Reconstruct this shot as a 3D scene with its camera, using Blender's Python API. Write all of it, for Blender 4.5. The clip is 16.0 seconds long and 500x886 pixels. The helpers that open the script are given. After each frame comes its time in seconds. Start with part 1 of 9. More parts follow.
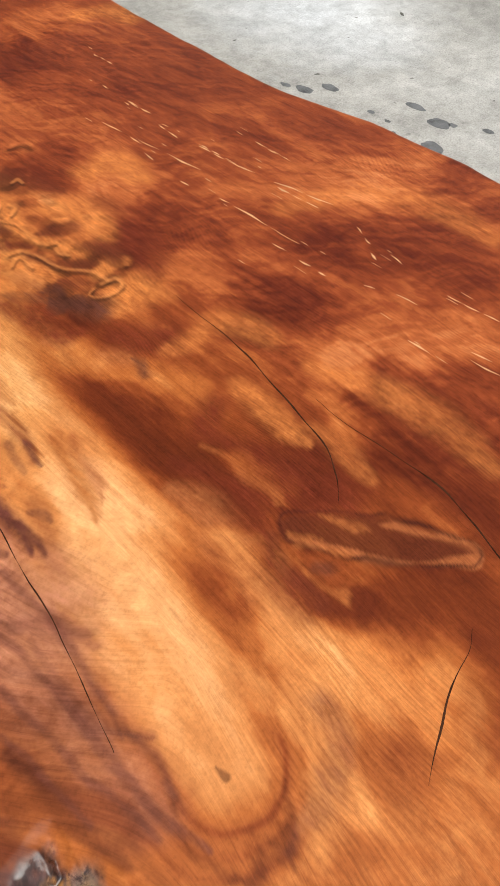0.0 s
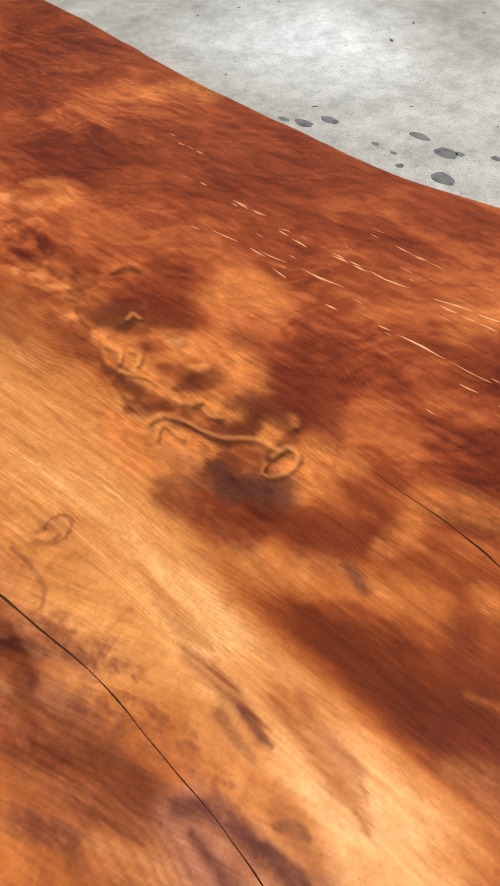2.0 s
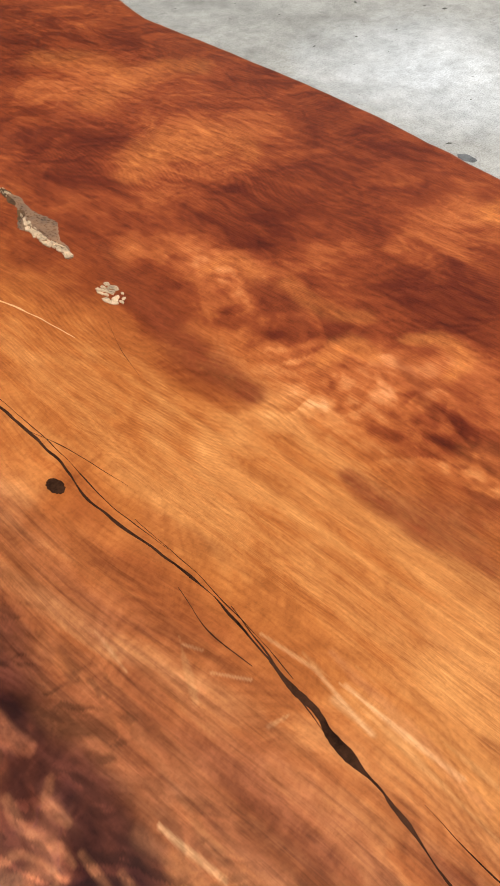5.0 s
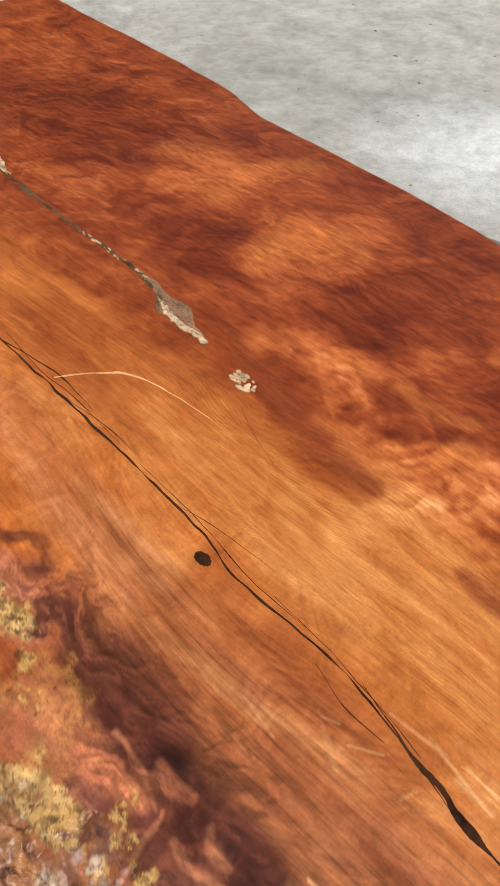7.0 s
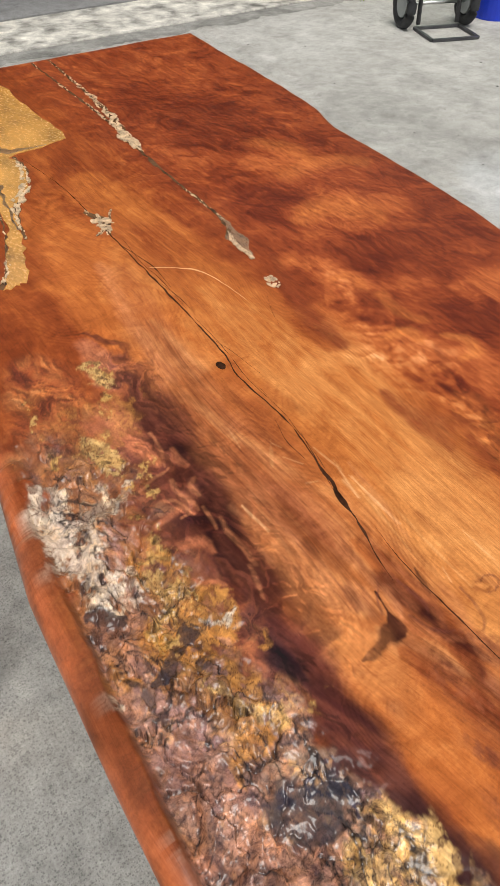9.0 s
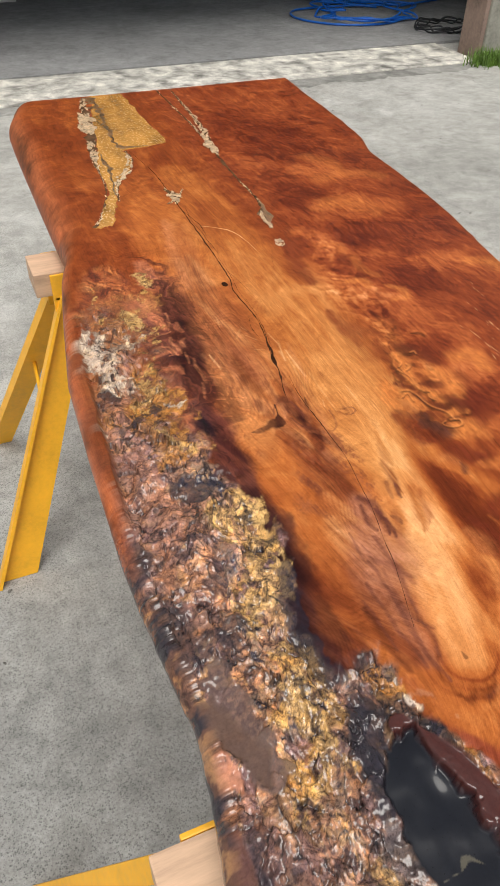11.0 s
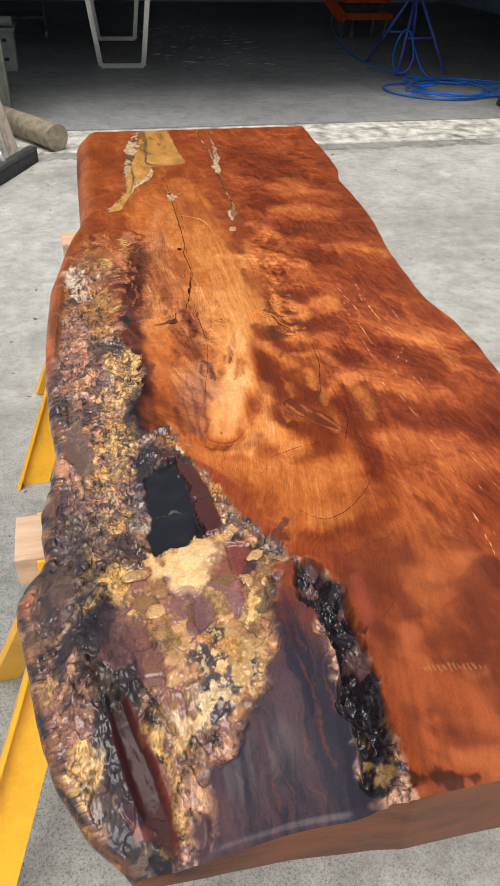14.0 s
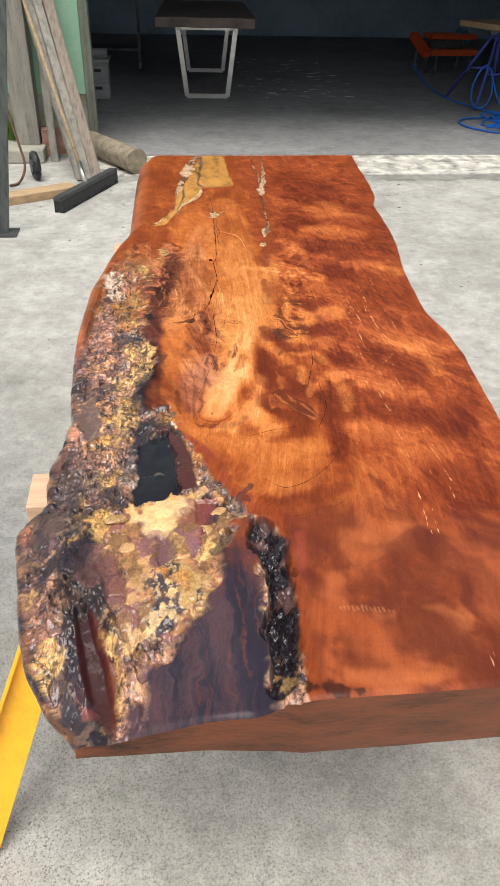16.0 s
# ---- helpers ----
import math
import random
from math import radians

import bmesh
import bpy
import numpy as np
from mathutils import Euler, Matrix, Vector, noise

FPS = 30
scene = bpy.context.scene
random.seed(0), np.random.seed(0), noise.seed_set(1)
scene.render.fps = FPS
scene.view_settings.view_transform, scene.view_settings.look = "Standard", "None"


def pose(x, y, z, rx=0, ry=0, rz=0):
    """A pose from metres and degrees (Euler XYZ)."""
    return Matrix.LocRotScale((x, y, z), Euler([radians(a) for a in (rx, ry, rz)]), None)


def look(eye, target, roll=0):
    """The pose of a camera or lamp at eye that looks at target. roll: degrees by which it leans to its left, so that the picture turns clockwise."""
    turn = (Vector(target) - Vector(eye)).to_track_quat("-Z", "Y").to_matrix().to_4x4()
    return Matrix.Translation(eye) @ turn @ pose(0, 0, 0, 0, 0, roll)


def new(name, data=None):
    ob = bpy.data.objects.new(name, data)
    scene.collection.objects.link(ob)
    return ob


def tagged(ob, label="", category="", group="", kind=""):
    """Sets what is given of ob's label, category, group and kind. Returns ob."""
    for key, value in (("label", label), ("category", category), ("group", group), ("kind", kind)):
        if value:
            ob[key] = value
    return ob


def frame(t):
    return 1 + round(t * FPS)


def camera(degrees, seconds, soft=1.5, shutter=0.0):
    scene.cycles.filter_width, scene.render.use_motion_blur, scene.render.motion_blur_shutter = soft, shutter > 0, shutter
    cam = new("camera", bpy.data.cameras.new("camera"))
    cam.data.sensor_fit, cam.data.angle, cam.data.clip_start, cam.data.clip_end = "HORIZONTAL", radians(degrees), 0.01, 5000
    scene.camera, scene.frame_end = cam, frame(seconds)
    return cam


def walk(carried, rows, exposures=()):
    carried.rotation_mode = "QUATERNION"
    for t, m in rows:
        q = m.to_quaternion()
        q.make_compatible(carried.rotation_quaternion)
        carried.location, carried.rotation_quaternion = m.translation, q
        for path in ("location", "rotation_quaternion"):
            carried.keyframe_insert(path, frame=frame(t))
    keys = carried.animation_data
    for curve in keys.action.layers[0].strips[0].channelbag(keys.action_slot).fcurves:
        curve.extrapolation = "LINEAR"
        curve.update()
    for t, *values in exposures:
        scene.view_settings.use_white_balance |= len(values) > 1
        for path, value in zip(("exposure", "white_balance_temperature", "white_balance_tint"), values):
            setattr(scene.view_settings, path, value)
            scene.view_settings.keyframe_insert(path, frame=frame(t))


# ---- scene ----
import itertools

cam = camera(38.5, 16.0)
PATH = [
    (0, (-0.079, 0.493, 1.144), (0.865, 1.256, -0.445), 2.7),
    (0.5, (-0.072, 0.541, 1.138), (0.889, 1.295, -0.446), 3.0),
    (1, (-0.039, 0.599, 1.124), (0.95, 1.339, -0.449), 2.4),
    (1.5, (-0.031, 0.651, 1.127), (0.977, 1.38, -0.439), 1.8),
    (2, (-0.053, 0.695, 1.132), (0.959, 1.42, -0.434), 1.9),
    (2.5, (-0.064, 0.755, 1.141), (0.949, 1.483, -0.422), 1.8),
    (3, (-0.061, 0.816, 1.144), (0.947, 1.544, -0.422), 1.7),
    (3.5, (-0.061, 0.872, 1.14), (0.944, 1.602, -0.427), 1.6),
    (4, (-0.073, 0.918, 1.142), (0.929, 1.656, -0.424), 1.6),
    (4.5, (-0.082, 0.958, 1.148), (0.903, 1.728, -0.412), 0.3),
    (5, (-0.093, 0.998, 1.154), (0.857, 1.818, -0.404), -1.2),
    (7.5, (-0.174, 1.051, 1.239), (0.815, 2.001, -0.217), 3.2),
    (8, (-0.2, 0.925, 1.257), (0.748, 1.946, -0.178), 2.2),
    (8.5, (-0.258, 0.819, 1.272), (0.625, 1.914, -0.15), 1.3),
    (11, (-0.351, 0.293, 1.364), (0.258, 1.671, 0.048), 1.5),
    (11.5, (-0.324, 0.16, 1.377), (0.261, 1.566, 0.081), 2.2),
    (12, (-0.336, 0.044, 1.393), (0.193, 1.487, 0.112), 1.8),
    (12.5, (-0.348, -0.041, 1.415), (0.15, 1.428, 0.152), 1.7),
    (13, (-0.317, -0.124, 1.422), (0.161, 1.367, 0.178), 2.1),
    (13.5, (-0.256, -0.215, 1.426), (0.188, 1.306, 0.207), 2.2),
    (14, (-0.191, -0.294, 1.42), (0.202, 1.26, 0.224), 1.8),
    (14.5, (-0.154, -0.356, 1.422), (0.178, 1.224, 0.242), 1.5),
    (15, (-0.125, -0.403, 1.428), (0.141, 1.197, 0.257), 1.2),
    (15.5, (-0.104, -0.439, 1.444), (0.118, 1.175, 0.284), 1.5),
    (16, (-0.088, -0.475, 1.452), (0.121, 1.152, 0.308), 1.6),
]
walk(cam, [(t, look(eye, target, roll)) for t, eye, target, roll in PATH], [(0, 0.38), (8, 0.37), (11, 0.36), (12.5, 0.27), (13.2, 0.34), (14.5, 0.62), (16, 0.73)])

# ---- world and light ----
world = bpy.data.worlds.new("sky")
scene.world = world
world.use_nodes = True
wn = world.node_tree.nodes
wl = world.node_tree.links
sky = wn.new("ShaderNodeTexSky")
sky.sky_type = "NISHITA"
sky.sun_disc = False
sky.sun_elevation, sky.sun_rotation = radians(70), radians(201)
sky.air_density, sky.dust_density = 1.0, 4.0
grey = wn.new("ShaderNodeHueSaturation")
grey.inputs["Saturation"].default_value = 0.22
wl.new(sky.outputs["Color"], grey.inputs["Color"])
wl.new(grey.outputs["Color"], wn["Background"].inputs["Color"])
wn["Background"].inputs["Strength"].default_value = 0.12

sun_data = bpy.data.lights.new("sun", "SUN")
sun_data.energy, sun_data.angle, sun_data.color = 1.6, radians(38), (1.0, 0.95, 0.88)
sun = new("sun", sun_data)
sun.matrix_world = look((0.0, 0.0, 6.0), (0.5, 1.3, 2.1))


# ---- materials ----
def material(name, rough=0.6, metal=0.0, coat=0.0, spec=0.5):
    m = bpy.data.materials.new(name)
    m.use_nodes = True
    b = m.node_tree.nodes["Principled BSDF"]
    b.inputs["Roughness"].default_value = rough
    b.inputs["Metallic"].default_value = metal
    b.inputs["Coat Weight"].default_value = coat
    b.inputs["Coat Roughness"].default_value = 0.08
    b.inputs["Specular IOR Level"].default_value = spec
    return m, m.node_tree.nodes, m.node_tree.links, b


def ramp(nodes, stops):
    r = nodes.new("ShaderNodeValToRGB")
    e = r.color_ramp.elements
    while len(e) < len(stops):
        e.new(0.5)
    for k, (p, c) in zip(e, stops):
        k.position, k.color = p, (*c, 1)
    return r


def noise_node(nodes, links, vector, scale, detail=4.0, rough=0.55, distort=0.0):
    n = nodes.new("ShaderNodeTexNoise")
    n.inputs["Scale"].default_value = scale
    n.inputs["Detail"].default_value = detail
    n.inputs["Roughness"].default_value = rough
    n.inputs["Distortion"].default_value = distort
    links.new(vector, n.inputs["Vector"])
    return n


def mixed(nodes, links, fac, a, b, how="MIX"):
    m = nodes.new("ShaderNodeMix")
    m.data_type, m.blend_type = "RGBA", how
    for socket, value in ((m.inputs[0], fac), (m.inputs[6], a), (m.inputs[7], b)):
        if isinstance(value, (int, float)):
            socket.default_value = value
        elif isinstance(value, tuple):
            socket.default_value = (*value, 1)
        else:
            links.new(value, socket)
    return m.outputs[2]


def maths(nodes, links, how, a, b=0.0):
    m = nodes.new("ShaderNodeMath")
    m.operation = how
    for socket, value in zip(m.inputs, (a, b)):
        if isinstance(value, (int, float)):
            socket.default_value = value
        else:
            links.new(value, socket)
    return m.outputs[0]


def bumped(nodes, links, b, height, strength, distance):
    k = nodes.new("ShaderNodeBump")
    k.inputs["Strength"].default_value = strength
    k.inputs["Distance"].default_value = distance
    links.new(height, k.inputs["Height"])
    links.new(k.outputs["Normal"], b.inputs["Normal"])
    return k


def plain(name, colour, rough=0.5, metal=0.0, vary=0.25, scale=12.0, stretch=(1, 1, 1), bump=0.0, coat=0.0, spec=0.5):
    """A painted, wooden, metal or stone surface: two scales of variation round one base colour."""
    m, n, l, b = material(name, rough, metal, coat, spec)
    co = n.new("ShaderNodeTexCoord")
    mp = n.new("ShaderNodeMapping")
    mp.inputs["Scale"].default_value = stretch
    l.new(co.outputs["Object"], mp.inputs["Vector"])
    big = noise_node(n, l, mp.outputs["Vector"], scale, 3)
    fine = noise_node(n, l, mp.outputs["Vector"], scale * 9, 5, 0.65)
    both = maths(n, l, "MULTIPLY_ADD", big.outputs["Fac"], 0.6)
    n[-1].inputs[2].default_value = 0.0
    add = maths(n, l, "ADD", both, maths(n, l, "MULTIPLY", fine.outputs["Fac"], 0.4))
    lo = tuple(max(0.0, c * (1 - 2.2 * vary)) for c in colour)
    hi = tuple(min(1.0, c * (1 + 1.6 * vary)) for c in colour)
    r = ramp(n, [(0.3, lo), (0.5, colour), (0.72, hi)])
    l.new(add, r.inputs["Fac"])
    l.new(r.outputs["Color"], b.inputs["Base Color"])
    l.new(maths(n, l, "MULTIPLY_ADD", fine.outputs["Fac"], 0.3), b.inputs["Roughness"])
    n[-1].inputs[2].default_value = max(0.02, rough - 0.15)
    if bump:
        bumped(n, l, b, add, 0.6, bump)
    return m


def concrete(name, lo, mid, hi, speckle=0.5, patch=0.5, worn_spot=None, dark_spot=None):
    m, n, l, b = material(name, 0.8, spec=0.35)
    co = n.new("ShaderNodeTexCoord")
    v = co.outputs["Object"]
    wide = noise_node(n, l, v, patch, 4, 0.6, 0.4)
    cloud = noise_node(n, l, v, 4.5, 6, 0.65)
    grit = noise_node(n, l, v, 170, 3, 0.7)
    stone = n.new("ShaderNodeTexVoronoi")
    stone.inputs["Scale"].default_value = 270
    l.new(v, stone.inputs["Vector"])
    s = maths(n, l, "ADD", maths(n, l, "MULTIPLY", wide.outputs["Fac"], 0.55), maths(n, l, "MULTIPLY", cloud.outputs["Fac"], 0.45))
    r = ramp(n, [(0.32, lo), (0.5, mid), (0.68, hi)])
    l.new(s, r.inputs["Fac"])
    g = ramp(n, [(0.3, (0.62, 0.62, 0.61)), (0.5, (1, 1, 1)), (0.72, (1.2, 1.2, 1.2))])
    l.new(grit.outputs["Fac"], g.inputs["Fac"])
    c = mixed(n, l, 0.8, r.outputs["Color"], g.outputs["Color"], "MULTIPLY")
    k = ramp(n, [(0.0, (0.26, 0.26, 0.27)), (0.3, (0.4, 0.4, 0.41)), (0.6, (1.1, 1.1, 1.1))])
    hue = n.new("ShaderNodeSeparateColor")
    l.new(stone.outputs["Color"], hue.inputs["Color"])
    l.new(maths(n, l, "MULTIPLY", stone.outputs["Distance"], maths(n, l, "SUBTRACT", 2.0, maths(n, l, "MULTIPLY", hue.outputs["Green"], 1.3))), k.inputs["Fac"])
    some = maths(n, l, "LESS_THAN", hue.outputs["Red"], 0.68)
    dots = mixed(n, l, some, (1.03, 1.03, 1.03), k.outputs["Color"])
    where = noise_node(n, l, v, 0.8, 3)
    sep = n.new("ShaderNodeSeparateXYZ")
    l.new(v, sep.inputs["Vector"])
    worn = maths(n, l, "ADD", maths(n, l, "MULTIPLY", sep.outputs["X"], -0.35), maths(n, l, "MULTIPLY", sep.outputs["Y"], -0.12))
    worn = maths(n, l, "ADD", worn, where.outputs["Fac"])
    wr = ramp(n, [(0.0, (0.12, 0.12, 0.12)), (0.75, (1, 1, 1))])
    l.new(worn, wr.inputs["Fac"])
    c = mixed(n, l, maths(n, l, "MULTIPLY", wr.outputs["Color"], speckle), c, mixed(n, l, 1.0, c, dots, "MULTIPLY"))
    stain = noise_node(n, l, v, 1.9, 10, 0.76, 0.3)
    sr = ramp(n, [(0.3, (0.76, 0.76, 0.75)), (0.5, (1, 1, 1)), (0.7, (1.16, 1.16, 1.16))])
    l.new(stain.outputs["Fac"], sr.inputs["Fac"])
    c = mixed(n, l, 0.9, c, sr.outputs["Color"], "MULTIPLY")
    pit = noise_node(n, l, v, 34, 4, 0.6)
    pr = ramp(n, [(0.26, (0.5, 0.5, 0.5)), (0.34, (1, 1, 1)), (0.68, (1, 1, 1)), (0.78, (1.25, 1.25, 1.25))])
    l.new(pit.outputs["Fac"], pr.inputs["Fac"])
    c = mixed(n, l, 0.8, c, pr.outputs["Color"], "MULTIPLY")
    mottle = noise_node(n, l, v, 16, 10, 0.82, 0.2)
    mr = ramp(n, [(0.36, (0.74, 0.74, 0.74)), (0.5, (1, 1, 1)), (0.63, (1.2, 1.2, 1.2))])
    l.new(mottle.outputs["Fac"], mr.inputs["Fac"])
    c = mixed(n, l, 0.9, c, mr.outputs["Color"], "MULTIPLY")
    if worn_spot:
        far = n.new("ShaderNodeVectorMath")
        far.operation = "DISTANCE"
        l.new(v, far.inputs[0])
        far.inputs[1].default_value = (*worn_spot, 0)
        edge = maths(n, l, "ADD", far.outputs["Value"], maths(n, l, "MULTIPLY", stain.outputs["Fac"], 0.9))
        er = ramp(n, [(0.45, (1.8, 1.9, 2.1)), (1.0, (1, 1, 1))])
        l.new(edge, er.inputs["Fac"])
        c = mixed(n, l, 1.0, c, er.outputs["Color"], "MULTIPLY")
    if dark_spot:
        # base colour lifted and warmed towards the near end, standing in for light
        near_lift = ramp(n, [(0.1, (1.3, 1.28, 1.23)), (0.8, (1, 1, 1))])
        l.new(maths(n, l, "ADD", maths(n, l, "MULTIPLY", sep.outputs["Y"], 0.4), maths(n, l, "MULTIPLY", stain.outputs["Fac"], 0.9)), near_lift.inputs["Fac"])
        c = mixed(n, l, 1.0, c, near_lift.outputs["Color"], "MULTIPLY")
        off = n.new("ShaderNodeVectorMath")
        off.operation = "DISTANCE"
        l.new(v, off.inputs[0])
        off.inputs[1].default_value = (*dark_spot, 0)
        dr = ramp(n, [(0.55, (0.68, 0.7, 0.72)), (0.95, (1, 1, 1))])
        l.new(maths(n, l, "MULTIPLY", maths(n, l, "ADD", off.outputs["Value"], maths(n, l, "MULTIPLY", stain.outputs["Fac"], 0.9)), 0.5), dr.inputs["Fac"])
        c = mixed(n, l, 1.0, c, dr.outputs["Color"], "MULTIPLY")
    l.new(c, b.inputs["Base Color"])
    bumped(n, l, b, grit.outputs["Fac"], 0.35, 0.003)
    return m


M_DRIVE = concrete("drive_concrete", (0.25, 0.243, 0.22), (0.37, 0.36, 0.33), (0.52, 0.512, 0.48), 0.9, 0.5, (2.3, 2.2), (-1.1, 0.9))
M_APRON = concrete("apron_concrete", (0.12, 0.115, 0.1), (0.5, 0.48, 0.43), (0.78, 0.75, 0.66), 0.6, 9.0)
M_GUTTER = concrete("dirty_concrete", (0.1, 0.1, 0.09), (0.24, 0.235, 0.215), (0.4, 0.39, 0.36), 0.9, 4.0)
M_SHOP = concrete("shop_floor_concrete", (0.18, 0.178, 0.175), (0.245, 0.243, 0.24), (0.32, 0.318, 0.312), 0.1)
M_BEAM = plain("pine_beam", (0.56, 0.37, 0.24), 0.7, vary=0.18, scale=5, stretch=(0.6, 6, 6), bump=0.001)
M_YELLOW = plain("yellow_paint", (0.86, 0.43, 0.02), 0.45, vary=0.1, scale=9, bump=0.0004)
M_STEEL = plain("brushed_steel", (0.55, 0.55, 0.54), 0.35, 1.0, vary=0.1, scale=20)
M_DARKTOP = plain("dark_slab_wood", (0.13, 0.1, 0.085), 0.6, vary=0.3, scale=3, stretch=(1, 4, 1))
M_GREEN = plain("green_weatherboard_paint", (0.24, 0.42, 0.29), 0.55, vary=0.08, scale=3, bump=0.0006)
M_GREY_WOOD = plain("weathered_timber", (0.22, 0.205, 0.175), 0.8, vary=0.3, scale=3, stretch=(9, 9, 0.8), bump=0.002)
M_BROWN_WOOD = plain("brown_timber", (0.2, 0.165, 0.13), 0.75, vary=0.3, scale=4, stretch=(14, 5, 1.0), bump=0.002)
M_PALE_WOOD = plain("pale_plank", (0.4, 0.27, 0.15), 0.7, vary=0.2, scale=4, stretch=(1, 8, 8), bump=0.001)
M_LOG = plain("log_bark", (0.24, 0.2, 0.14), 0.85, vary=0.3, scale=8, stretch=(1, 3, 3), bump=0.006)
M_BLACK = plain("black_rubber", (0.02, 0.021, 0.023), 0.6, vary=0.3, scale=30, bump=0.002)
M_METAL_DARK = plain("dark_metal", (0.09, 0.09, 0.095), 0.5, 0.6, vary=0.3, scale=10)
M_ORANGE = plain("orange_paint", (0.65, 0.09, 0.015), 0.45, vary=0.15, scale=10)
M_BLUE = plain("blue_hose", (0.01, 0.13, 0.55), 0.4, vary=0.12, scale=10)
M_BLUE_STEEL = plain("blue_painted_steel", (0.05, 0.07, 0.36), 0.45, vary=0.15, scale=10)
M_WHITE = plain("white_plastic", (0.3, 0.32, 0.31), 0.5, vary=0.12, scale=8)
M_DARKWALL = plain("dark_interior_lining", (0.42, 0.52, 0.62), 0.8, vary=0.15, scale=1.5)
M_GRASS = plain("grass_blades", (0.11, 0.2, 0.025), 0.6, vary=0.35, scale=20)
M_BLOCK = plain("foundation_block", (0.3, 0.29, 0.24), 0.85, vary=0.2, scale=6, bump=0.003)
M_JAMB = plain("grey_green_jamb_paint", (0.13, 0.14, 0.11), 0.75, vary=0.3, scale=5, stretch=(6, 6, 1))
M_RUST = plain("reddish_post_paint", (0.27, 0.19, 0.15), 0.7, vary=0.25, scale=5)


# ---- mesh helpers ----
def mesh_from(name, verts, faces, mat, smooth=False):
    me = bpy.data.meshes.new(name)
    me.from_pydata([tuple(v) for v in verts], [], faces)
    me.materials.append(mat)
    if smooth:
        me.polygons.foreach_set("use_smooth", [True] * len(me.polygons))
    me.update()
    return me


def part(name, bm, mat, parent=None, label="", smooth=False, bevel=0.0):
    """Links a bmesh as one object under a thing or part."""
    if bevel:
        bmesh.ops.bevel(bm, geom=[e for e in bm.edges if e.calc_face_angle(0) > 0.5], offset=bevel, segments=2, affect="EDGES", profile=0.6)
    bmesh.ops.recalc_face_normals(bm, faces=bm.faces)
    me = bpy.data.meshes.new(name)
    bm.to_mesh(me)
    bm.free()
    me.materials.append(mat)
    if smooth:
        me.polygons.foreach_set("use_smooth", [True] * len(me.polygons))
    ob = new(name, me)
    if parent:
        ob.parent = parent
    if label:
        tagged(ob, label)
    return ob


def empty(name, at, label, category, group="", turn=0.0):
    ob = new(name)
    ob.matrix_basis = pose(*at, 0, 0, turn)
    return tagged(ob, label, category, group)


def box(bm, lo, hi, m=None):
    """Adds a box between two corners, turned by m."""
    made = bmesh.ops.create_cube(bm, size=1.0)["verts"]
    for v in made:
        v.co = Vector(((v.co.x + 0.5) * (hi[0] - lo[0]) + lo[0], (v.co.y + 0.5) * (hi[1] - lo[1]) + lo[1], (v.co.z + 0.5) * (hi[2] - lo[2]) + lo[2]))
        if m:
            v.co = m @ v.co
    return bm


def bar(a, b, w, h, bm=None, up=(0, 0, 1)):
    """A bar of section w x h from a to b."""
    bm = bm or bmesh.new()
    a, b = Vector(a), Vector(b)
    z = (b - a).normalized()
    x = Vector(up).cross(z)
    x = x.normalized() if x.length > 1e-4 else Vector((1, 0, 0))
    y = z.cross(x)
    m = Matrix((x, y, z)).transposed().to_4x4()
    m.translation = a
    return box(bm, (-w / 2, -h / 2, 0), (w / 2, h / 2, (b - a).length), m)


def tube(points, radius, sides=8, bm=None, closed=False):
    """A round tube along points."""
    bm = bm or bmesh.new()
    pts = [Vector(p) for p in points]
    rings = []
    for i, p in enumerate(pts):
        d = (pts[(i + 1) % len(pts)] if closed or i + 1 < len(pts) else p) - (pts[i - 1] if closed or i else p)
        d.normalize()
        x = Vector((0, 0, 1)).cross(d) if abs(d.z) < 0.95 else Vector((1, 0, 0)).cross(d)
        x.normalize()
        y = d.cross(x)
        r = radius[i] if isinstance(radius, (list, tuple)) else radius
        rings.append([bm.verts.new(p + r * (math.cos(a) * x + math.sin(a) * y)) for a in (2 * math.pi * k / sides for k in range(sides))])
    for i in range(len(rings) - (0 if closed else 1)):
        a, b = rings[i], rings[(i + 1) % len(rings)]
        for k in range(sides):
            bm.faces.new((a[k], a[(k + 1) % sides], b[(k + 1) % sides], b[k]))
    if not closed:
        bm.faces.new(rings[0][::-1])
        bm.faces.new(rings[-1])
    return bm


def smooth_path(points, n=8):
    """Points of a Catmull-Rom curve through the given ones."""
    p = [Vector(q) for q in points]
    p = [2 * p[0] - p[1]] + p + [2 * p[-1] - p[-2]]
    out = []
    for i in range(1, len(p) - 2):
        for k in range(n):
            t = k / n
            out.append(0.5 * (2 * p[i] + (p[i + 1] - p[i - 1]) * t + (2 * p[i - 1] - 5 * p[i] + 4 * p[i + 1] - p[i + 2]) * t * t + (3 * p[i] - p[i - 1] - 3 * p[i + 1] + p[i + 2]) * t ** 3))
    return out + [p[-2]]


# ---- noise in the plane ----
def lattice(i, j, seed):
    h = (i.astype(np.int64) * 374761393 + j.astype(np.int64) * 668265263 + seed * 974634777) & 0xFFFFFFFF
    h = ((h ^ (h >> 13)) * 1274126177) & 0xFFFFFFFF
    return ((h ^ (h >> 16)) & 0xFFFF) / 65535.0


def value_noise(x, y, seed):
    i, j = np.floor(x), np.floor(y)
    u, v = x - i, y - j
    u, v = u * u * u * (u * (6 * u - 15) + 10), v * v * v * (v * (6 * v - 15) + 10)
    a, b, c, d = lattice(i, j, seed), lattice(i + 1, j, seed), lattice(i, j + 1, seed), lattice(i + 1, j + 1, seed)
    return a + (b - a) * u + (c - a) * v + (a - b - c + d) * u * v


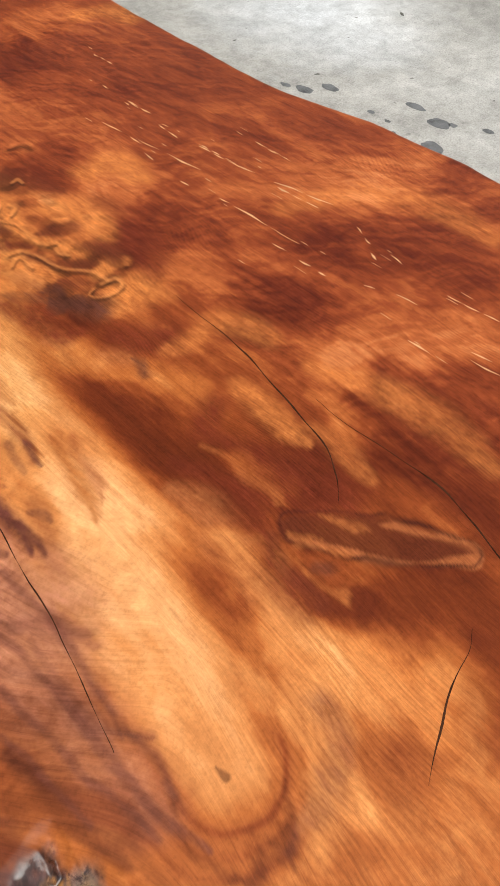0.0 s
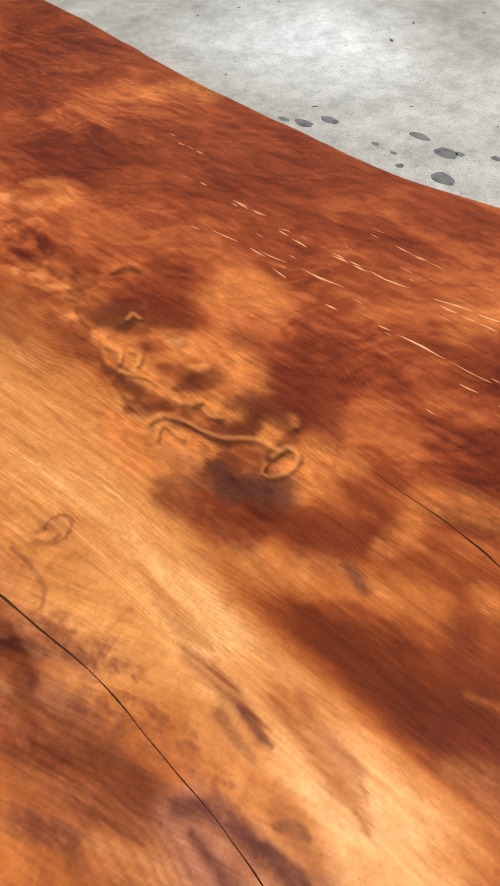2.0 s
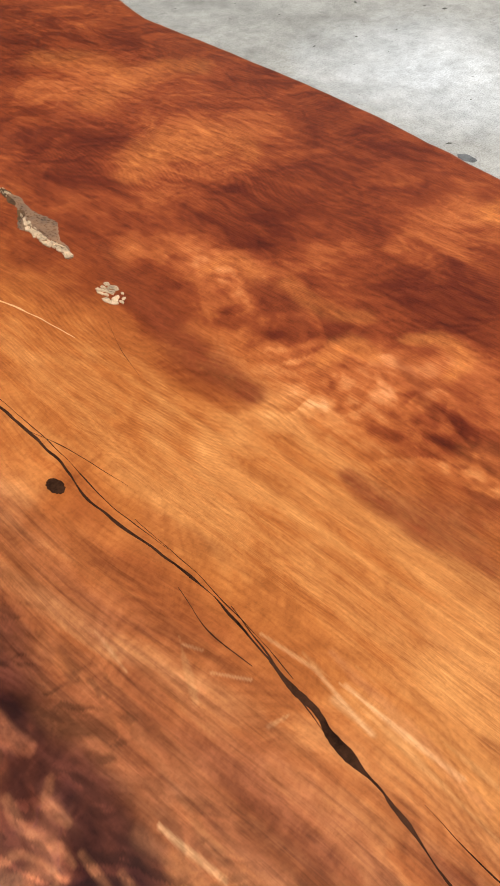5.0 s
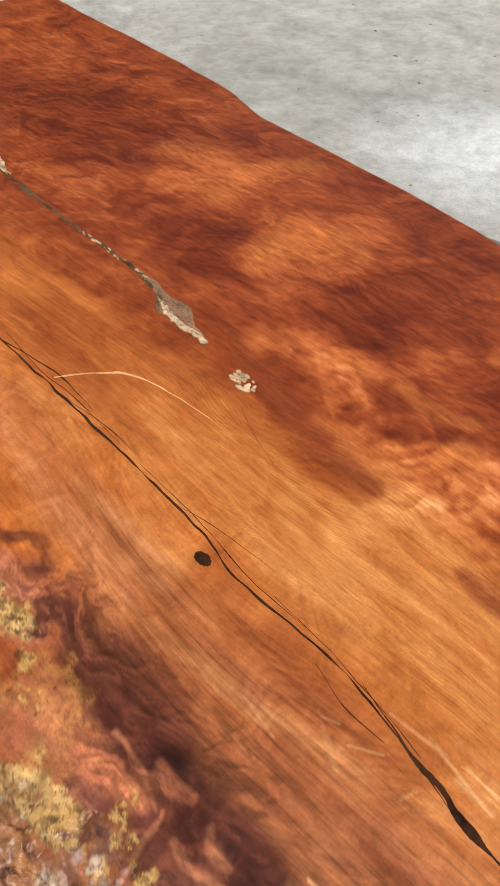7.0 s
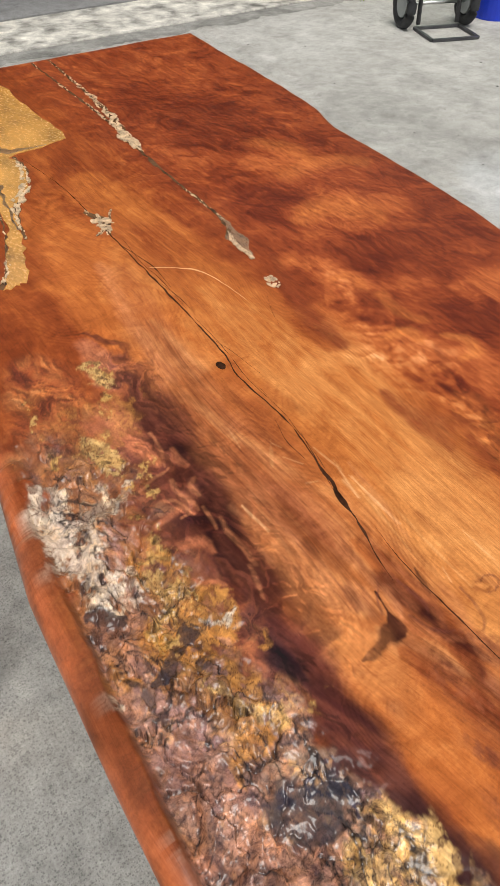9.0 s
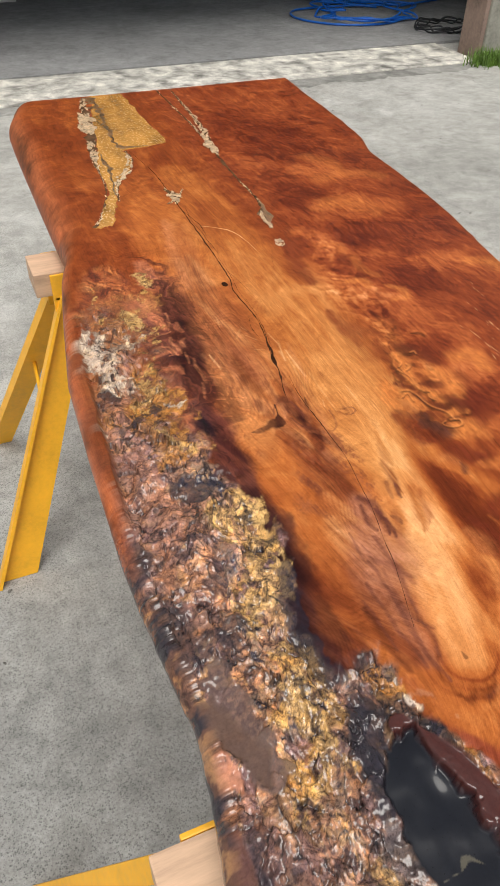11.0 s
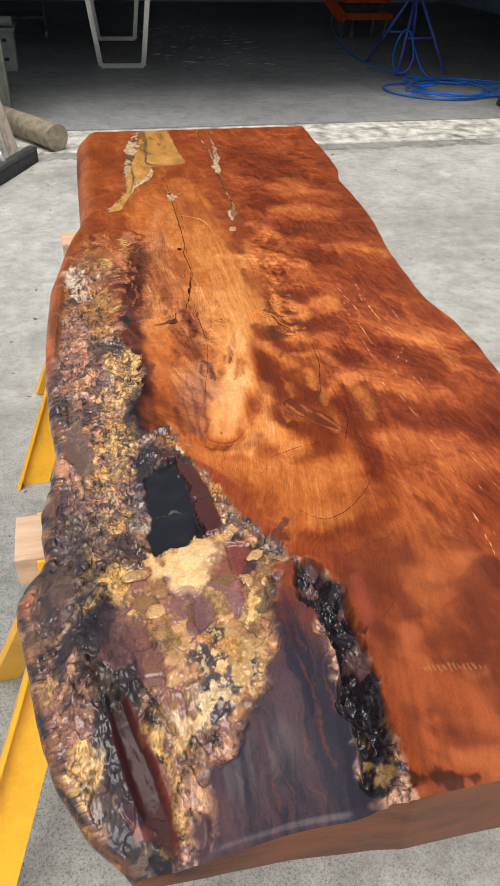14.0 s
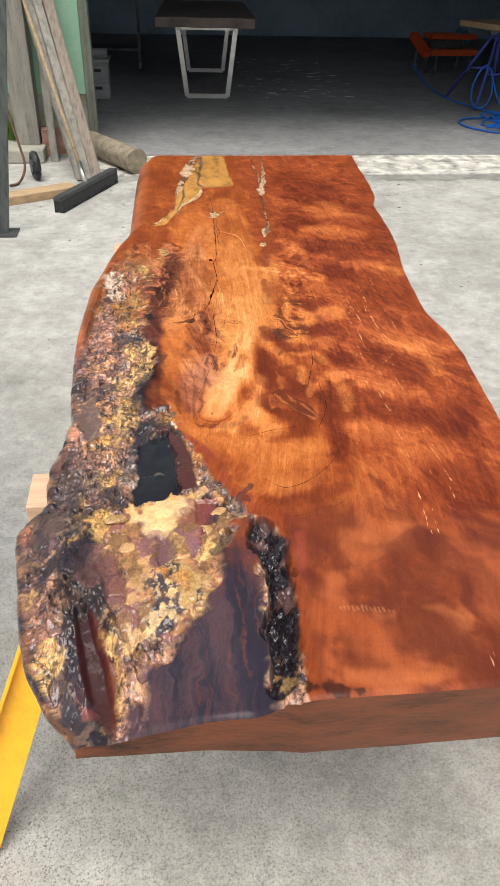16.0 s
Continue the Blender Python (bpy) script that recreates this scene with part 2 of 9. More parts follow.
def fbm(x, y, seed, octaves=4, gain=0.5):
    """Fractal noise, about -1 to 1."""
    total, amp, norm = 0.0, 1.0, 0.0
    for k in range(octaves):
        c, s = math.cos(0.6 + k), math.sin(0.6 + k)
        f = 2.0 ** k
        total = total + amp * (2 * value_noise((c * x - s * y) * f + 17.3 * k, (s * x + c * y) * f - 9.1 * k, seed + k) - 1)
        norm += amp
        amp *= gain
    return total / norm * 1.6


def cells(x, y, seed):
    """Cellular noise: distances to the nearest and second nearest seed, the nearest one's number, and a height that tilts each cell its own way."""
    i, j = np.floor(x), np.floor(y)
    f1, f2, who = np.full(x.shape, 9.0), np.full(x.shape, 9.0), np.zeros(x.shape)
    dx, dy = np.zeros(x.shape), np.zeros(x.shape)
    for a in (-1, 0, 1):
        for b in (-1, 0, 1):
            p, q = i + a, j + b
            u, v = x - p - lattice(p, q, seed), y - q - lattice(p, q, seed + 7)
            d = np.hypot(u, v)
            near = d < f1
            f2 = np.where(near, f1, np.minimum(f2, d))
            who = np.where(near, lattice(p, q, seed + 13), who)
            dx, dy = np.where(near, u, dx), np.where(near, v, dy)
            f1 = np.where(near, d, f1)
    return f1, f2, who, dx * np.sin(who * 517) + dy * np.cos(who * 517)


def step(a, b, v):
    t = np.clip((v - a) / (b - a), 0, 1)
    return t * t * (3 - 2 * t)


# ---- the slab: outline and height ----
TOP, UNDER = 0.80, 0.703
LEFT = [(-0.03, -0.2), (-0.005, -0.212), (0.015, -0.224), (0.04, -0.25), (0.085, -0.276), (0.15, -0.294), (0.2, -0.3), (0.24, -0.305), (0.27, -0.312), (0.3, -0.316), (0.325, -0.31), (0.36, -0.285), (0.38, -0.28),
        (0.42, -0.286), (0.47, -0.285), (0.54, -0.272), (0.59, -0.264), (0.65, -0.272), (0.78, -0.278), (0.93, -0.274), (1.1, -0.265), (1.25, -0.24), (1.38, -0.216),
        (1.47, -0.19), (1.55, -0.19), (1.8, -0.186), (2.1, -0.18), (2.25, -0.174), (2.33, -0.15)]
RIGHT = [(-0.03, 0.485), (0.3, 0.47), (0.47, 0.464), (0.6, 0.476), (0.72, 0.488), (0.82, 0.489), (0.92, 0.474), (1.0, 0.48), (1.1, 0.489), (1.2, 0.502), (1.35, 0.53),
         (1.45, 0.542), (1.6, 0.554), (1.71, 0.557), (1.8, 0.586), (1.92, 0.602), (2.2, 0.622), (2.3, 0.632), (2.33, 0.634)]


def along(table, y):
    """A smooth curve through the table's (y, x) pairs, read at y."""
    ty = np.array([p[0] for p in table])
    tx = np.array([p[1] for p in table])
    fine = np.linspace(ty[0], ty[-1], 1200)
    flat = np.interp(fine, ty, tx)
    k = np.hanning(23)
    flat = np.convolve(np.pad(flat, 11, mode="edge"), k / k.sum(), mode="valid")
    return np.interp(y, fine, flat)


def polyline(X, Y, pts):
    """Distance to a polyline whose points carry a radius, over that radius."""
    best = np.full(X.shape, 99.0)
    if len(pts) == 1:
        return np.hypot(X - pts[0][0], Y - pts[0][1]) / pts[0][2]
    for (ax, ay, ar), (bx, by, br) in zip(pts, pts[1:]):
        dx, dy = bx - ax, by - ay
        t = np.clip(((X - ax) * dx + (Y - ay) * dy) / (dx * dx + dy * dy), 0, 1)
        best = np.minimum(best, np.hypot(X - ax - t * dx, Y - ay - t * dy) / (ar + t * (br - ar)))
    return best


def stroke(X, Y, pts, soft=0.6, ragged=0.35, scale=45.0, seed=3, drawn=0.6):
    """A soft brush stroke's mask, with a ragged rim; drawn: how far the raggedness is drawn out along the slab."""
    out = np.zeros(X.shape)
    reach = 2.5 * max(p[2] for p in pts)
    y0, y1 = min(p[1] for p in pts) - reach - 0.08, max(p[1] for p in pts) + reach + 0.08
    x0, x1 = min(p[0] for p in pts) - reach - 0.04, max(p[0] for p in pts) + reach + 0.04
    rows = np.nonzero((GY[:, 0] > y0) & (GY[:, 0] < y1))[0]
    if not len(rows):
        return out
    near = GX[rows[0]:rows[-1] + 1]
    cols = np.nonzero(((near > x0) & (near < x1)).any(0))[0]
    if not len(cols):
        return out
    cut = (slice(rows[0], rows[-1] + 1), slice(cols[0], cols[-1] + 1))
    d = polyline(X[cut], Y[cut], pts) + ragged * fbm(X[cut] * scale, Y[cut] * scale * drawn, seed, 4)
    out[cut] = 1 - step(1 - soft * 0.5, 1 + soft * 0.5, d)
    return out


def inside(X, Y, pts, soft=0.004, ragged=0.004, scale=60.0, seed=5):
    """The mask of a closed outline."""
    hit = np.zeros(X.shape, bool)
    near = np.full(X.shape, 9.0)
    for (ax, ay), (bx, by) in zip(pts, pts[1:] + pts[:1]):
        cross = ((ay > Y) != (by > Y)) & (X < (bx - ax) * (Y - ay) / (by - ay + 1e-12) + ax)
        hit ^= cross
        dx, dy = bx - ax, by - ay
        t = np.clip(((X - ax) * dx + (Y - ay) * dy) / (dx * dx + dy * dy), 0, 1)
        near = np.minimum(near, np.hypot(X - ax - t * dx, Y - ay - t * dy))
    d = np.where(hit, near, -near) + ragged * fbm(X * scale, Y * scale, seed, 4)
    return step(-soft, soft, d)


NR, NC, NE = 1700, 600, 9
v_rows = np.interp(np.arange(NR), [0, 1120, NR - 1], [0, 0.52, 1])[:, None]
s_cols = np.interp(np.arange(NC), [0, 350, NC - 1], [0, 0.46, 1])[None, :]
front = np.interp(-0.21 + 0.69 * s_cols, [-0.2, -0.06, 0.0, 0.03, 0.5], [-0.004, -0.009, -0.016, -0.022, -0.026])
front = front + 0.0006 * fbm(s_cols * 14, s_cols * 0, 8, 3)
back = 2.327 + 0.003 * fbm(s_cols * 6, s_cols * 0, 9, 3)
GY = front + v_rows * (back - front)
edge_l = along(LEFT, GY) + 0.002 * fbm(GY * 22, GY * 0, 11, 3) * step(0.7, 0.5, GY)
edge_r = along(RIGHT, GY) + 0.0012 * fbm(GY * 25, GY * 0, 12, 3)
roll_l = np.interp(GY, [0, 0.3, 1.3, 1.48, 1.55, 2.3], [0.012, 0.016, 0.02, 0.022, 0.05, 0.055])
roll_r = 0.008 + 0 * GY
GX = edge_l + roll_l + s_cols * (edge_r - roll_r - edge_l - roll_l)

# where the burl, the bark and the pockets lie
BURL = [(-0.254, 1.0), (-0.242, 1.08), (-0.222, 1.2), (-0.19, 1.24), (-0.158, 1.19), (-0.148, 1.1), (-0.158, 1.0), (-0.155, 0.93), (-0.148, 0.86), (-0.132, 0.82), (-0.122, 0.77), (-0.125, 0.71), (-0.15, 0.63), (-0.135, 0.575), (-0.092, 0.58), (-0.075, 0.49), (-0.055, 0.44),
        (-0.035, 0.38), (-0.01, 0.335), (0.012, 0.3), (0.018, 0.275), (0.045, 0.25), (0.048, 0.142), (0.042, 0.03), (0.038, -0.05), (-0.35, -0.05), (-0.35, 0.72), (-0.29, 0.76), (-0.268, 0.82), (-0.264, 0.9)]
burl = inside(GX, GY, BURL, np.interp(GY, [0.72, 0.95, 1.2], [0.004, 0.014, 0.02]), np.interp(GY, [0.6, 0.9, 1.1], [0.006, 0.018, 0.03]), 45.0)
burl_h = inside(GX, GY, BURL, np.interp(GY, [0.72, 0.95, 1.2], [0.012, 0.02, 0.03]), np.interp(GY, [0.6, 0.9], [0.003, 0.012]), 30.0)
rim_wood = step(0.009, 0.001, GX - edge_l - roll_l + 0.004 * fbm(GX * 20, GY * 14, 243, 3)) * step(0.78, 0.88, GY) * step(1.25, 1.1, GY)
burl_h = burl_h * (1 - rim_wood)
burl = burl * (1 - rim_wood)
BARK = [(-0.165, -0.05), (-0.138, 0.05), (-0.075, 0.11), (-0.045, 0.15), (-0.03, 0.2), (-0.008, 0.27), (0.006, 0.27), (0.016, 0.2), (0.014, 0.1), (0.008, 0.02), (0.008, -0.05)]
bark = inside(GX, GY, BARK, 0.01, 0.013, 45.0)
TRENCH = [(0.024, 0.262, 0.015), (0.036, 0.222, 0.021), (0.036, 0.14, 0.016), (0.028, 0.06, 0.017), (0.02, 0.012, 0.02)]
trench = stroke(GX, GY, TRENCH, 0.45, 0.5, 42)
PATCH = [(-0.128, 0.503), (-0.118, 0.511), (-0.101, 0.507), (-0.091, 0.47), (-0.087, 0.41), (-0.083, 0.354), (-0.12, 0.34), (-0.15, 0.33), (-0.152, 0.37), (-0.147, 0.42), (-0.146, 0.468)]
patch = inside(GX, GY, PATCH, 0.003, 0.005)
POOLS = [[(-0.268, 0.605), (-0.245, 0.605), (-0.218, 0.54), (-0.228, 0.515), (-0.25, 0.56)], [(-0.2, 0.215), (-0.18, 0.245), (-0.166, 0.2), (-0.158, 0.155), (-0.178, 0.16)],
         [(-0.222, 0.14), (-0.2, 0.155), (-0.165, 0.06), (-0.17, 0.0), (-0.188, 0.02)], [(-0.118, 0.26), (-0.1, 0.265), (-0.09, 0.22), (-0.115, 0.2)], [(-0.062, 0.325), (-0.035, 0.325), (-0.045, 0.27), (-0.065, 0.275)]]
pool_masks = [inside(GX, GY, p, 0.004, 0.004) for p in POOLS]
pools = np.clip(sum(pool_masks), 0, 1)
SHELF = [(-0.155, 0.33), (-0.08, 0.35), (-0.02, 0.33), (-0.02, 0.25), (-0.045, 0.15), (-0.08, 0.1), (-0.16, 0.09), (-0.17, 0.2), (-0.2, 0.26)]
shelf = inside(GX, GY, SHELF, 0.007, 0.016, 45.0)
rim_patch = stroke(GX, GY, [(-0.108, 0.515, 0.009), (-0.089, 0.47, 0.015), (-0.08, 0.43, 0.017), (-0.074, 0.362, 0.014)], 0.3, 0.1, 40, 240)
rough_burl = burl_h * (1 - bark) * (1 - patch) * (1 - 0.9 * rim_patch) * (1 - 0.85 * pools)

# patches of the burl, each of its own stuff: grained ones, and smooth ones that lie calm under the clear coat
GOLD_C, PALE_C, ROSE_C, AMBER_C = (0.62, 0.38, 0.14), (0.68, 0.56, 0.42), (0.36, 0.17, 0.11), (0.5, 0.22, 0.05)
INK_C, SMOKE_C, SALMON_C, GREY_C = (0.016, 0.014, 0.022), (0.085, 0.052, 0.044), (0.5, 0.2, 0.11), (0.13, 0.1, 0.095)
MAUVE_C, CREAM_C, MAROON_C, OLIVE_C = (0.125, 0.055, 0.055), (0.66, 0.43, 0.2), (0.15, 0.035, 0.03), (0.22, 0.125, 0.05)
SMOOTH = (SMOKE_C, SALMON_C, MAUVE_C, MAROON_C, INK_C)
DABS = []
bx = GX + 0.006 * fbm(GX * 38, GY * 30, 401, 3) + 0.003 * fbm(GX * 120, GY * 100, 403, 3)
by = GY + 0.008 * fbm(GX * 38, GY * 30, 402, 3) + 0.003 * fbm(GX * 120, GY * 100, 404, 3)
satin = np.zeros(GX.shape)


def dab(colour, weight, *pts):
    soft = colour in SMOOTH
    mask = stroke(bx, by, list(pts), 0.35 if soft else 0.7, 0.25 if soft else 1.0, 60 if soft else 70, 410 + len(DABS)) * weight
    DABS.append((colour, mask))
    if soft:
        np.maximum(satin, mask * (0.6 if colour is INK_C else 1.0), out=satin)


dab(GOLD_C, 0.9, (-0.147, 0.798, 0.0228), (-0.137, 0.748, 0.0194), (-0.161, 0.683, 0.0228), (-0.184, 0.653, 0.0131))
dab(GOLD_C, 0.9, (-0.166, 0.597, 0.018), (-0.169, 0.546, 0.02), (-0.198, 0.507, 0.0203), (-0.22, 0.491, 0.0152))
dab(GOLD_C, 0.7, (-0.204, 0.408, 0.013), (-0.172, 0.41, 0.0153), (-0.194, 0.379, 0.0106))
dab(PALE_C, 0.7, (-0.16, 0.388, 0.0106), (-0.17, 0.368, 0.0082))
dab(GOLD_C, 0.9, (-0.203, 0.317, 0.016), (-0.19, 0.296, 0.0137), (-0.228, 0.274, 0.0095))
dab(PALE_C, 0.8, (-0.2, 1.145, 0.0298), (-0.217, 1.106, 0.0203), (-0.203, 1.071, 0.0136))
dab(ROSE_C, 0.8, (-0.241, 0.835, 0.0206), (-0.214, 0.866, 0.0281), (-0.216, 0.792, 0.0209))
dab(ROSE_C, 0.6, (-0.213, 0.73, 0.0244), (-0.233, 0.673, 0.0146))
dab(AMBER_C, 0.8, (-0.2, 1.011, 0.0278), (-0.18, 0.968, 0.028), (-0.164, 0.91, 0.0246), (-0.166, 1.061, 0.0203))
dab(AMBER_C, 0.4, (-0.104, 1.253, 0.0197), (-0.155, 1.191, 0.0216), (-0.157, 1.267, 0.0131))
dab(INK_C, 0.85, (-0.187, 0.85, 0.0179), (-0.174, 0.831, 0.0159), (-0.154, 0.841, 0.0119))
dab(INK_C, 0.8, (-0.269, 0.772, 0.02), (-0.285, 0.725, 0.016))
dab(SMOKE_C, 0.9, (-0.234, 0.617, 0.0149), (-0.229, 0.564, 0.0199), (-0.219, 0.518, 0.0141))
dab(SALMON_C, 0.9, (-0.261, 0.604, 0.0066), (-0.264, 0.564, 0.0099), (-0.257, 0.529, 0.0078))
dab(SALMON_C, 0.8, (-0.307, 0.298, 0.0052), (-0.306, 0.273, 0.0064))
dab(ROSE_C, 0.55, (-0.238, 0.496, 0.0141), (-0.228, 0.459, 0.017), (-0.216, 0.431, 0.0117))
dab(INK_C, 0.7, (-0.268, 0.48, 0.017), (-0.271, 0.44, 0.017))
dab(GREY_C, 0.6, (-0.23, 0.405, 0.0262), (-0.257, 0.37, 0.0176))
dab(SMOKE_C, 0.8, (-0.28, 0.328, 0.0191), (-0.266, 0.294, 0.0186), (-0.255, 0.314, 0.0134))
dab(INK_C, 0.8, (-0.214, 0.267, 0.0138), (-0.239, 0.241, 0.0153), (-0.26, 0.223, 0.0159))
dab(INK_C, 0.85, (-0.133, 0.546, 0.0116), (-0.144, 0.5, 0.0115), (-0.146, 0.465, 0.0094))
dab(INK_C, 0.85, (-0.193, 0.365, 0.0121), (-0.167, 0.333, 0.0082))
dab(INK_C, 0.8, (-0.134, 0.694, 0.012), (-0.147, 0.636, 0.0106), (-0.144, 0.58, 0.0119))
dab(MAUVE_C, 0.7, (-0.199, 0.254, 0.0095), (-0.207, 0.226, 0.0135), (-0.207, 0.191, 0.0135))
dab(CREAM_C, 0.95, (-0.143, 0.306, 0.0159), (-0.122, 0.312, 0.0212), (-0.099, 0.322, 0.0199), (-0.128, 0.285, 0.0159))
dab(CREAM_C, 0.8, (-0.053, 0.352, 0.0102), (-0.057, 0.331, 0.0081))
dab(MAROON_C, 0.65, (-0.055, 0.316, 0.0143), (-0.078, 0.289, 0.0117))
dab(MAUVE_C, 0.6, (-0.123, 0.257, 0.011), (-0.131, 0.233, 0.0095))
dab(MAUVE_C, 0.6, (-0.118, 0.208, 0.013), (-0.102, 0.219, 0.0089))
dab(INK_C, 0.85, (-0.04, 0.284, 0.0106), (-0.048, 0.264, 0.007))
dab(GOLD_C, 0.85, (-0.104, 0.248, 0.0117), (-0.084, 0.23, 0.0106), (-0.084, 0.253, 0.0095))
dab(GOLD_C, 0.85, (-0.043, 0.25, 0.0087), (-0.041, 0.228, 0.0122), (-0.062, 0.207, 0.0112))
dab(OLIVE_C, 0.85, (-0.155, 0.211, 0.0113), (-0.148, 0.191, 0.0113))
dab(AMBER_C, 0.7, (-0.104, 0.19, 0.0091), (-0.083, 0.179, 0.0123))
dab(AMBER_C, 0.8, (-0.102, 0.562, 0.0101), (-0.092, 0.549, 0.009))
dab(PALE_C, 0.9, (-0.093, 0.536, 0.0046), (-0.089, 0.523, 0.0039))
dab(AMBER_C, 0.85, (-0.07, 0.467, 0.0064), (-0.059, 0.411, 0.0072), (-0.061, 0.371, 0.0079))
dab(GOLD_C, 0.9, (-0.244, 0.089, 0.011), (-0.255, 0.069, 0.01), (-0.265, 0.088, 0.0078))
dab(GOLD_C, 0.85, (-0.184, 0.112, 0.008), (-0.169, 0.056, 0.0093), (-0.169, 0.024, 0.008), (-0.176, 0.011, 0.006))
dab(OLIVE_C, 0.8, (-0.17, 0.128, 0.0126), (-0.148, 0.092, 0.0113))
dab(CREAM_C, 0.75, (-0.139, 0.111, 0.0115), (-0.151, 0.101, 0.0072))
dab(INK_C, 0.9, (-0.221, 0.139, 0.0103), (-0.229, 0.103, 0.0124), (-0.232, 0.064, 0.013), (-0.214, 0.029, 0.0134))
dab(MAROON_C, 0.9, (-0.209, 0.111, 0.0078), (-0.199, 0.074, 0.0101), (-0.195, 0.035, 0.0093))
dab(INK_C, 0.85, (-0.212, 0.257, 0.0151), (-0.227, 0.213, 0.0137))
dab(ROSE_C, 0.6, (-0.28, 0.164, 0.0125), (-0.264, 0.129, 0.0125))
dab(GOLD_C, 0.6, (-0.274, 0.197, 0.0088), (-0.282, 0.172, 0.0073))
dab(GOLD_C, 0.8, (-0.055, 0.147, 0.0102), (-0.074, 0.117, 0.0082))
dab(GOLD_C, 0.95, (-0.092, 1.322, 0.0101), (-0.099, 1.298, 0.0069))
dab(GOLD_C, 0.95, (-0.146, 1.227, 0.008), (-0.141, 1.2, 0.0085), (-0.141, 1.178, 0.0042))
dab(PALE_C, 0.85, (-0.145, 1.156, 0.0035))
dab(PALE_C, 0.9, (-0.215, 1.155, 0.0095), (-0.21, 1.127, 0.0095), (-0.196, 1.11, 0.0081))
dab(GOLD_C, 0.9, (-0.167, 1.072, 0.0079), (-0.17, 1.044, 0.0103), (-0.161, 1.037, 0.0075), (-0.186, 1.025, 0.0092))
dab(PALE_C, 0.7, (-0.182, 1.055, 0.0041), (-0.184, 1.076, 0.0041))
dab(GOLD_C, 0.85, (-0.186, 0.949, 0.0043), (-0.172, 0.918, 0.0043), (-0.154, 0.897, 0.0078))
dab(PALE_C, 0.9, (-0.16, 1.005, 0.0021), (-0.142, 0.991, 0.0036))
dab(ROSE_C, 0.7, (-0.156, 0.981, 0.0049), (-0.15, 0.971, 0.0035))
dab(INK_C, 0.9, (-0.224, 1.052, 0.0053), (-0.218, 1.039, 0.0047))
dab(INK_C, 0.9, (-0.174, 1.002, 0.0057), (-0.2, 0.983, 0.0067), (-0.21, 0.974, 0.0071))
dab(SMOKE_C, 0.9, (-0.225, 0.973, 0.0043), (-0.227, 0.959, 0.0057))
dab(ROSE_C, 0.7, (-0.219, 1.03, 0.0079), (-0.223, 1.001, 0.0085), (-0.209, 1.041, 0.0075))
dab(PALE_C, 0.8, (-0.254, 0.988, 0.004), (-0.256, 0.973, 0.0028))
dab(INK_C, 0.85, (-0.131, 0.53, 0.0156), (-0.142, 0.477, 0.0172), (-0.149, 0.427, 0.0117))
dab(GREY_C, 0.8, (-0.162, 0.439, 0.0127), (-0.162, 0.4, 0.0131))
dab(INK_C, 0.7, (-0.285, 0.378, 0.014), (-0.281, 0.344, 0.0093))
dab(INK_C, 0.7, (-0.245, 0.695, 0.0152), (-0.247, 0.648, 0.014), (-0.199, 0.658, 0.0133))
dab(INK_C, 0.6, (-0.176, 0.752, 0.014), (-0.203, 0.707, 0.0112))
dab(INK_C, 0.75, (-0.233, 0.353, 0.0117), (-0.229, 0.325, 0.0103))
dab(INK_C, 0.7, (-0.293, 0.253, 0.0134), (-0.281, 0.219, 0.0103), (-0.264, 0.195, 0.0108))
dab(INK_C, 0.7, (-0.256, 0.234, 0.011), (-0.263, 0.199, 0.0096))
dab(SMOKE_C, 0.7, (-0.292, 0.258, 0.0133), (-0.267, 0.294, 0.0133))
dab(INK_C, 0.9, (-0.19, 0.174, 0.011), (-0.2, 0.138, 0.0138), (-0.207, 0.098, 0.015), (-0.195, 0.057, 0.0125))
dab(GOLD_C, 0.8, (-0.252, 0.109, 0.0078), (-0.238, 0.087, 0.0098), (-0.254, 0.077, 0.0067))
dab(INK_C, 0.7, (-0.283, 0.294, 0.012), (-0.271, 0.246, 0.0089))
dab(INK_C, 0.75, (-0.026, 0.244, 0.0082), (-0.037, 0.218, 0.0076))
dab(INK_C, 0.7, (0.017, 0.345, 0.0051), (0.004, 0.319, 0.0065), (0.016, 0.306, 0.0041))
# plates and crumples of the burl
cx, cy = GX + 0.006 * fbm(GX * 40, GY * 40, 22, 3), GY + 0.006 * fbm(GX * 40, GY * 40, 23, 3)
cx, cy = cx + 0.004 * fbm(GX * 110, GY * 100, 28, 3), cy + 0.004 * fbm(GX * 110, GY * 100, 29, 3)
p1, p2, plate, slant = cells(cx * 40 + cy * 8, cy * 24 - cx * 10, 24)
seam = step(0.0, 0.13, p2 - p1)
q1, q2, grain_cell, chipped = cells(cx * 130, cy * 110, 25)
lump = fbm(GX * 22, GY * 18, 21, 3, 0.5)
fold_x, fold_y = GX * 36 + GY * 8 + 0.4 * fbm(GX * 20, GY * 17, 26, 2), GY * 24 - GX * 10 + 0.4 * fbm(GX * 20, GY * 17, 27, 2)
ridge = 1 - np.abs(fbm(fold_x, fold_y, 31, 4, 0.6)) * 1.6
crumple = 1 - np.abs(fbm(fold_x * 2.6, fold_y * 2.6, 33, 3, 0.6)) * 1.6

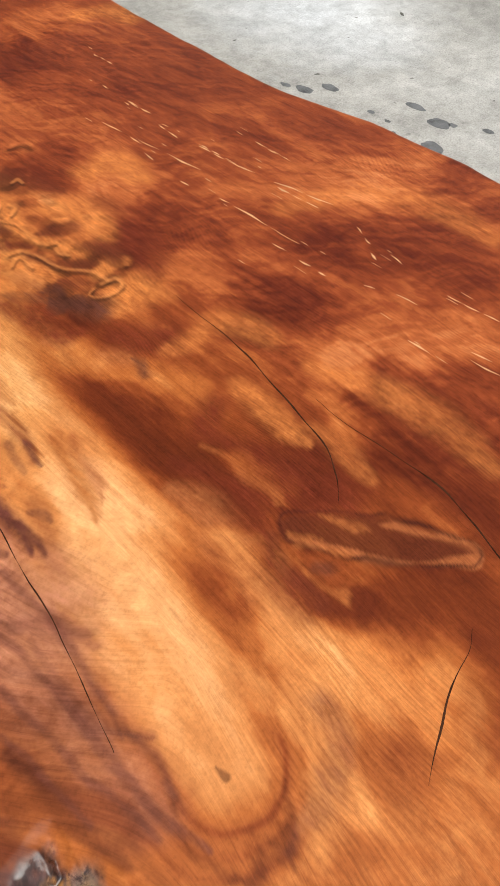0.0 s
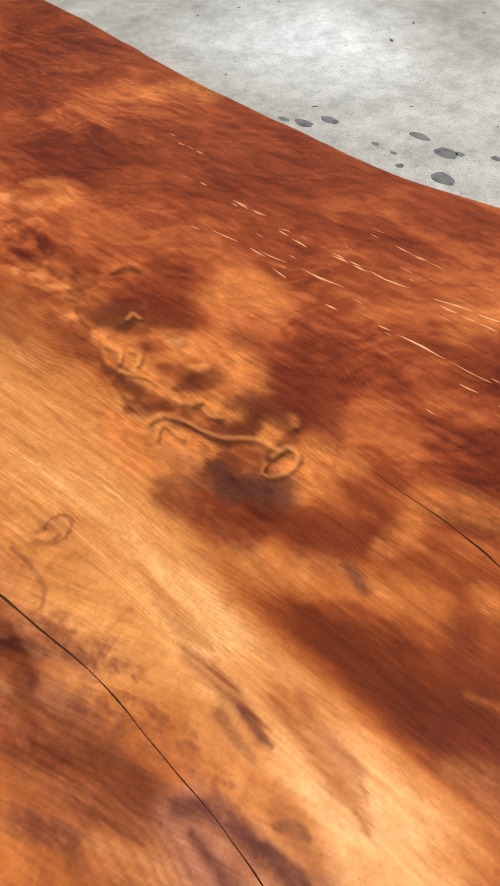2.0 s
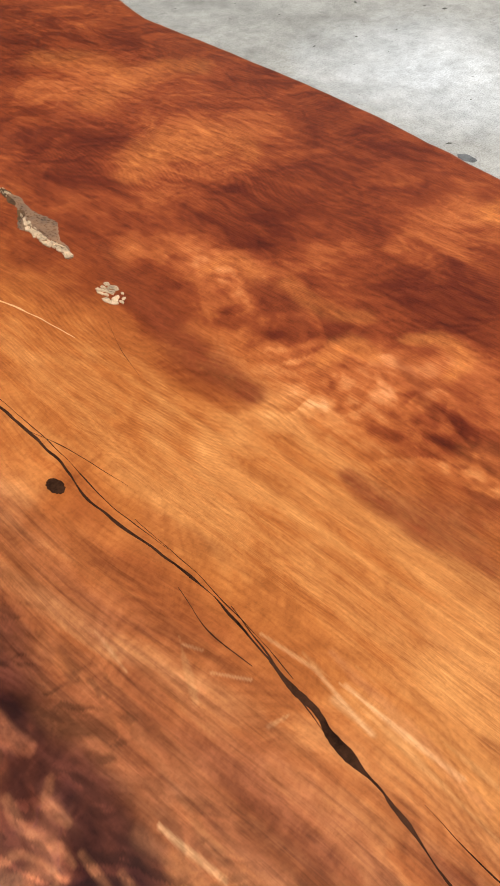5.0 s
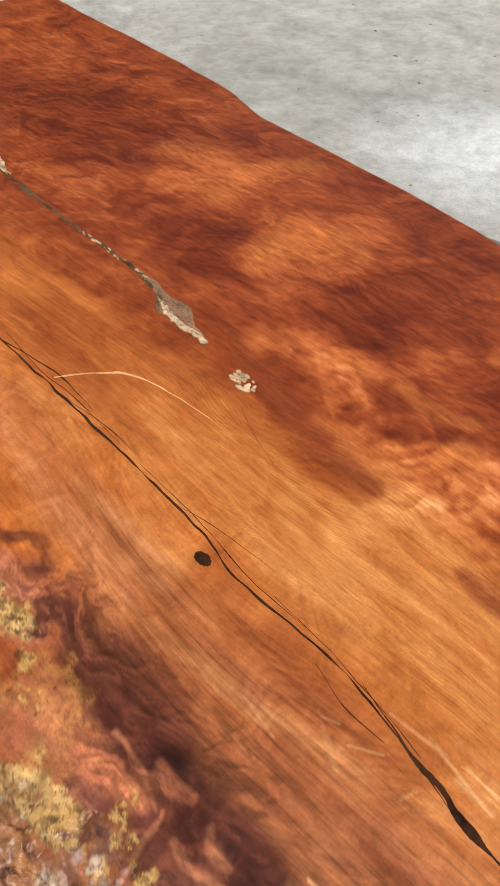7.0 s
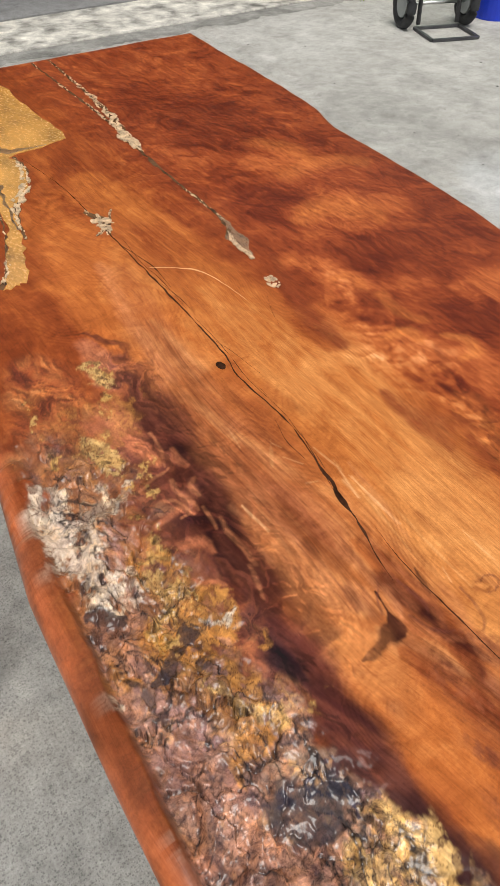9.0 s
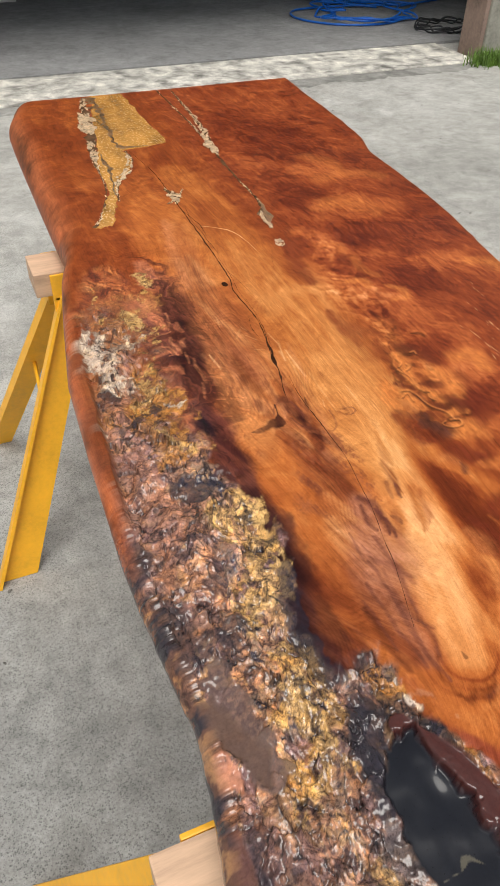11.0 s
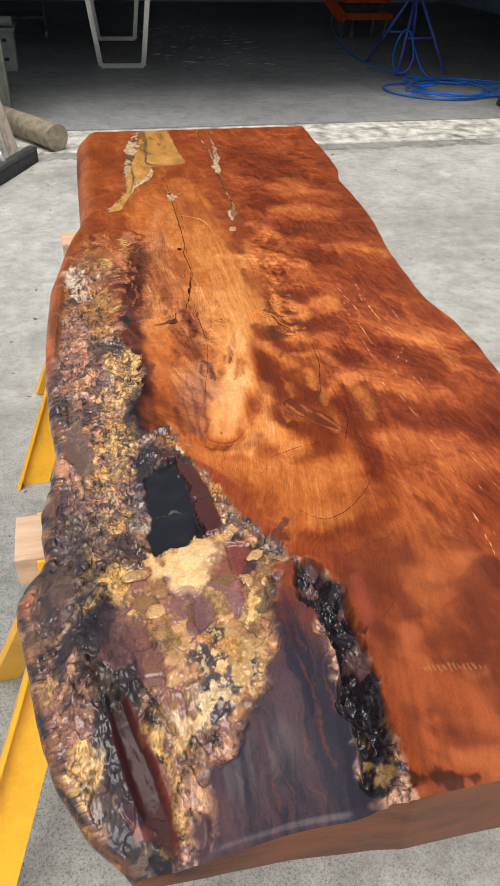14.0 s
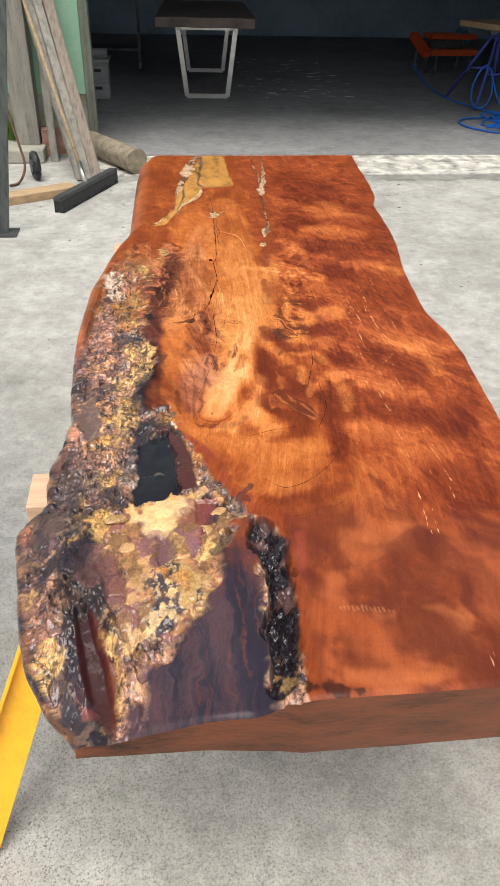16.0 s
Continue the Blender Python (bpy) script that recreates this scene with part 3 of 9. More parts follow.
drop = 0.012 * step(-0.02, -0.2, GX) * step(0.75, 0.4, GY)
fall = step(0.2, -0.03, GY) * step(0.045, -0.02, GX)
drop = drop + fall * (0.03 + 0.028 * step(0.02, -0.2, GX))
drop = drop + 0.018 * step(0.07, -0.02, GY) * step(-0.13, -0.2, GX)
gravel = fbm(GX * 62, GY * 54, 34, 5, 0.68)
relief = 0.006 - 0.006 * lump - 0.0035 * np.clip(ridge, -0.5, 1) - 0.0006 * np.clip(crumple, -0.5, 1) - 0.0012 * gravel - 0.007 * slant - 0.0004 * chipped + 0.0012 * (1 - seam)
relief = relief * (1 - 0.8 * satin) + 0.003 * satin
calm = sum(m for c, m in DABS if c is CREAM_C)
flat_relief = 0.003 + (1 - 0.8 * np.clip(calm, 0, 1)) * (-0.0018 * (plate - 0.5) + 0.0015 * (1 - seam) - 0.001 * crumple - 0.0015 * lump)
drop = drop + burl_h * 0.003 + rough_burl * (relief * (1 - shelf) + flat_relief * shelf) + patch * (0.009 + 0.0035 * fbm(GX * 17, GY * 14, 35, 2) + 0.0014 * fbm(GX * 42, GY * 30, 39, 2)) + 0.008 * pools
groove = stroke(GX, GY, [(-0.212, 0.15, 0.008), (-0.195, 0.09, 0.012), (-0.182, 0.03, 0.012), (-0.185, -0.02, 0.012)], 0.8, 0.2, 40, 36)
spine = stroke(GX, GY, [(-0.19, 0.16, 0.006), (-0.165, 0.1, 0.008), (-0.148, 0.04, 0.01), (-0.15, 0.01, 0.008)], 0.9, 0.3, 50, 37)
drop = drop + 0.011 * groove - 0.006 * spine
drop = drop + trench * step(-0.03, 0.03, GY) * (0.015 - 0.011 * fbm(GX * 34, GY * 26, 41, 4) - 0.005 * (1 - np.abs(fbm(GX * 40, GY * 30, 42, 3)))) + bark * step(-0.01, 0.06, GY) * (0.0014 * fbm(GX * 34, GY * 6, 43, 3))
lip = stroke(GX, GY, [(0.062, 0.24, 0.004), (0.06, 0.14, 0.004), (0.04, 0.04, 0.004)], 1.2, 0.2, 40, 38)
rim = step(0.05, 0.0, GX - edge_l - roll_l) * burl
drop = drop + 0.01 * rim - 0.0015 * lip + 0.0003 * fbm(GX * 7, GY * 5, 44, 3)
drop = drop + 0.0035 * np.clip(1 - (GY - front) / 0.01, 0, 1) ** 2
drop = np.where(drop > 0.055, 0.055 + 0.024 * np.tanh((drop - 0.055) / 0.024), drop)
GZ = TOP - drop


# ---- the slab: colour ----
def lay(base, colour, mask):
    return base + (np.array(colour) - base) * np.clip(mask, 0, 1)[..., None]


def wood_colour(t):
    stops = np.array([0.0, 0.2, 0.42, 0.62, 0.82, 1.0])
    cols = np.array([(0.045, 0.007, 0.0025), (0.115, 0.019, 0.005), (0.235, 0.05, 0.011), (0.4, 0.112, 0.024), (0.6, 0.225, 0.064), (0.8, 0.39, 0.15)])
    return np.stack([np.interp(t, stops, cols[:, k]) for k in range(3)], -1)


def loops(rings, width):
    """Twisted fibre loops with painted light: the lit cords and the furrows shaded on one side of them."""
    cord, furrow_shade = np.zeros(GX.shape), np.zeros(GX.shape)
    wob_x, wob_y = GX + 0.003 * fbm(GX * 60, GY * 50, 270, 3), GY + 0.003 * fbm(GX * 60, GY * 50, 271, 3)
    wide = 1 + 0.6 * fbm(GX * 70, GY * 60, 272, 3)
    for k, ring in enumerate(rings):
        pts = [(p.x, p.y, width) for p in smooth_path([(x, y, 0) for x, y in ring], 5)]
        d = polyline(wob_x, wob_y, pts) / np.clip(wide, 0.4, 2)
        cord = np.maximum(cord, np.exp(-d ** 2) * (0.7 + 0.3 * math.sin(k * 2.1)))
        e = polyline(wob_x + 1.6 * width, wob_y + 1.8 * width, pts)
        furrow_shade = np.maximum(furrow_shade, np.exp(-(e / 1.2) ** 2))
    return cord * np.clip(0.65 + 0.5 * fbm(GX * 90, GY * 80, 273, 2), 0, 1), furrow_shade * (1 - cord)


# grain runs along the slab and bends round the end of the tongue
axis = np.interp(GY, [-0.1, 0.5, 0.65, 0.9, 1.4, 2.4], [-0.03, -0.03, 0.02, 0.05, 0.06, 0.06])
grain_u = 0.5 * np.hypot(GX - axis, 0.55 * np.clip(0.6 - GY, 0, None)) + 0.75 * GX + 0.007 * fbm(GX * 6, GY * 2.5, 250, 2)
grain_v = GY + 0.0 * GX

growth_line = 0.7 * grain_u + 0.02 * fbm(GX * 9, GY * 5, 251, 3) + 0.012 * GY
wx = GX + 0.022 * fbm(GX * 7, GY * 4, 51, 3) + 0.012 * fbm(GX * 26, GY * 16, 52, 4)
wy = GY + 0.05 * fbm(GX * 5, GY * 4, 53, 3) + 0.02 * fbm(GX * 24, GY * 14, 58, 4)
clouds = fbm(wx * 12, wy * 6.5, 54, 6, 0.62)
curl = fbm(wx * 36 + 1.2 * fbm(GX * 20, GY * 12, 57, 2), wy * 15, 55, 5, 0.62)
thread = fbm(grain_u * 150, wy * 6, 56, 4, 0.6)
wisp = np.exp(-(fbm(wx * 16 + wy * 5, wy * 9, 59, 4, 0.55) / 0.16) ** 2)
mottle = fbm(wx * 24 + wy * 8 + 0.5 * clouds, wy * 20 - wx * 8, 63, 6, 0.62)
tone = 0.4 + 0.06 * np.tanh(2.1 * clouds) + 0.06 * curl + 0.04 * thread + 0.06 * (wisp - 0.25) + (0.04 + 0.08 * step(0.14, 0.24, GX)) * mottle

# clouds of the figure, their edges drawn out along the grain
plume = fbm(grain_u * 190, GY * 5, 60, 4, 0.6)
qx = GX + 0.011 * fbm(GX * 18, GY * 15, 61, 5, 0.6) + 0.0008 * plume
qy = GY + 0.004 * plume + 0.016 * fbm(GX * 16, GY * 13, 62, 5, 0.6)
shades = itertools.count(64)


def shade(level, *pts):
    """Draws the wood's tone to a level along a stroke."""
    mask = stroke(qx, qy, list(pts), 1.4, 0.35, 42, next(shades), 0.5) * 0.85
    tone[...] += (level + 0.06 * curl + 0.025 * plume + 0.05 * mottle - tone) * mask


shade(0.2, (0.089, 0.836, 0.013), (0.077, 0.774, 0.0195), (0.083, 0.733, 0.0194), (0.089, 0.695, 0.0225), (0.101, 0.656, 0.0212), (0.121, 0.629, 0.0177), (0.128, 0.609, 0.0141))
shade(0.22, (0.15, 0.667, 0.013), (0.146, 0.632, 0.0158), (0.134, 0.614, 0.0138))
shade(0.62, (0.182, 0.638, 0.0099), (0.164, 0.587, 0.0141), (0.162, 0.554, 0.0178), (0.162, 0.52, 0.0088))
shade(0.23, (0.206, 0.633, 0.0138), (0.203, 0.588, 0.0178), (0.207, 0.546, 0.0217), (0.186, 0.521, 0.0112))
shade(0.18, (0.104, 0.624, 0.0106), (0.084, 0.602, 0.0116), (0.069, 0.578, 0.0087), (0.084, 0.552, 0.0087), (0.109, 0.52, 0.0212), (0.136, 0.499, 0.0212))
shade(0.72, (0.057, 0.554, 0.0125), (0.054, 0.524, 0.026), (0.049, 0.504, 0.0162), (0.076, 0.499, 0.0168))
shade(0.7, (0.08, 0.473, 0.0108), (0.036, 0.451, 0.0252))
shade(0.74, (-0.001, 0.509, 0.013), (-0.012, 0.489, 0.02))
shade(0.36, (0.035, 0.498, 0.0122), (0.026, 0.479, 0.0087), (0.018, 0.465, 0.0084))
shade(0.5, (0.029, 0.539, 0.0054), (0.023, 0.515, 0.0077), (0.013, 0.494, 0.0043))
shade(0.18, (0.114, 0.486, 0.0122), (0.068, 0.456, 0.0075))
shade(0.6, (0.098, 0.811, 0.013), (0.11, 0.774, 0.0158), (0.122, 0.739, 0.0158), (0.135, 0.711, 0.0095))
shade(0.56, (0.111, 0.664, 0.0057), (0.111, 0.634, 0.0095))
shade(0.62, (0.221, 0.799, 0.0186), (0.221, 0.781, 0.014))
shade(0.6, (0.189, 0.652, 0.0099), (0.214, 0.662, 0.0173), (0.242, 0.663, 0.013))
shade(0.22, (0.203, 0.722, 0.0159), (0.228, 0.728, 0.0238), (0.25, 0.704, 0.021))
shade(0.27, (0.182, 0.86, 0.02), (0.214, 0.846, 0.0307), (0.254, 0.855, 0.0252))
shade(0.3, (0.352, 1.121, 0.0476), (0.38, 1.059, 0.0375), (0.354, 0.977, 0.0395))
shade(0.32, (0.456, 1.033, 0.0405), (0.441, 0.965, 0.0339))
shade(0.5, (0.336, 0.837, 0.0176), (0.379, 0.805, 0.039), (0.406, 0.753, 0.0351))
shade(0.55, (0.36, 0.755, 0.024), (0.448, 0.758, 0.0319))
shade(0.62, (0.253, 0.643, 0.0173), (0.262, 0.617, 0.0217), (0.293, 0.6, 0.0238))
shade(0.28, (0.312, 0.752, 0.03), (0.328, 0.715, 0.0401), (0.367, 0.684, 0.0401), (0.364, 0.637, 0.0315))
shade(0.34, (0.444, 0.855, 0.0342), (0.465, 0.806, 0.0274))
shade(0.5, (0.258, 1.062, 0.0225), (0.249, 0.965, 0.024), (0.261, 0.929, 0.0219))
shade(0.24, (0.206, 0.986, 0.0176), (0.212, 0.956, 0.0212))
shade(0.62, (0.213, 0.936, 0.0164), (0.202, 0.899, 0.0266), (0.264, 0.927, 0.021))
shade(0.3, (0.222, 0.99, 0.0187), (0.243, 0.983, 0.0173))
shade(0.22, (0.19, 0.858, 0.0158), (0.217, 0.847, 0.0138))
shade(0.17, (0.128, 0.848, 0.0124), (0.131, 0.819, 0.0141), (0.134, 0.806, 0.0106))
shade(0.2, (0.103, 0.861, 0.0078), (0.09, 0.83, 0.0113), (0.083, 0.786, 0.0078), (0.082, 0.748, 0.0112), (0.082, 0.716, 0.0108))
shade(0.5, (0.332, 0.871, 0.026), (0.349, 0.83, 0.0318))
shade(0.3, (0.284, 1.169, 0.0313), (0.323, 1.149, 0.0411))
shade(0.55, (0.253, 1.116, 0.0293), (0.249, 1.074, 0.0224))
shade(0.19, (0.172, 1.356, 0.0078), (0.159, 1.301, 0.0087), (0.152, 1.256, 0.0138), (0.154, 1.211, 0.0121))
shade(0.6, (0.22, 1.387, 0.0196), (0.252, 1.36, 0.027), (0.244, 1.31, 0.0212))
shade(0.62, (0.168, 1.281, 0.0103), (0.182, 1.245, 0.0164), (0.185, 1.207, 0.0212), (0.191, 1.182, 0.0152))
shade(0.62, (0.201, 1.153, 0.0194), (0.233, 1.147, 0.0218), (0.241, 1.12, 0.0158), (0.27, 1.119, 0.0152))
shade(0.28, (0.236, 1.236, 0.0234), (0.247, 1.193, 0.0173))
shade(0.24, (0.309, 1.165, 0.0217), (0.303, 1.124, 0.0217))
shade(0.22, (0.143, 1.113, 0.0078), (0.142, 1.088, 0.0107), (0.142, 1.065, 0.0159), (0.145, 1.037, 0.0165))
shade(0.54, (0.358, 1.656, 0.0361), (0.422, 1.637, 0.0451))
shade(0.54, (0.324, 1.464, 0.0347), (0.392, 1.461, 0.0405), (0.408, 1.424, 0.0244))
shade(0.27, (0.293, 1.622, 0.0385), (0.332, 1.59, 0.0468), (0.365, 1.568, 0.035))
shade(0.24, (0.278, 1.418, 0.025), (0.308, 1.366, 0.0455), (0.295, 1.306, 0.0325))
shade(0.32, (0.497, 1.499, 0.0455), (0.385, 1.326, 0.0325))
shade(0.34, (0.389, 1.293, 0.039), (0.379, 1.239, 0.0306))
shade(0.56, (0.37, 1.212, 0.02), (0.439, 1.204, 0.0276))
shade(0.25, (0.33, 1.426, 0.0165), (0.281, 1.457, 0.0215))
shade(0.54, (0.379, 1.641, 0.052), (0.308, 1.429, 0.0391), (0.4, 1.454, 0.0658), (0.468, 1.424, 0.045))
shade(0.24, (0.343, 1.996, 0.0771), (0.398, 1.956, 0.0946), (0.381, 1.791, 0.0766))
shade(0.22, (0.327, 1.547, 0.0376), (0.258, 1.52, 0.0386))
shade(0.27, (0.507, 1.674, 0.0649), (0.509, 1.57, 0.0524))
shade(0.28, (0.579, 1.496, 0.0495), (0.478, 1.321, 0.0528))
shade(0.5, (0.426, 2.186, 0.0549), (0.499, 2.058, 0.052))
shade(0.6, (-0.005, 0.478, 0.036), (0.061, 0.425, 0.0551), (0.068, 0.352, 0.0471))
shade(0.6, (0.123, 0.42, 0.0306), (0.182, 0.48, 0.0251))
shade(0.6, (0.215, 0.46, 0.0286), (0.265, 0.507, 0.0255))
shade(0.5, (0.16, 0.305, 0.0318), (0.245, 0.366, 0.0447), (0.311, 0.405, 0.0458))
shade(0.2, (0.164, 0.589, 0.0249), (0.189, 0.513, 0.0262), (0.159, 0.417, 0.016))
shade(0.26, (0.295, 0.541, 0.0397), (0.362, 0.5, 0.0507))
shade(0.28, (0.322, 0.332, 0.045), (0.348, 0.264, 0.043))
shade(0.3, (0.046, 0.315, 0.0155), (0.095, 0.31, 0.0188), (0.15, 0.332, 0.0174))
shade(0.24, (0.139, 1.107, 0.0113), (0.143, 1.07, 0.0165), (0.15, 1.037, 0.013))
shade(0.22, (0.145, 0.991, 0.0134), (0.158, 0.975, 0.012), (0.15, 0.957, 0.0085))
shade(0.16, (0.133, 0.857, 0.0045), (0.126, 0.84, 0.0084), (0.136, 0.816, 0.0104))
shade(0.62, (0.18, 0.94, 0.0085), (0.197, 0.918, 0.012), (0.198, 0.895, 0.0106))
shade(0.28, (0.182, 0.909, 0.0055), (0.153, 0.883, 0.0066), (0.157, 0.909, 0.0042))
shade(0.2, (0.153, 0.94, 0.0036), (0.154, 0.932, 0.0028))
shade(0.22, (0.173, 1, 0.0028), (0.172, 0.986, 0.0028))
shade(0.3, (0.133, 1.076, 0.0085), (0.136, 1.047, 0.012), (0.132, 1.022, 0.012))
shade(0.22, (0.142, 1.058, 0.0061), (0.143, 1.02, 0.0099), (0.149, 0.995, 0.0112))
# straight pale wood along the middle, then the pale tongue of sapwood
middle = stroke(GX, GY, [(0.1, 1.75, 0.03), (0.09, 1.5, 0.055), (0.085, 1.25, 0.068), (0.078, 1.05, 0.075), (0.055, 0.9, 0.075), (0.045, 0.82, 0.06)], 0.9, 0.3, 30, 119, 0.15)
middle = middle * (1 - 0.55 * step(1.15, 1.5, GY))
tone = tone + (0.71 + 0.08 * step(1.12, 1.0, GY) * step(0.76, 0.86, GY) + 0.05 * thread + 0.07 * clouds + 0.05 * curl - tone) * middle * 0.9
leftward = stroke(GX, GY, [(0.0, 1.8, 0.04), (-0.01, 1.55, 0.06), (-0.025, 1.25, 0.055), (-0.03, 1.05, 0.06), (-0.05, 0.85, 0.06), (-0.06, 0.7, 0.055), (-0.06, 0.6, 0.05), (-0.03, 0.5, 0.045)], 1.1, 0.3, 30, 120, 0.2)
tone = tone + (0.65 + 0.07 * step(1.05, 0.9, GY) * step(0.78, 0.86, GY) - 0.07 * step(0.84, 0.74, GY) + 0.06 * clouds + 0.06 * curl - tone) * leftward * 0.85 * step(2.0, 1.5, GY + 0.1 * fbm(GX * 30, GY * 5, 242, 3))
TONGUE = [(0.085, 0.92, 0.018), (0.062, 0.82, 0.026), (0.042, 0.75, 0.032), (0.02, 0.66, 0.036), (0.0, 0.59, 0.032), (-0.02, 0.545, 0.02)]
tongue = stroke(GX, GY, TONGUE, 1.3, 0.4, 38, 121, 0.12) * step(1.0, 0.68, GY)
tone = tone + (0.92 + 0.03 * thread + 0.1 * clouds + 0.06 * curl - tone) * tongue * 0.85
ringed = polyline(GX, GY, TONGUE) + 0.1 * fbm(GX * 30, GY * 30, 125, 3)
for r0, w0, a0 in ((1.3, 0.1, 0.3), (1.75, 0.1, 0.1), (2.15, 0.12, 0.12)):
    tone = tone - a0 * np.exp(-((ringed - r0) / w0) ** 2) * step(0.62, 0.5, GY) * (0.6 + 0.5 * clouds)
# the streaked brown side of the middle
streaks = stroke(GX, GY, [(-0.005, 1.36, 0.018), (-0.028, 1.18, 0.042), (-0.035, 1.02, 0.046), (-0.03, 0.9, 0.036), (-0.025, 0.8, 0.026), (-0.045, 0.68, 0.028), (-0.058, 0.61, 0.024), (-0.065, 0.565, 0.014)], 1.0, 0.35, 30, 123, 0.2)
lines = fbm(grain_u * 300 + GY * 16, GY * 4, 124, 3)
broad = fbm(grain_u * 90 + GY * 5, GY * 3, 126, 3)
tone = tone + streaks * (0.1 * lines + 0.1 * broad - 0.05 * step(0.7, 0.85, GY))
for k, s in enumerate([[(-0.012, 0.99, 0.006), (-0.012, 0.93, 0.01), (-0.005, 0.895, 0.009), (-0.013, 0.86, 0.009), (-0.03, 0.825, 0.006)], [(-0.075, 0.95, 0.005), (-0.06, 0.925, 0.008), (-0.045, 0.915, 0.006)],
                       [(-0.05, 0.885, 0.005), (-0.035, 0.855, 0.007), (-0.03, 0.81, 0.006)], [(-0.055, 1.2, 0.004), (-0.06, 1.12, 0.006), (-0.07, 1.05, 0.005)], [(-0.045, 1.22, 0.003), (-0.035, 1.1, 0.006), (-0.03, 1.0, 0.005)]]):
    tone = tone - 0.13 * stroke(GX, GY, s, 1.3, 1.0, 120, 280 + k, 0.2)
# rippled pale figure by the far edge, and the pale lobe right of the tongue
ripple = stroke(GX, GY, [(0.35, 0.8, 0.03), (0.4, 0.76, 0.05), (0.43, 0.7, 0.045)], 1.3, 0.5, 30, 286, 0.6)
tone = tone + ripple * (0.05 + 0.04 * np.sin(GX * 330 + GY * 240 + 3 * fbm(GX * 14, GY * 10, 287, 3)))
lobe = stroke(wx, wy, [(0.055, 0.59, 0.012), (0.045, 0.55, 0.018), (0.02, 0.515, 0.018), (0.0, 0.485, 0.014)], 1.2, 0.5, 40, 288, 0.5)
tone = tone + (0.78 + 0.08 * curl - tone) * lobe * 0.7
# burl eyes and swirls in the figured strip
EYES = [(0.237, 1.3, 0.03), (0.2, 1.18, 0.025), (0.205, 1.1, 0.022), (0.213, 1.034, 0.01), (0.172, 0.985, 0.011), (0.155, 0.943, 0.012), (0.147, 0.905, 0.012),
        (0.166, 0.885, 0.012), (0.178, 0.955, 0.01), (0.166, 0.83, 0.012), (0.134, 0.862, 0.01), (0.23, 1.24, 0.02), (0.19, 1.06, 0.014), (0.185, 1.13, 0.014)]
for k, (ex, ey, er) in enumerate(EYES):
    r = np.hypot(GX - ex, (GY - ey) * 0.8) / er + 0.6 * fbm(GX * 60, GY * 50, 130 + k, 4)
    tone = tone + 0.1 * np.cos(r * 5.0) * np.exp(-r * r * 0.7)
band = stroke(GX, GY, [(0.235, 1.34, 0.03), (0.21, 1.2, 0.045), (0.205, 1.08, 0.04), (0.18, 0.98, 0.03), (0.155, 0.9, 0.028), (0.158, 0.83, 0.018)], 1.0, 0.5, 40, 138)
sx, sy = GX + 0.02 * fbm(GX * 26, GY * 22, 139, 3), GY + 0.02 * fbm(GX * 26, GY * 22, 140, 3)
tone = tone + band * (0.03 + 0.15 * fbm(sx * 26, sy * 24, 141, 5, 0.62))
tone = tone + 0.018 * plume
far_side = step(1.1, 1.5, GY) * step(0.1, 0.2, GX)
wisps = fbm(wx * 34 + wy * 16, wy * 48, 65, 5, 0.6)
tone = tone + far_side * 0.11 * wisps
tone = 0.47 + (tone - 0.47) * (1.22 - 0.1 * middle - 0.4 * far_side) - 0.025 * far_side


def fold_shading(height, steep):
    """Slope shading painted into the colour: light and dark flanks of folded fibres, from how a field rises across the
    slab.
    """
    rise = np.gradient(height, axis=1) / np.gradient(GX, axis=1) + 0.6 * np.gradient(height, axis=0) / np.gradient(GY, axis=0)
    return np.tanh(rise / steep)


# folded fibres of the strip and far side, their sheen painted as slope shading
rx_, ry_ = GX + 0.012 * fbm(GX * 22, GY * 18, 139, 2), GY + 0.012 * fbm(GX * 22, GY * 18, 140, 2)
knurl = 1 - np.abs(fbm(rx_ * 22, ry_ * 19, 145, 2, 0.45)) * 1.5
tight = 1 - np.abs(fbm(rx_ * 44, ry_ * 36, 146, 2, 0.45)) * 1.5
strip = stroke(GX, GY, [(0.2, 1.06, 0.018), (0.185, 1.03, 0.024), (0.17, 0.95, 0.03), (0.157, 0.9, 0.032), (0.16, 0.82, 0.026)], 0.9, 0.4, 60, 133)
tone = tone + band * 0.08 * fold_shading(knurl, 26) + strip * (0.07 * fold_shading(knurl, 22) + 0.08 * fold_shading(tight, 45))
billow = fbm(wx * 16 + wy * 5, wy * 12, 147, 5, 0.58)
tone = tone + 0.05 * fold_shading(billow, 20) * step(0.12, 0.22, GX) * (1 - band)
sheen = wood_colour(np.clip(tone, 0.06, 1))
sheen = sheen * (1 + step(0.12, 0.25, GX)[..., None] * np.array([0.02, -0.05, 0.18]))
brown = sheen * np.array([0.84, 0.96, 1.35])
col = sheen + (brown - sheen) * (streaks * (0.75 - 0.13 * step(0.75, 0.95, GY)))[..., None]
col = col * (1 + (middle * (1 - streaks))[..., None] * np.array([0.0, 0.09, 0.1]))
sapling = step(0.62, 0.78, tone)[..., None]
col = col + (col * np.array([1.0, 1.03, 1.1]) - col) * sapling * tongue[..., None]
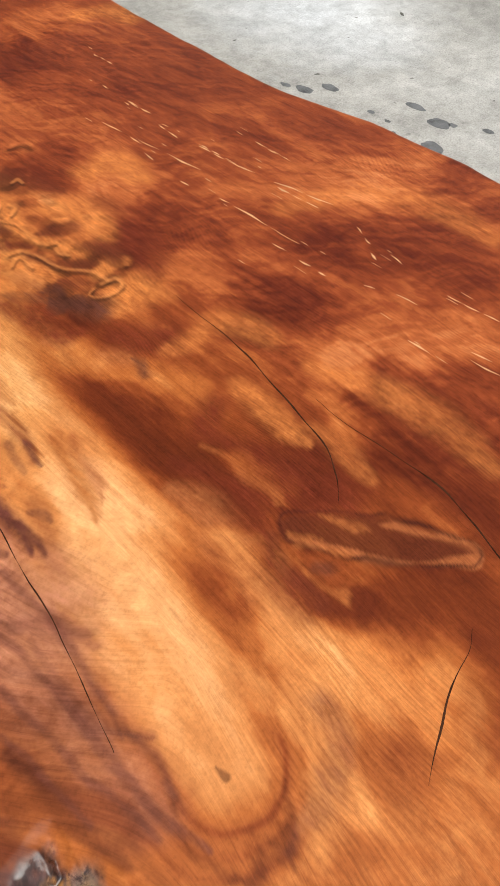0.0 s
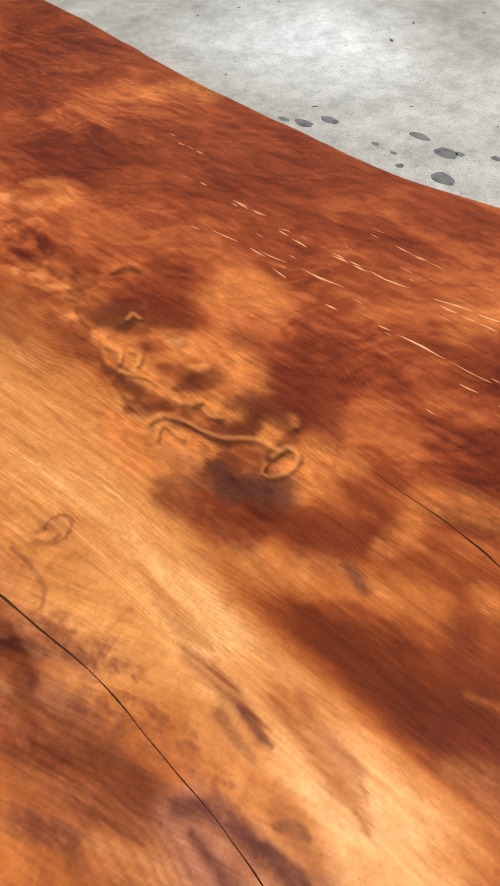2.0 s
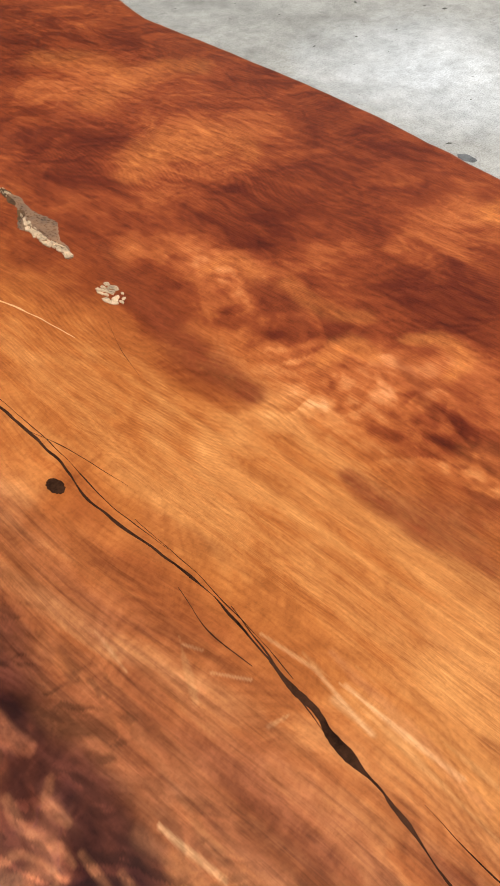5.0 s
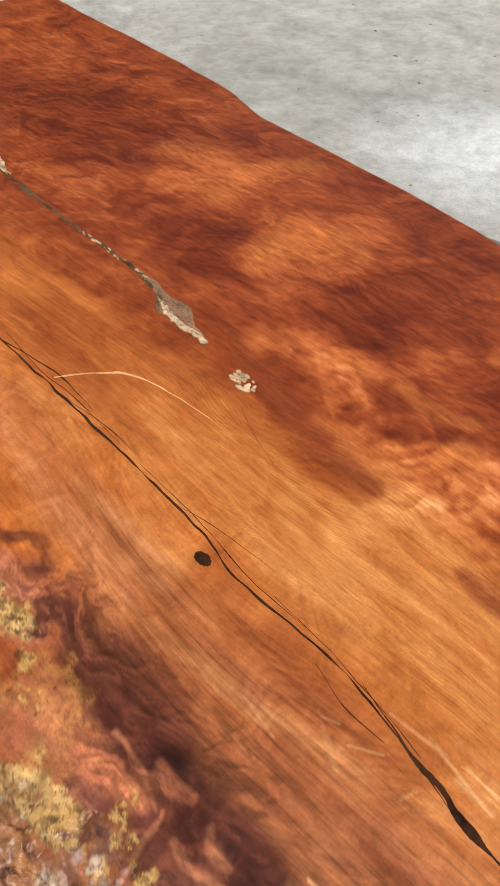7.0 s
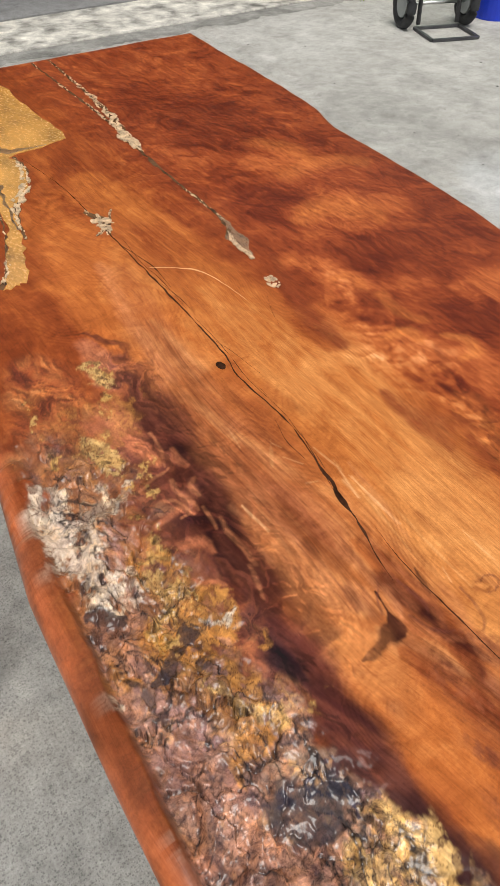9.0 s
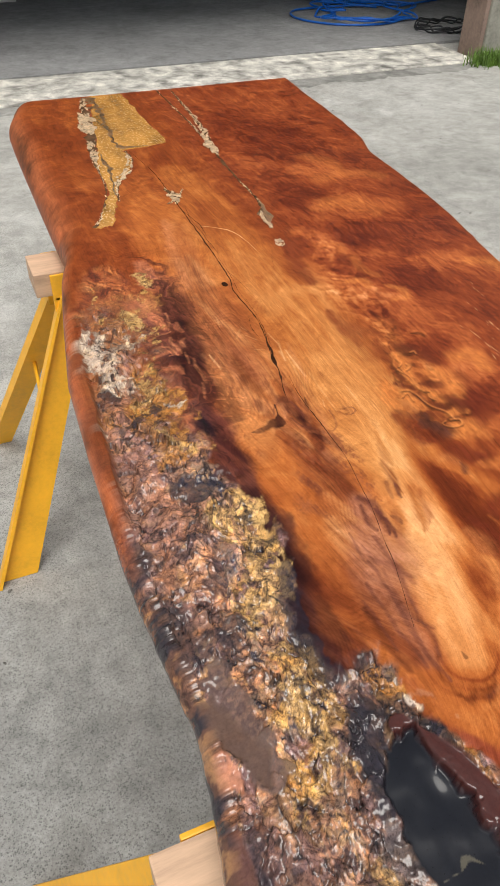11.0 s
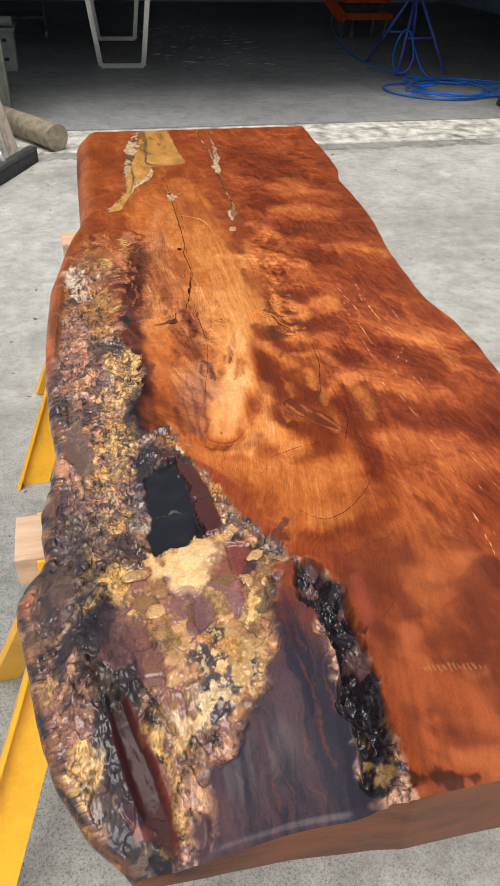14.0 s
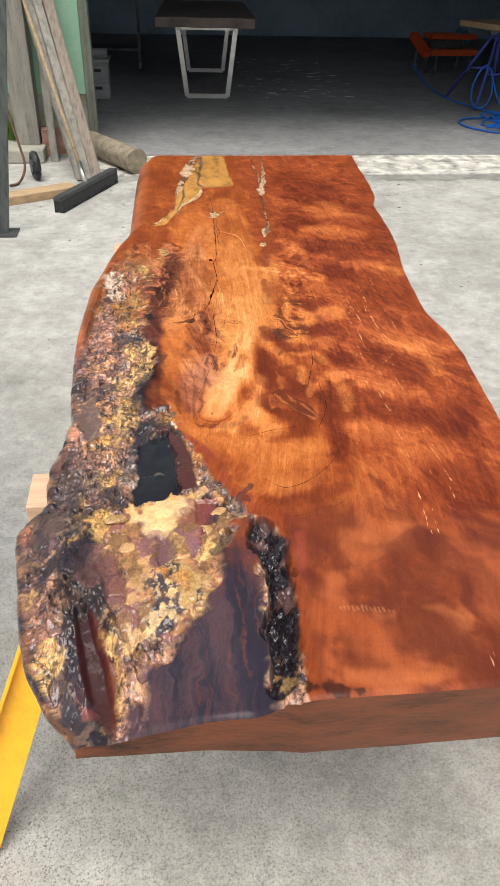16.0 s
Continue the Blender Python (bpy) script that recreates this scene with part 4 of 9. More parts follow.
for k, pale in enumerate([[(0.034, 1.075, 0.001), (0.028, 1.02, 0.0022), (0.02, 0.955, 0.001)], [(0.045, 1.05, 0.001), (0.04, 0.98, 0.0018), (0.036, 0.9, 0.0008)], [(-0.045, 1.12, 0.0008), (-0.06, 1.06, 0.002), (-0.068, 1.0, 0.001)], [(0.0, 1.13, 0.0005), (-0.02, 1.1, 0.0015)]]):
    col = lay(col, (0.74, 0.42, 0.17), stroke(GX, GY, pale, 1.0, 1.2, 90, 143 + k, 0.25) * 0.2)
dash = step(0.35, 0.7, fbm(grain_u * 170, GY * 11, 247, 3)) * np.clip(tongue + 0.5 * middle, 0, 1) * step(-0.1, 0.5, fbm(GX * 16, GY * 9, 248, 2))
col = lay(col, (0.3, 0.1, 0.032), dash * 0.45)
# dark blotch and the small curl in the pale wood
blotch = 0.7 * stroke(GX, GY, [(0.0105, 0.94, 0.001), (0.006, 0.925, 0.003), (0.004, 0.915, 0.001)], 0.8, 0.8, 90, 156) + 0.6 * stroke(GX, GY, [(-0.023, 0.549, 0.001), (-0.023, 0.543, 0.0016)], 0.8, 0.6, 90, 161) + stroke(GX, GY, [(-0.08, 0.9, 0.002), (-0.066, 0.901, 0.005), (-0.052, 0.904, 0.008), (-0.04, 0.907, 0.006), (-0.036, 0.922, 0.0016), (-0.032, 0.94, 0.001)], 0.7, 0.7, 80, 145)
col = lay(col, (0.035, 0.007, 0.004), blotch * 0.95)
# the curl's lit cord and shaded furrow go into the colour
cord, furrow_shade = loops([[(0.04, 0.902), (0.045, 0.893), (0.053, 0.895), (0.052, 0.903), (0.046, 0.906)]], 0.0018)
col = lay(col, (0.16, 0.04, 0.012), furrow_shade * 0.5)
col = lay(col, (0.62, 0.27, 0.09), cord * 0.6)
# reddish, broadly clouded near end
near_end = step(0.37, 0.17, GY + 0.07 * fbm(GX * 14, GY * 14, 144, 3)) * step(0.045, 0.07, GX)
nx, ny = GX + 0.014 * fbm(GX * 16, GY * 16, 146, 2), GY + 0.014 * fbm(GX * 16, GY * 16, 147, 2)
haze = fbm(nx * 17 + ny * 6, ny * 13, 142, 5, 0.55)
soft_c = lay(np.zeros(col.shape) + np.array((0.1, 0.02, 0.01)), (0.27, 0.062, 0.019), step(-0.4, 0.7, haze)) * (1 + 0.1 * thread[..., None])


def glint(colour, weight, *pts):
    """A pale or dark cloud in the reddish near end."""
    global soft_c
    soft_c = lay(soft_c, colour, stroke(nx, ny, list(pts), 2.0, 0.7, 30, next(shades), 0.8) * weight * (0.95 + 0.3 * curl))


glint((0.46,0.13,0.04), 0.6, (0.139, 0.211, 0.0191), (0.155, 0.199, 0.026), (0.198, 0.229, 0.0236))
glint((0.42,0.12,0.04), 0.5, (0.105, 0.162, 0.0088), (0.095, 0.129, 0.013), (0.102, 0.114, 0.0066))
glint((0.4,0.1,0.03), 0.5, (0.177, 0.304, 0.0298), (0.182, 0.259, 0.0257))
glint((0.5,0.14,0.045), 0.55, (0.102, -0.001, 0.007), (0.152, -0.006, 0.01), (0.189, -0.008, 0.0055))
glint((0.42,0.12,0.04), 0.5, (0.145, 0.088, 0.0061), (0.165, 0.086, 0.0061))
glint((0.42,0.13,0.045), 0.5, (0.218, 0.076, 0.0068), (0.235, 0.066, 0.0104), (0.252, 0.075, 0.0065))
glint((0.36,0.09,0.03), 0.45, (0.173, 0.023, 0.0091), (0.183, 0.014, 0.0071))
glint((0.36,0.09,0.03), 0.45, (0.141, 0.05, 0.0246), (0.139, 0.018, 0.0139))
glint((0.09,0.018,0.009), 0.7, (0.187, 0.165, 0.0354), (0.22, 0.172, 0.0433), (0.25, 0.149, 0.0357))
glint((0.1,0.02,0.01), 0.6, (0.065, 0.065, 0.0105), (0.054, 0.026, 0.0097), (0.053, 0.004, 0.007))
glint((0.09,0.018,0.01), 0.6, (0.096, 0.226, 0.026), (0.144, 0.269, 0.0236))
glint((0.1,0.022,0.011), 0.6, (0.188, 0.07, 0.0274), (0.214, 0.027, 0.0304), (0.235, -0.006, 0.0212))
glint((0.34,0.085,0.03), 0.5, (0.294, 0.145, 0.0332), (0.296, 0.096, 0.0243))
glint((0.26,0.05,0.03), 0.6, (0.06, 0.218, 0.0069), (0.047, 0.138, 0.0064), (0.042, 0.067, 0.0059), (0.038, 0.005, 0.0055))
col = col + (soft_c - col) * (near_end * 0.9)[..., None]
col = lay(col, (0.13, 0.026, 0.011), stroke(wx, wy, [(0.195, 0.337, 0.009)], 1.0, 0.5, 50, 128) * 0.8)
ticks = stroke(GX, GY, [(0.1, 0.1, 0.003), (0.13, 0.097, 0.004), (0.161, 0.089, 0.003)], 0.9, 0.8, 110, 129) * np.clip(0.3 + np.sin(GX * 1250 + 2 * fbm(GX * 60, GY * 60, 148, 2)), 0, 1)
col = lay(col, (0.58, 0.26, 0.11), ticks * 0.28)
glow = stroke(GX, GY, [(0.13, -0.004, 0.008), (0.17, 0.0, 0.012), (0.2, -0.004, 0.008)], 1.2, 0.5, 40, 132)
col = lay(col, (0.4, 0.11, 0.035), glow * 0.35)
charred = stroke(GX, GY, [(0.045, -0.004, 0.008), (0.07, -0.012, 0.007), (0.1, -0.016, 0.004)], 1.2, 1.3, 90, 149)
col = lay(col, (0.03, 0.009, 0.006), charred * 0.85)
# brown shadow bands along the figured strip
for k, s in enumerate([[(0.178, 1.4, 0.006), (0.172, 1.34, 0.01), (0.16, 1.27, 0.012), (0.15, 1.21, 0.008)], [(0.175, 1.12, 0.005), (0.16, 1.07, 0.01), (0.148, 1.03, 0.015), (0.145, 0.99, 0.013)], [(0.1, 0.83, 0.012), (0.085, 0.75, 0.014), (0.088, 0.66, 0.018), (0.08, 0.6, 0.014)],
                       [(0.12, 0.7, 0.012), (0.13, 0.655, 0.016), (0.12, 0.61, 0.014)], [(0.087, 0.56, 0.012), (0.095, 0.525, 0.016), (0.12, 0.5, 0.018), (0.15, 0.475, 0.014)], [(0.096, 0.476, 0.012), (0.07, 0.465, 0.01)], [(0.03, 0.502, 0.007), (0.025, 0.48, 0.009)]]):
    col = lay(col, (0.19, 0.036, 0.007), stroke(wx, GY, s, 1.5, 0.8, 40, 290 + k, 0.5) * (0.35 if k < 2 else 0.2 if k < 4 else 0.4))
# twisted loops of the figured strip, their light and side shade painted, and its pits
RINGS = [[(0.176, 1.014), (0.169, 0.999), (0.171, 0.985), (0.168, 0.976), (0.175, 0.993), (0.179, 1.009)],
         [(0.168, 0.976), (0.161, 0.964), (0.16, 0.947), (0.164, 0.929), (0.164, 0.906), (0.166, 0.894)],
         [(0.173, 0.961), (0.18, 0.957), (0.174, 0.947), (0.167, 0.951), (0.171, 0.959)],
         [(0.152, 0.951), (0.15, 0.932), (0.154, 0.928), (0.156, 0.94)],
         [(0.17, 0.896), (0.18, 0.892), (0.179, 0.883), (0.166, 0.878)],
         [(0.129, 0.902), (0.139, 0.907), (0.146, 0.902), (0.152, 0.89), (0.152, 0.872), (0.157, 0.863)]]
RINGS_NEAR = [[(0.175, 0.849), (0.185, 0.85), (0.191, 0.839)],
              [(0.155, 0.834), (0.166, 0.837), (0.174, 0.83), (0.172, 0.821), (0.162, 0.82), (0.154, 0.827)],
              [(0.14, 0.846), (0.143, 0.833), (0.151, 0.82), (0.163, 0.815)],
              [(0.229, 1.029), (0.24, 1.023), (0.244, 1.014)],
              [(0.203, 0.939), (0.208, 0.925), (0.201, 0.913), (0.189, 0.914)],
              [(0.211, 0.907), (0.222, 0.893), (0.213, 0.876), (0.201, 0.878)]]
cord, furrow_shade = loops(RINGS + RINGS_NEAR, 0.003)
col = lay(col, (0.4, 0.13, 0.033), strip * 0.2)
col = col * (1 - 0.6 * furrow_shade - 0.3 * strip * step(0.3, 0.6, fbm(sx * 40, sy * 32, 135, 2)))[..., None]
col = col * (1 + 1.1 * cord[..., None] * np.array([0.7, 0.95, 1.05]))
pits = stroke(GX, GY, [(0.138, 0.832, 0.006), (0.126, 0.836, 0.008), (0.132, 0.85, 0.004)], 0.4, 0.5, 70, 134) + stroke(GX, GY, [(0.156, 0.934, 0.004), (0.16, 0.945, 0.003)], 0.5, 0.6, 70, 135)
col = lay(col, (0.075, 0.022, 0.01), pits * 0.75)
# oval knot scar
scar = stroke(GX, GY, [(0.098, 0.6, 0.01), (0.125, 0.56, 0.015), (0.148, 0.52, 0.008)], 0.3, 0.25, 60, 136)
scar_rim = np.exp(-((polyline(GX, GY, [(0.098, 0.6, 0.01), (0.125, 0.56, 0.015), (0.148, 0.52, 0.008)]) + 0.2 * fbm(GX * 60, GY * 50, 157, 3) - 1) / 0.13) ** 2)
over, across = (GX - 0.124) * 0.54 - (GY - 0.557) * 0.84, (GX - 0.124) * 0.84 + (GY - 0.557) * 0.54
col = lay(col, (0.1, 0.02, 0.007), scar * 0.85)
col = lay(col, (0.4, 0.12, 0.036), scar * step(0.0, 0.45, fbm(over * 18, across * 75, 137, 3, 0.5)) * 0.7)
col = lay(col, (0.05, 0.01, 0.005), scar_rim * (0.75 + 0.3 * fbm(GX * 80, GY * 60, 159, 2)))
# orange-brown wood and purple-brown heartwood clouds beside the burl
far_burl = stroke(GX, GY, [(-0.15, 1.36, 0.03), (-0.165, 1.22, 0.055), (-0.18, 1.05, 0.075), (-0.19, 0.9, 0.075)], 0.9, 0.4, 30, 158, 0.6)
fx, fy = GX + 0.018 * fbm(GX * 24, GY * 18, 163, 4), GY + 0.03 * fbm(GX * 24, GY * 18, 164, 4)
flame = fbm(fx * 44, fy * 34, 165, 5, 0.62)
fc = wood_colour(np.clip(0.47 + 0.3 * flame, 0.1, 0.95)) * np.array([0.95, 1.05, 1.3])
fc = lay(fc, (0.12, 0.045, 0.032), step(1.3, 1.05, GY) * (0.55 + 0.4 * fbm(fx * 20, fy * 16, 168, 3)))
fc = lay(fc, (0.04, 0.014, 0.014), step(0.2, 0.55, fbm(fx * 38, fy * 30, 166, 5, 0.6)) * step(1.3, 1.0, GY) * 0.8)
fc = lay(fc, (0.48, 0.27, 0.085), step(0.12, 0.5, fbm(fx * 60, fy * 44, 167, 5, 0.62)) * step(1.34, 1.1, GY) * 0.25)
# painted light and dark flanks give the far burl a folded look
fc = fc * (1 + 0.4 * fold_shading(fbm(GX * 34 + 0.5 * flame, GY * 22, 169, 2, 0.5), 34))[..., None]
col = col + (fc - col) * (far_burl * 0.9)[..., None]
purple = stroke(GX, GY, [(-0.075, 1.34, 0.012), (-0.082, 1.25, 0.02), (-0.09, 1.15, 0.026), (-0.105, 1.03, 0.032), (-0.115, 0.92, 0.022), (-0.118, 0.8, 0.016), (-0.12, 0.72, 0.016), (-0.14, 0.62, 0.018), (-0.118, 0.575, 0.012)], 1.2, 0.9, 45, 150)
col = lay(col, (0.11, 0.034, 0.023), purple * (0.66 + 0.4 * fbm(fx * 34, fy * 26, 151, 4)))
inky = stroke(GX, GY, [(-0.14, 0.86, 0.006), (-0.113, 0.75, 0.014), (-0.135, 0.65, 0.018), (-0.125, 0.6, 0.016), (-0.15, 0.55, 0.012)], 0.7, 0.7, 50, 153)
col = lay(col, (0.014, 0.007, 0.011), inky * 0.5)
swirl = fbm(fx * 26 + 1.2 * fbm(fx * 20, fy * 16, 154, 3), fy * 18, 152, 4)
veil = step(1.36, 1.2, GY) * step(0.85, 1.0, GY) * step(-0.05, -0.085, GX)
col = lay(col, (0.36, 0.12, 0.04), np.exp(-(swirl / 0.3) ** 2) * veil * 0.3)
col = lay(col, (0.06, 0.014, 0.012), np.exp(-((swirl - 0.4) / 0.2) ** 2) * veil * 0.4)
# mauve pool edged with dark purple wisps
pool = stroke(GX, GY, [(-0.085, 1.37, 0.012), (-0.078, 1.31, 0.024), (-0.088, 1.24, 0.03), (-0.105, 1.18, 0.03), (-0.125, 1.12, 0.026)], 1.0, 0.5, 40, 300, 0.4)
col = lay(col, (0.36, 0.125, 0.062), pool * np.clip(0.45 + 0.35 * swirl, 0, 0.8))
col = lay(col, (0.2, 0.06, 0.045), np.exp(-((swirl - 0.2) / 0.14) ** 2) * pool * 0.7)
col = lay(col, (0.075, 0.02, 0.013), step(0.3, 0.6, fbm(fx * 34, fy * 22, 308, 5, 0.6)) * pool * 0.75)
for k, s in enumerate([[(-0.075, 1.39, 0.004), (-0.054, 1.345, 0.008), (-0.062, 1.3, 0.006), (-0.055, 1.25, 0.009), (-0.07, 1.2, 0.008), (-0.078, 1.14, 0.01)], [(-0.09, 1.29, 0.004), (-0.085, 1.25, 0.006), (-0.09, 1.21, 0.005), (-0.1, 1.17, 0.006)],
                       [(-0.065, 1.2, 0.006), (-0.075, 1.1, 0.012), (-0.09, 1.03, 0.014), (-0.105, 0.97, 0.014), (-0.115, 0.91, 0.012), (-0.122, 0.86, 0.01)]]):
    col = lay(col, (0.09, 0.021, 0.012), stroke(fx, fy, s, 1.6, 1.1, 60, 302 + k, 0.8) * (0.7 + 0.3 * curl))
# mauve-brown drifts crossed by fine grain, beside the long crack
for k, s in enumerate([[(-0.02, 0.9, 0.006), (-0.008, 0.865, 0.01), (-0.013, 0.815, 0.012), (-0.017, 0.77, 0.009), (-0.015, 0.725, 0.006)], [(-0.05, 0.86, 0.01), (-0.046, 0.8, 0.014), (-0.05, 0.75, 0.01)]]):
    drift = stroke(wx, GY, s, 1.2, 0.8, 70, 306 + k, 0.4)
    col = lay(col, (0.22, 0.062, 0.024), drift * np.clip(0.42 + 0.8 * lines + 0.5 * fbm(GX * 420, GY * 260, 309, 2), 0, 0.85))
# brown curls, purple wisps and dark heartwood seen through the clear coat
smear_x = GX + 0.0025 * fbm(GX * 60, GY * 40, 470, 4) + 0.0012 * plume
smear_y = GY + 0.004 * fbm(GX * 60, GY * 40, 471, 4) + 0.006 * plume


def smear(colour, weight, *pts):
    global col
    wide = [(x, y, 1.25 * r) for x, y, r in pts]
    mask = stroke(smear_x, smear_y, wide, 1.9, 0.45, 75, next(shades), 0.3) * weight * np.clip(0.9 + 0.45 * lines + 0.3 * plume, 0, 1.3)
    if colour[0] < 0.3:
        col = col * (1 - np.clip(mask, 0, 0.95)[..., None] * (1 - np.array(colour) / np.array([0.46, 0.195, 0.08])))
    else:
        col = lay(col, colour, mask)


smear((0.15,0.045,0.022), 0.75, (-0.027, 0.7, 0.0035), (-0.031, 0.667, 0.0043), (-0.027, 0.642, 0.0043), (-0.02, 0.628, 0.0024))
smear((0.15,0.045,0.022), 0.75, (-0.06, 0.656, 0.0031), (-0.052, 0.636, 0.0025), (-0.047, 0.61, 0.003), (-0.03, 0.59, 0.002))
smear((0.13,0.038,0.02), 0.7, (-0.079, 0.623, 0.003), (-0.08, 0.599, 0.0049), (-0.077, 0.575, 0.0025), (-0.077, 0.554, 0.0022))
smear((0.14,0.04,0.02), 0.55, (-0.048, 0.556, 0.0013), (-0.055, 0.538, 0.0017), (-0.051, 0.519, 0.0018), (-0.037, 0.508, 0.0026), (-0.021, 0.508, 0.0026), (-0.007, 0.517, 0.0022))
smear((0.14,0.04,0.02), 0.3, (-0.069, 0.56, 0.0024), (-0.07, 0.542, 0.0025), (-0.067, 0.528, 0.0018))
smear((0.13,0.035,0.03), 0.7, (-0.104, 0.602, 0.0087), (-0.105, 0.582, 0.0071))
smear((0.2,0.06,0.025), 0.65, (0.009, 0.717, 0.0049), (-0.003, 0.688, 0.0057), (-0.006, 0.707, 0.003))
smear((0.25,0.075,0.022), 0.75, (0.049, 0.751, 0.0024), (0.036, 0.716, 0.0036), (0.029, 0.69, 0.0021))
smear((0.25,0.075,0.022), 0.75, (0.044, 0.783, 0.0032), (0.034, 0.754, 0.0035), (0.034, 0.743, 0.0023))
smear((0.13,0.035,0.02), 0.65, (-0.035, 0.611, 0.0017), (-0.035, 0.581, 0.0024), (-0.044, 0.558, 0.002))
smear((0.17,0.05,0.03), 0.7, (-0.009, 0.875, 0.0046), (-0.016, 0.84, 0.007), (-0.02, 0.8, 0.0075), (-0.02, 0.766, 0.0057), (-0.018, 0.74, 0.008))
smear((0.2,0.06,0.025), 0.7, (0.041, 0.796, 0.0023), (0.036, 0.768, 0.004), (0.031, 0.745, 0.0024))
smear((0.24,0.07,0.022), 0.6, (0.062, 0.844, 0.0017), (0.05, 0.804, 0.0035), (0.049, 0.792, 0.0018))
smear((0.2,0.06,0.03), 0.65, (-0.054, 0.818, 0.0022), (-0.055, 0.791, 0.0037), (-0.055, 0.768, 0.0026))
smear((0.22,0.06,0.022), 0.65, (0.055, 0.743, 0.0022), (0.047, 0.713, 0.0037), (0.039, 0.696, 0.0014))
smear((0.12,0.035,0.022), 0.75, (-0.023, 0.948, 0.0061), (-0.021, 0.924, 0.0048), (-0.013, 0.903, 0.0056))
smear((0.2,0.06,0.025), 0.55, (-0.006, 0.986, 0.0031), (-0.002, 0.943, 0.0037), (0.005, 0.912, 0.0022))
smear((0.15,0.045,0.025), 0.7, (-0.052, 0.957, 0.0032), (-0.053, 0.934, 0.0039))
smear((0.13,0.04,0.032), 0.7, (-0.065, 1.196, 0.0084), (-0.072, 1.169, 0.009), (-0.091, 1.154, 0.0075))
smear((0.13,0.038,0.03), 0.65, (-0.086, 1.143, 0.0056), (-0.077, 1.117, 0.006), (-0.075, 1.093, 0.0104), (-0.086, 1.071, 0.0078))
smear((0.17,0.05,0.02), 0.6, (-0.047, 1.21, 0.0024), (-0.045, 1.154, 0.0031), (-0.048, 1.098, 0.0034), (-0.053, 1.058, 0.0026))
smear((0.2,0.06,0.022), 0.55, (-0.032, 1.095, 0.0043), (-0.032, 1.052, 0.0039), (-0.034, 1.015, 0.0039))
smear((0.11,0.028,0.016), 0.75, (-0.08, 1.264, 0.0103), (-0.081, 1.213, 0.0208), (-0.076, 1.176, 0.0145))
smear((0.1,0.026,0.018), 0.75, (-0.08, 1.134, 0.0138), (-0.078, 1.097, 0.0126), (-0.101, 1.088, 0.0099))
smear((0.1,0.026,0.02), 0.7, (-0.12, 1.09, 0.0099), (-0.107, 1.05, 0.0135), (-0.109, 1.006, 0.0142))
smear((0.08,0.022,0.024), 0.75, (-0.121, 0.965, 0.011), (-0.127, 0.929, 0.0156), (-0.125, 0.89, 0.0141), (-0.113, 0.854, 0.0163))
smear((0.03,0.014,0.02), 0.7, (-0.134, 0.938, 0.0066), (-0.132, 0.924, 0.0078))
smear((0.36,0.12,0.05), 0.65, (-0.102, 1.188, 0.0025), (-0.096, 1.161, 0.0032), (-0.123, 1.125, 0.0026), (-0.112, 1.103, 0.0018))
smear((0.18,0.045,0.015), 0.75, (-0.142, 1.12, 0.01), (-0.124, 1.16, 0.008))
smear((0.07,0.016,0.014), 0.8, (-0.121, 0.798, 0.0105), (-0.133, 0.741, 0.0146), (-0.136, 0.679, 0.0135), (-0.148, 0.628, 0.0147), (-0.152, 0.585, 0.0117))
smear((0.03,0.01,0.014), 0.8, (-0.156, 0.624, 0.0074), (-0.154, 0.598, 0.0085), (-0.151, 0.567, 0.0078))
smear((0.22,0.06,0.028), 0.45, (-0.107, 0.675, 0.0245), (-0.105, 0.631, 0.028), (-0.107, 0.585, 0.0201))
smear((0.09,0.022,0.015), 0.75, (-0.17, 0.846, 0.0094), (-0.156, 0.812, 0.0125), (-0.159, 0.915, 0.008))
smear((0.07,0.018,0.014), 0.7, (-0.148, 0.577, 0.0042), (-0.141, 0.563, 0.005), (-0.121, 0.569, 0.0032), (-0.109, 0.58, 0.0021))
smear((0.12,0.03,0.016), 0.7, (-0.075, 1.24, 0.0174), (-0.077, 1.154, 0.0179), (-0.109, 1.134, 0.0108))
smear((0.12,0.03,0.016), 0.75, (-0.134, 1.083, 0.0081), (-0.107, 1.044, 0.0102), (-0.13, 1, 0.011))


def glow_line(*pts):
    """A thin pale streak of lighter fibre."""
    global col
    mask = stroke(GX, GY, list(pts), 1.6, 0.4, 90, next(shades), 0.3)
    col = lay(col, (0.82, 0.47, 0.22), mask * 0.32)


smear((0.16,0.05,0.028), 0.75, (-0.014, 0.95, 0.0025), (-0.014, 0.92, 0.0055), (-0.008, 0.894, 0.005), (0.001, 0.875, 0.0022))
smear((0.15,0.045,0.026), 0.75, (-0.018, 0.892, 0.003), (-0.009, 0.873, 0.0042), (-0.004, 0.855, 0.0052), (-0.014, 0.844, 0.003))
smear((0.17,0.055,0.03), 0.6, (-0.047, 0.895, 0.0061), (-0.041, 0.872, 0.0065), (-0.031, 0.849, 0.0042))
smear((0.14,0.045,0.03), 0.6, (-0.052, 0.957, 0.0035), (-0.053, 0.934, 0.0035), (-0.048, 0.918, 0.0031))
smear((0.2,0.06,0.028), 0.55, (0.011, 0.863, 0.0022), (0.006, 0.847, 0.0034), (0.005, 0.823, 0.0026))
smear((0.2,0.065,0.03), 0.5, (-0.052, 1.113, 0.0092), (-0.045, 1.066, 0.0095), (-0.042, 1.02, 0.0108), (-0.041, 0.987, 0.01))
smear((0.15,0.045,0.03), 0.6, (-0.078, 1.107, 0.0087), (-0.088, 1.079, 0.0135), (-0.098, 1.057, 0.01))
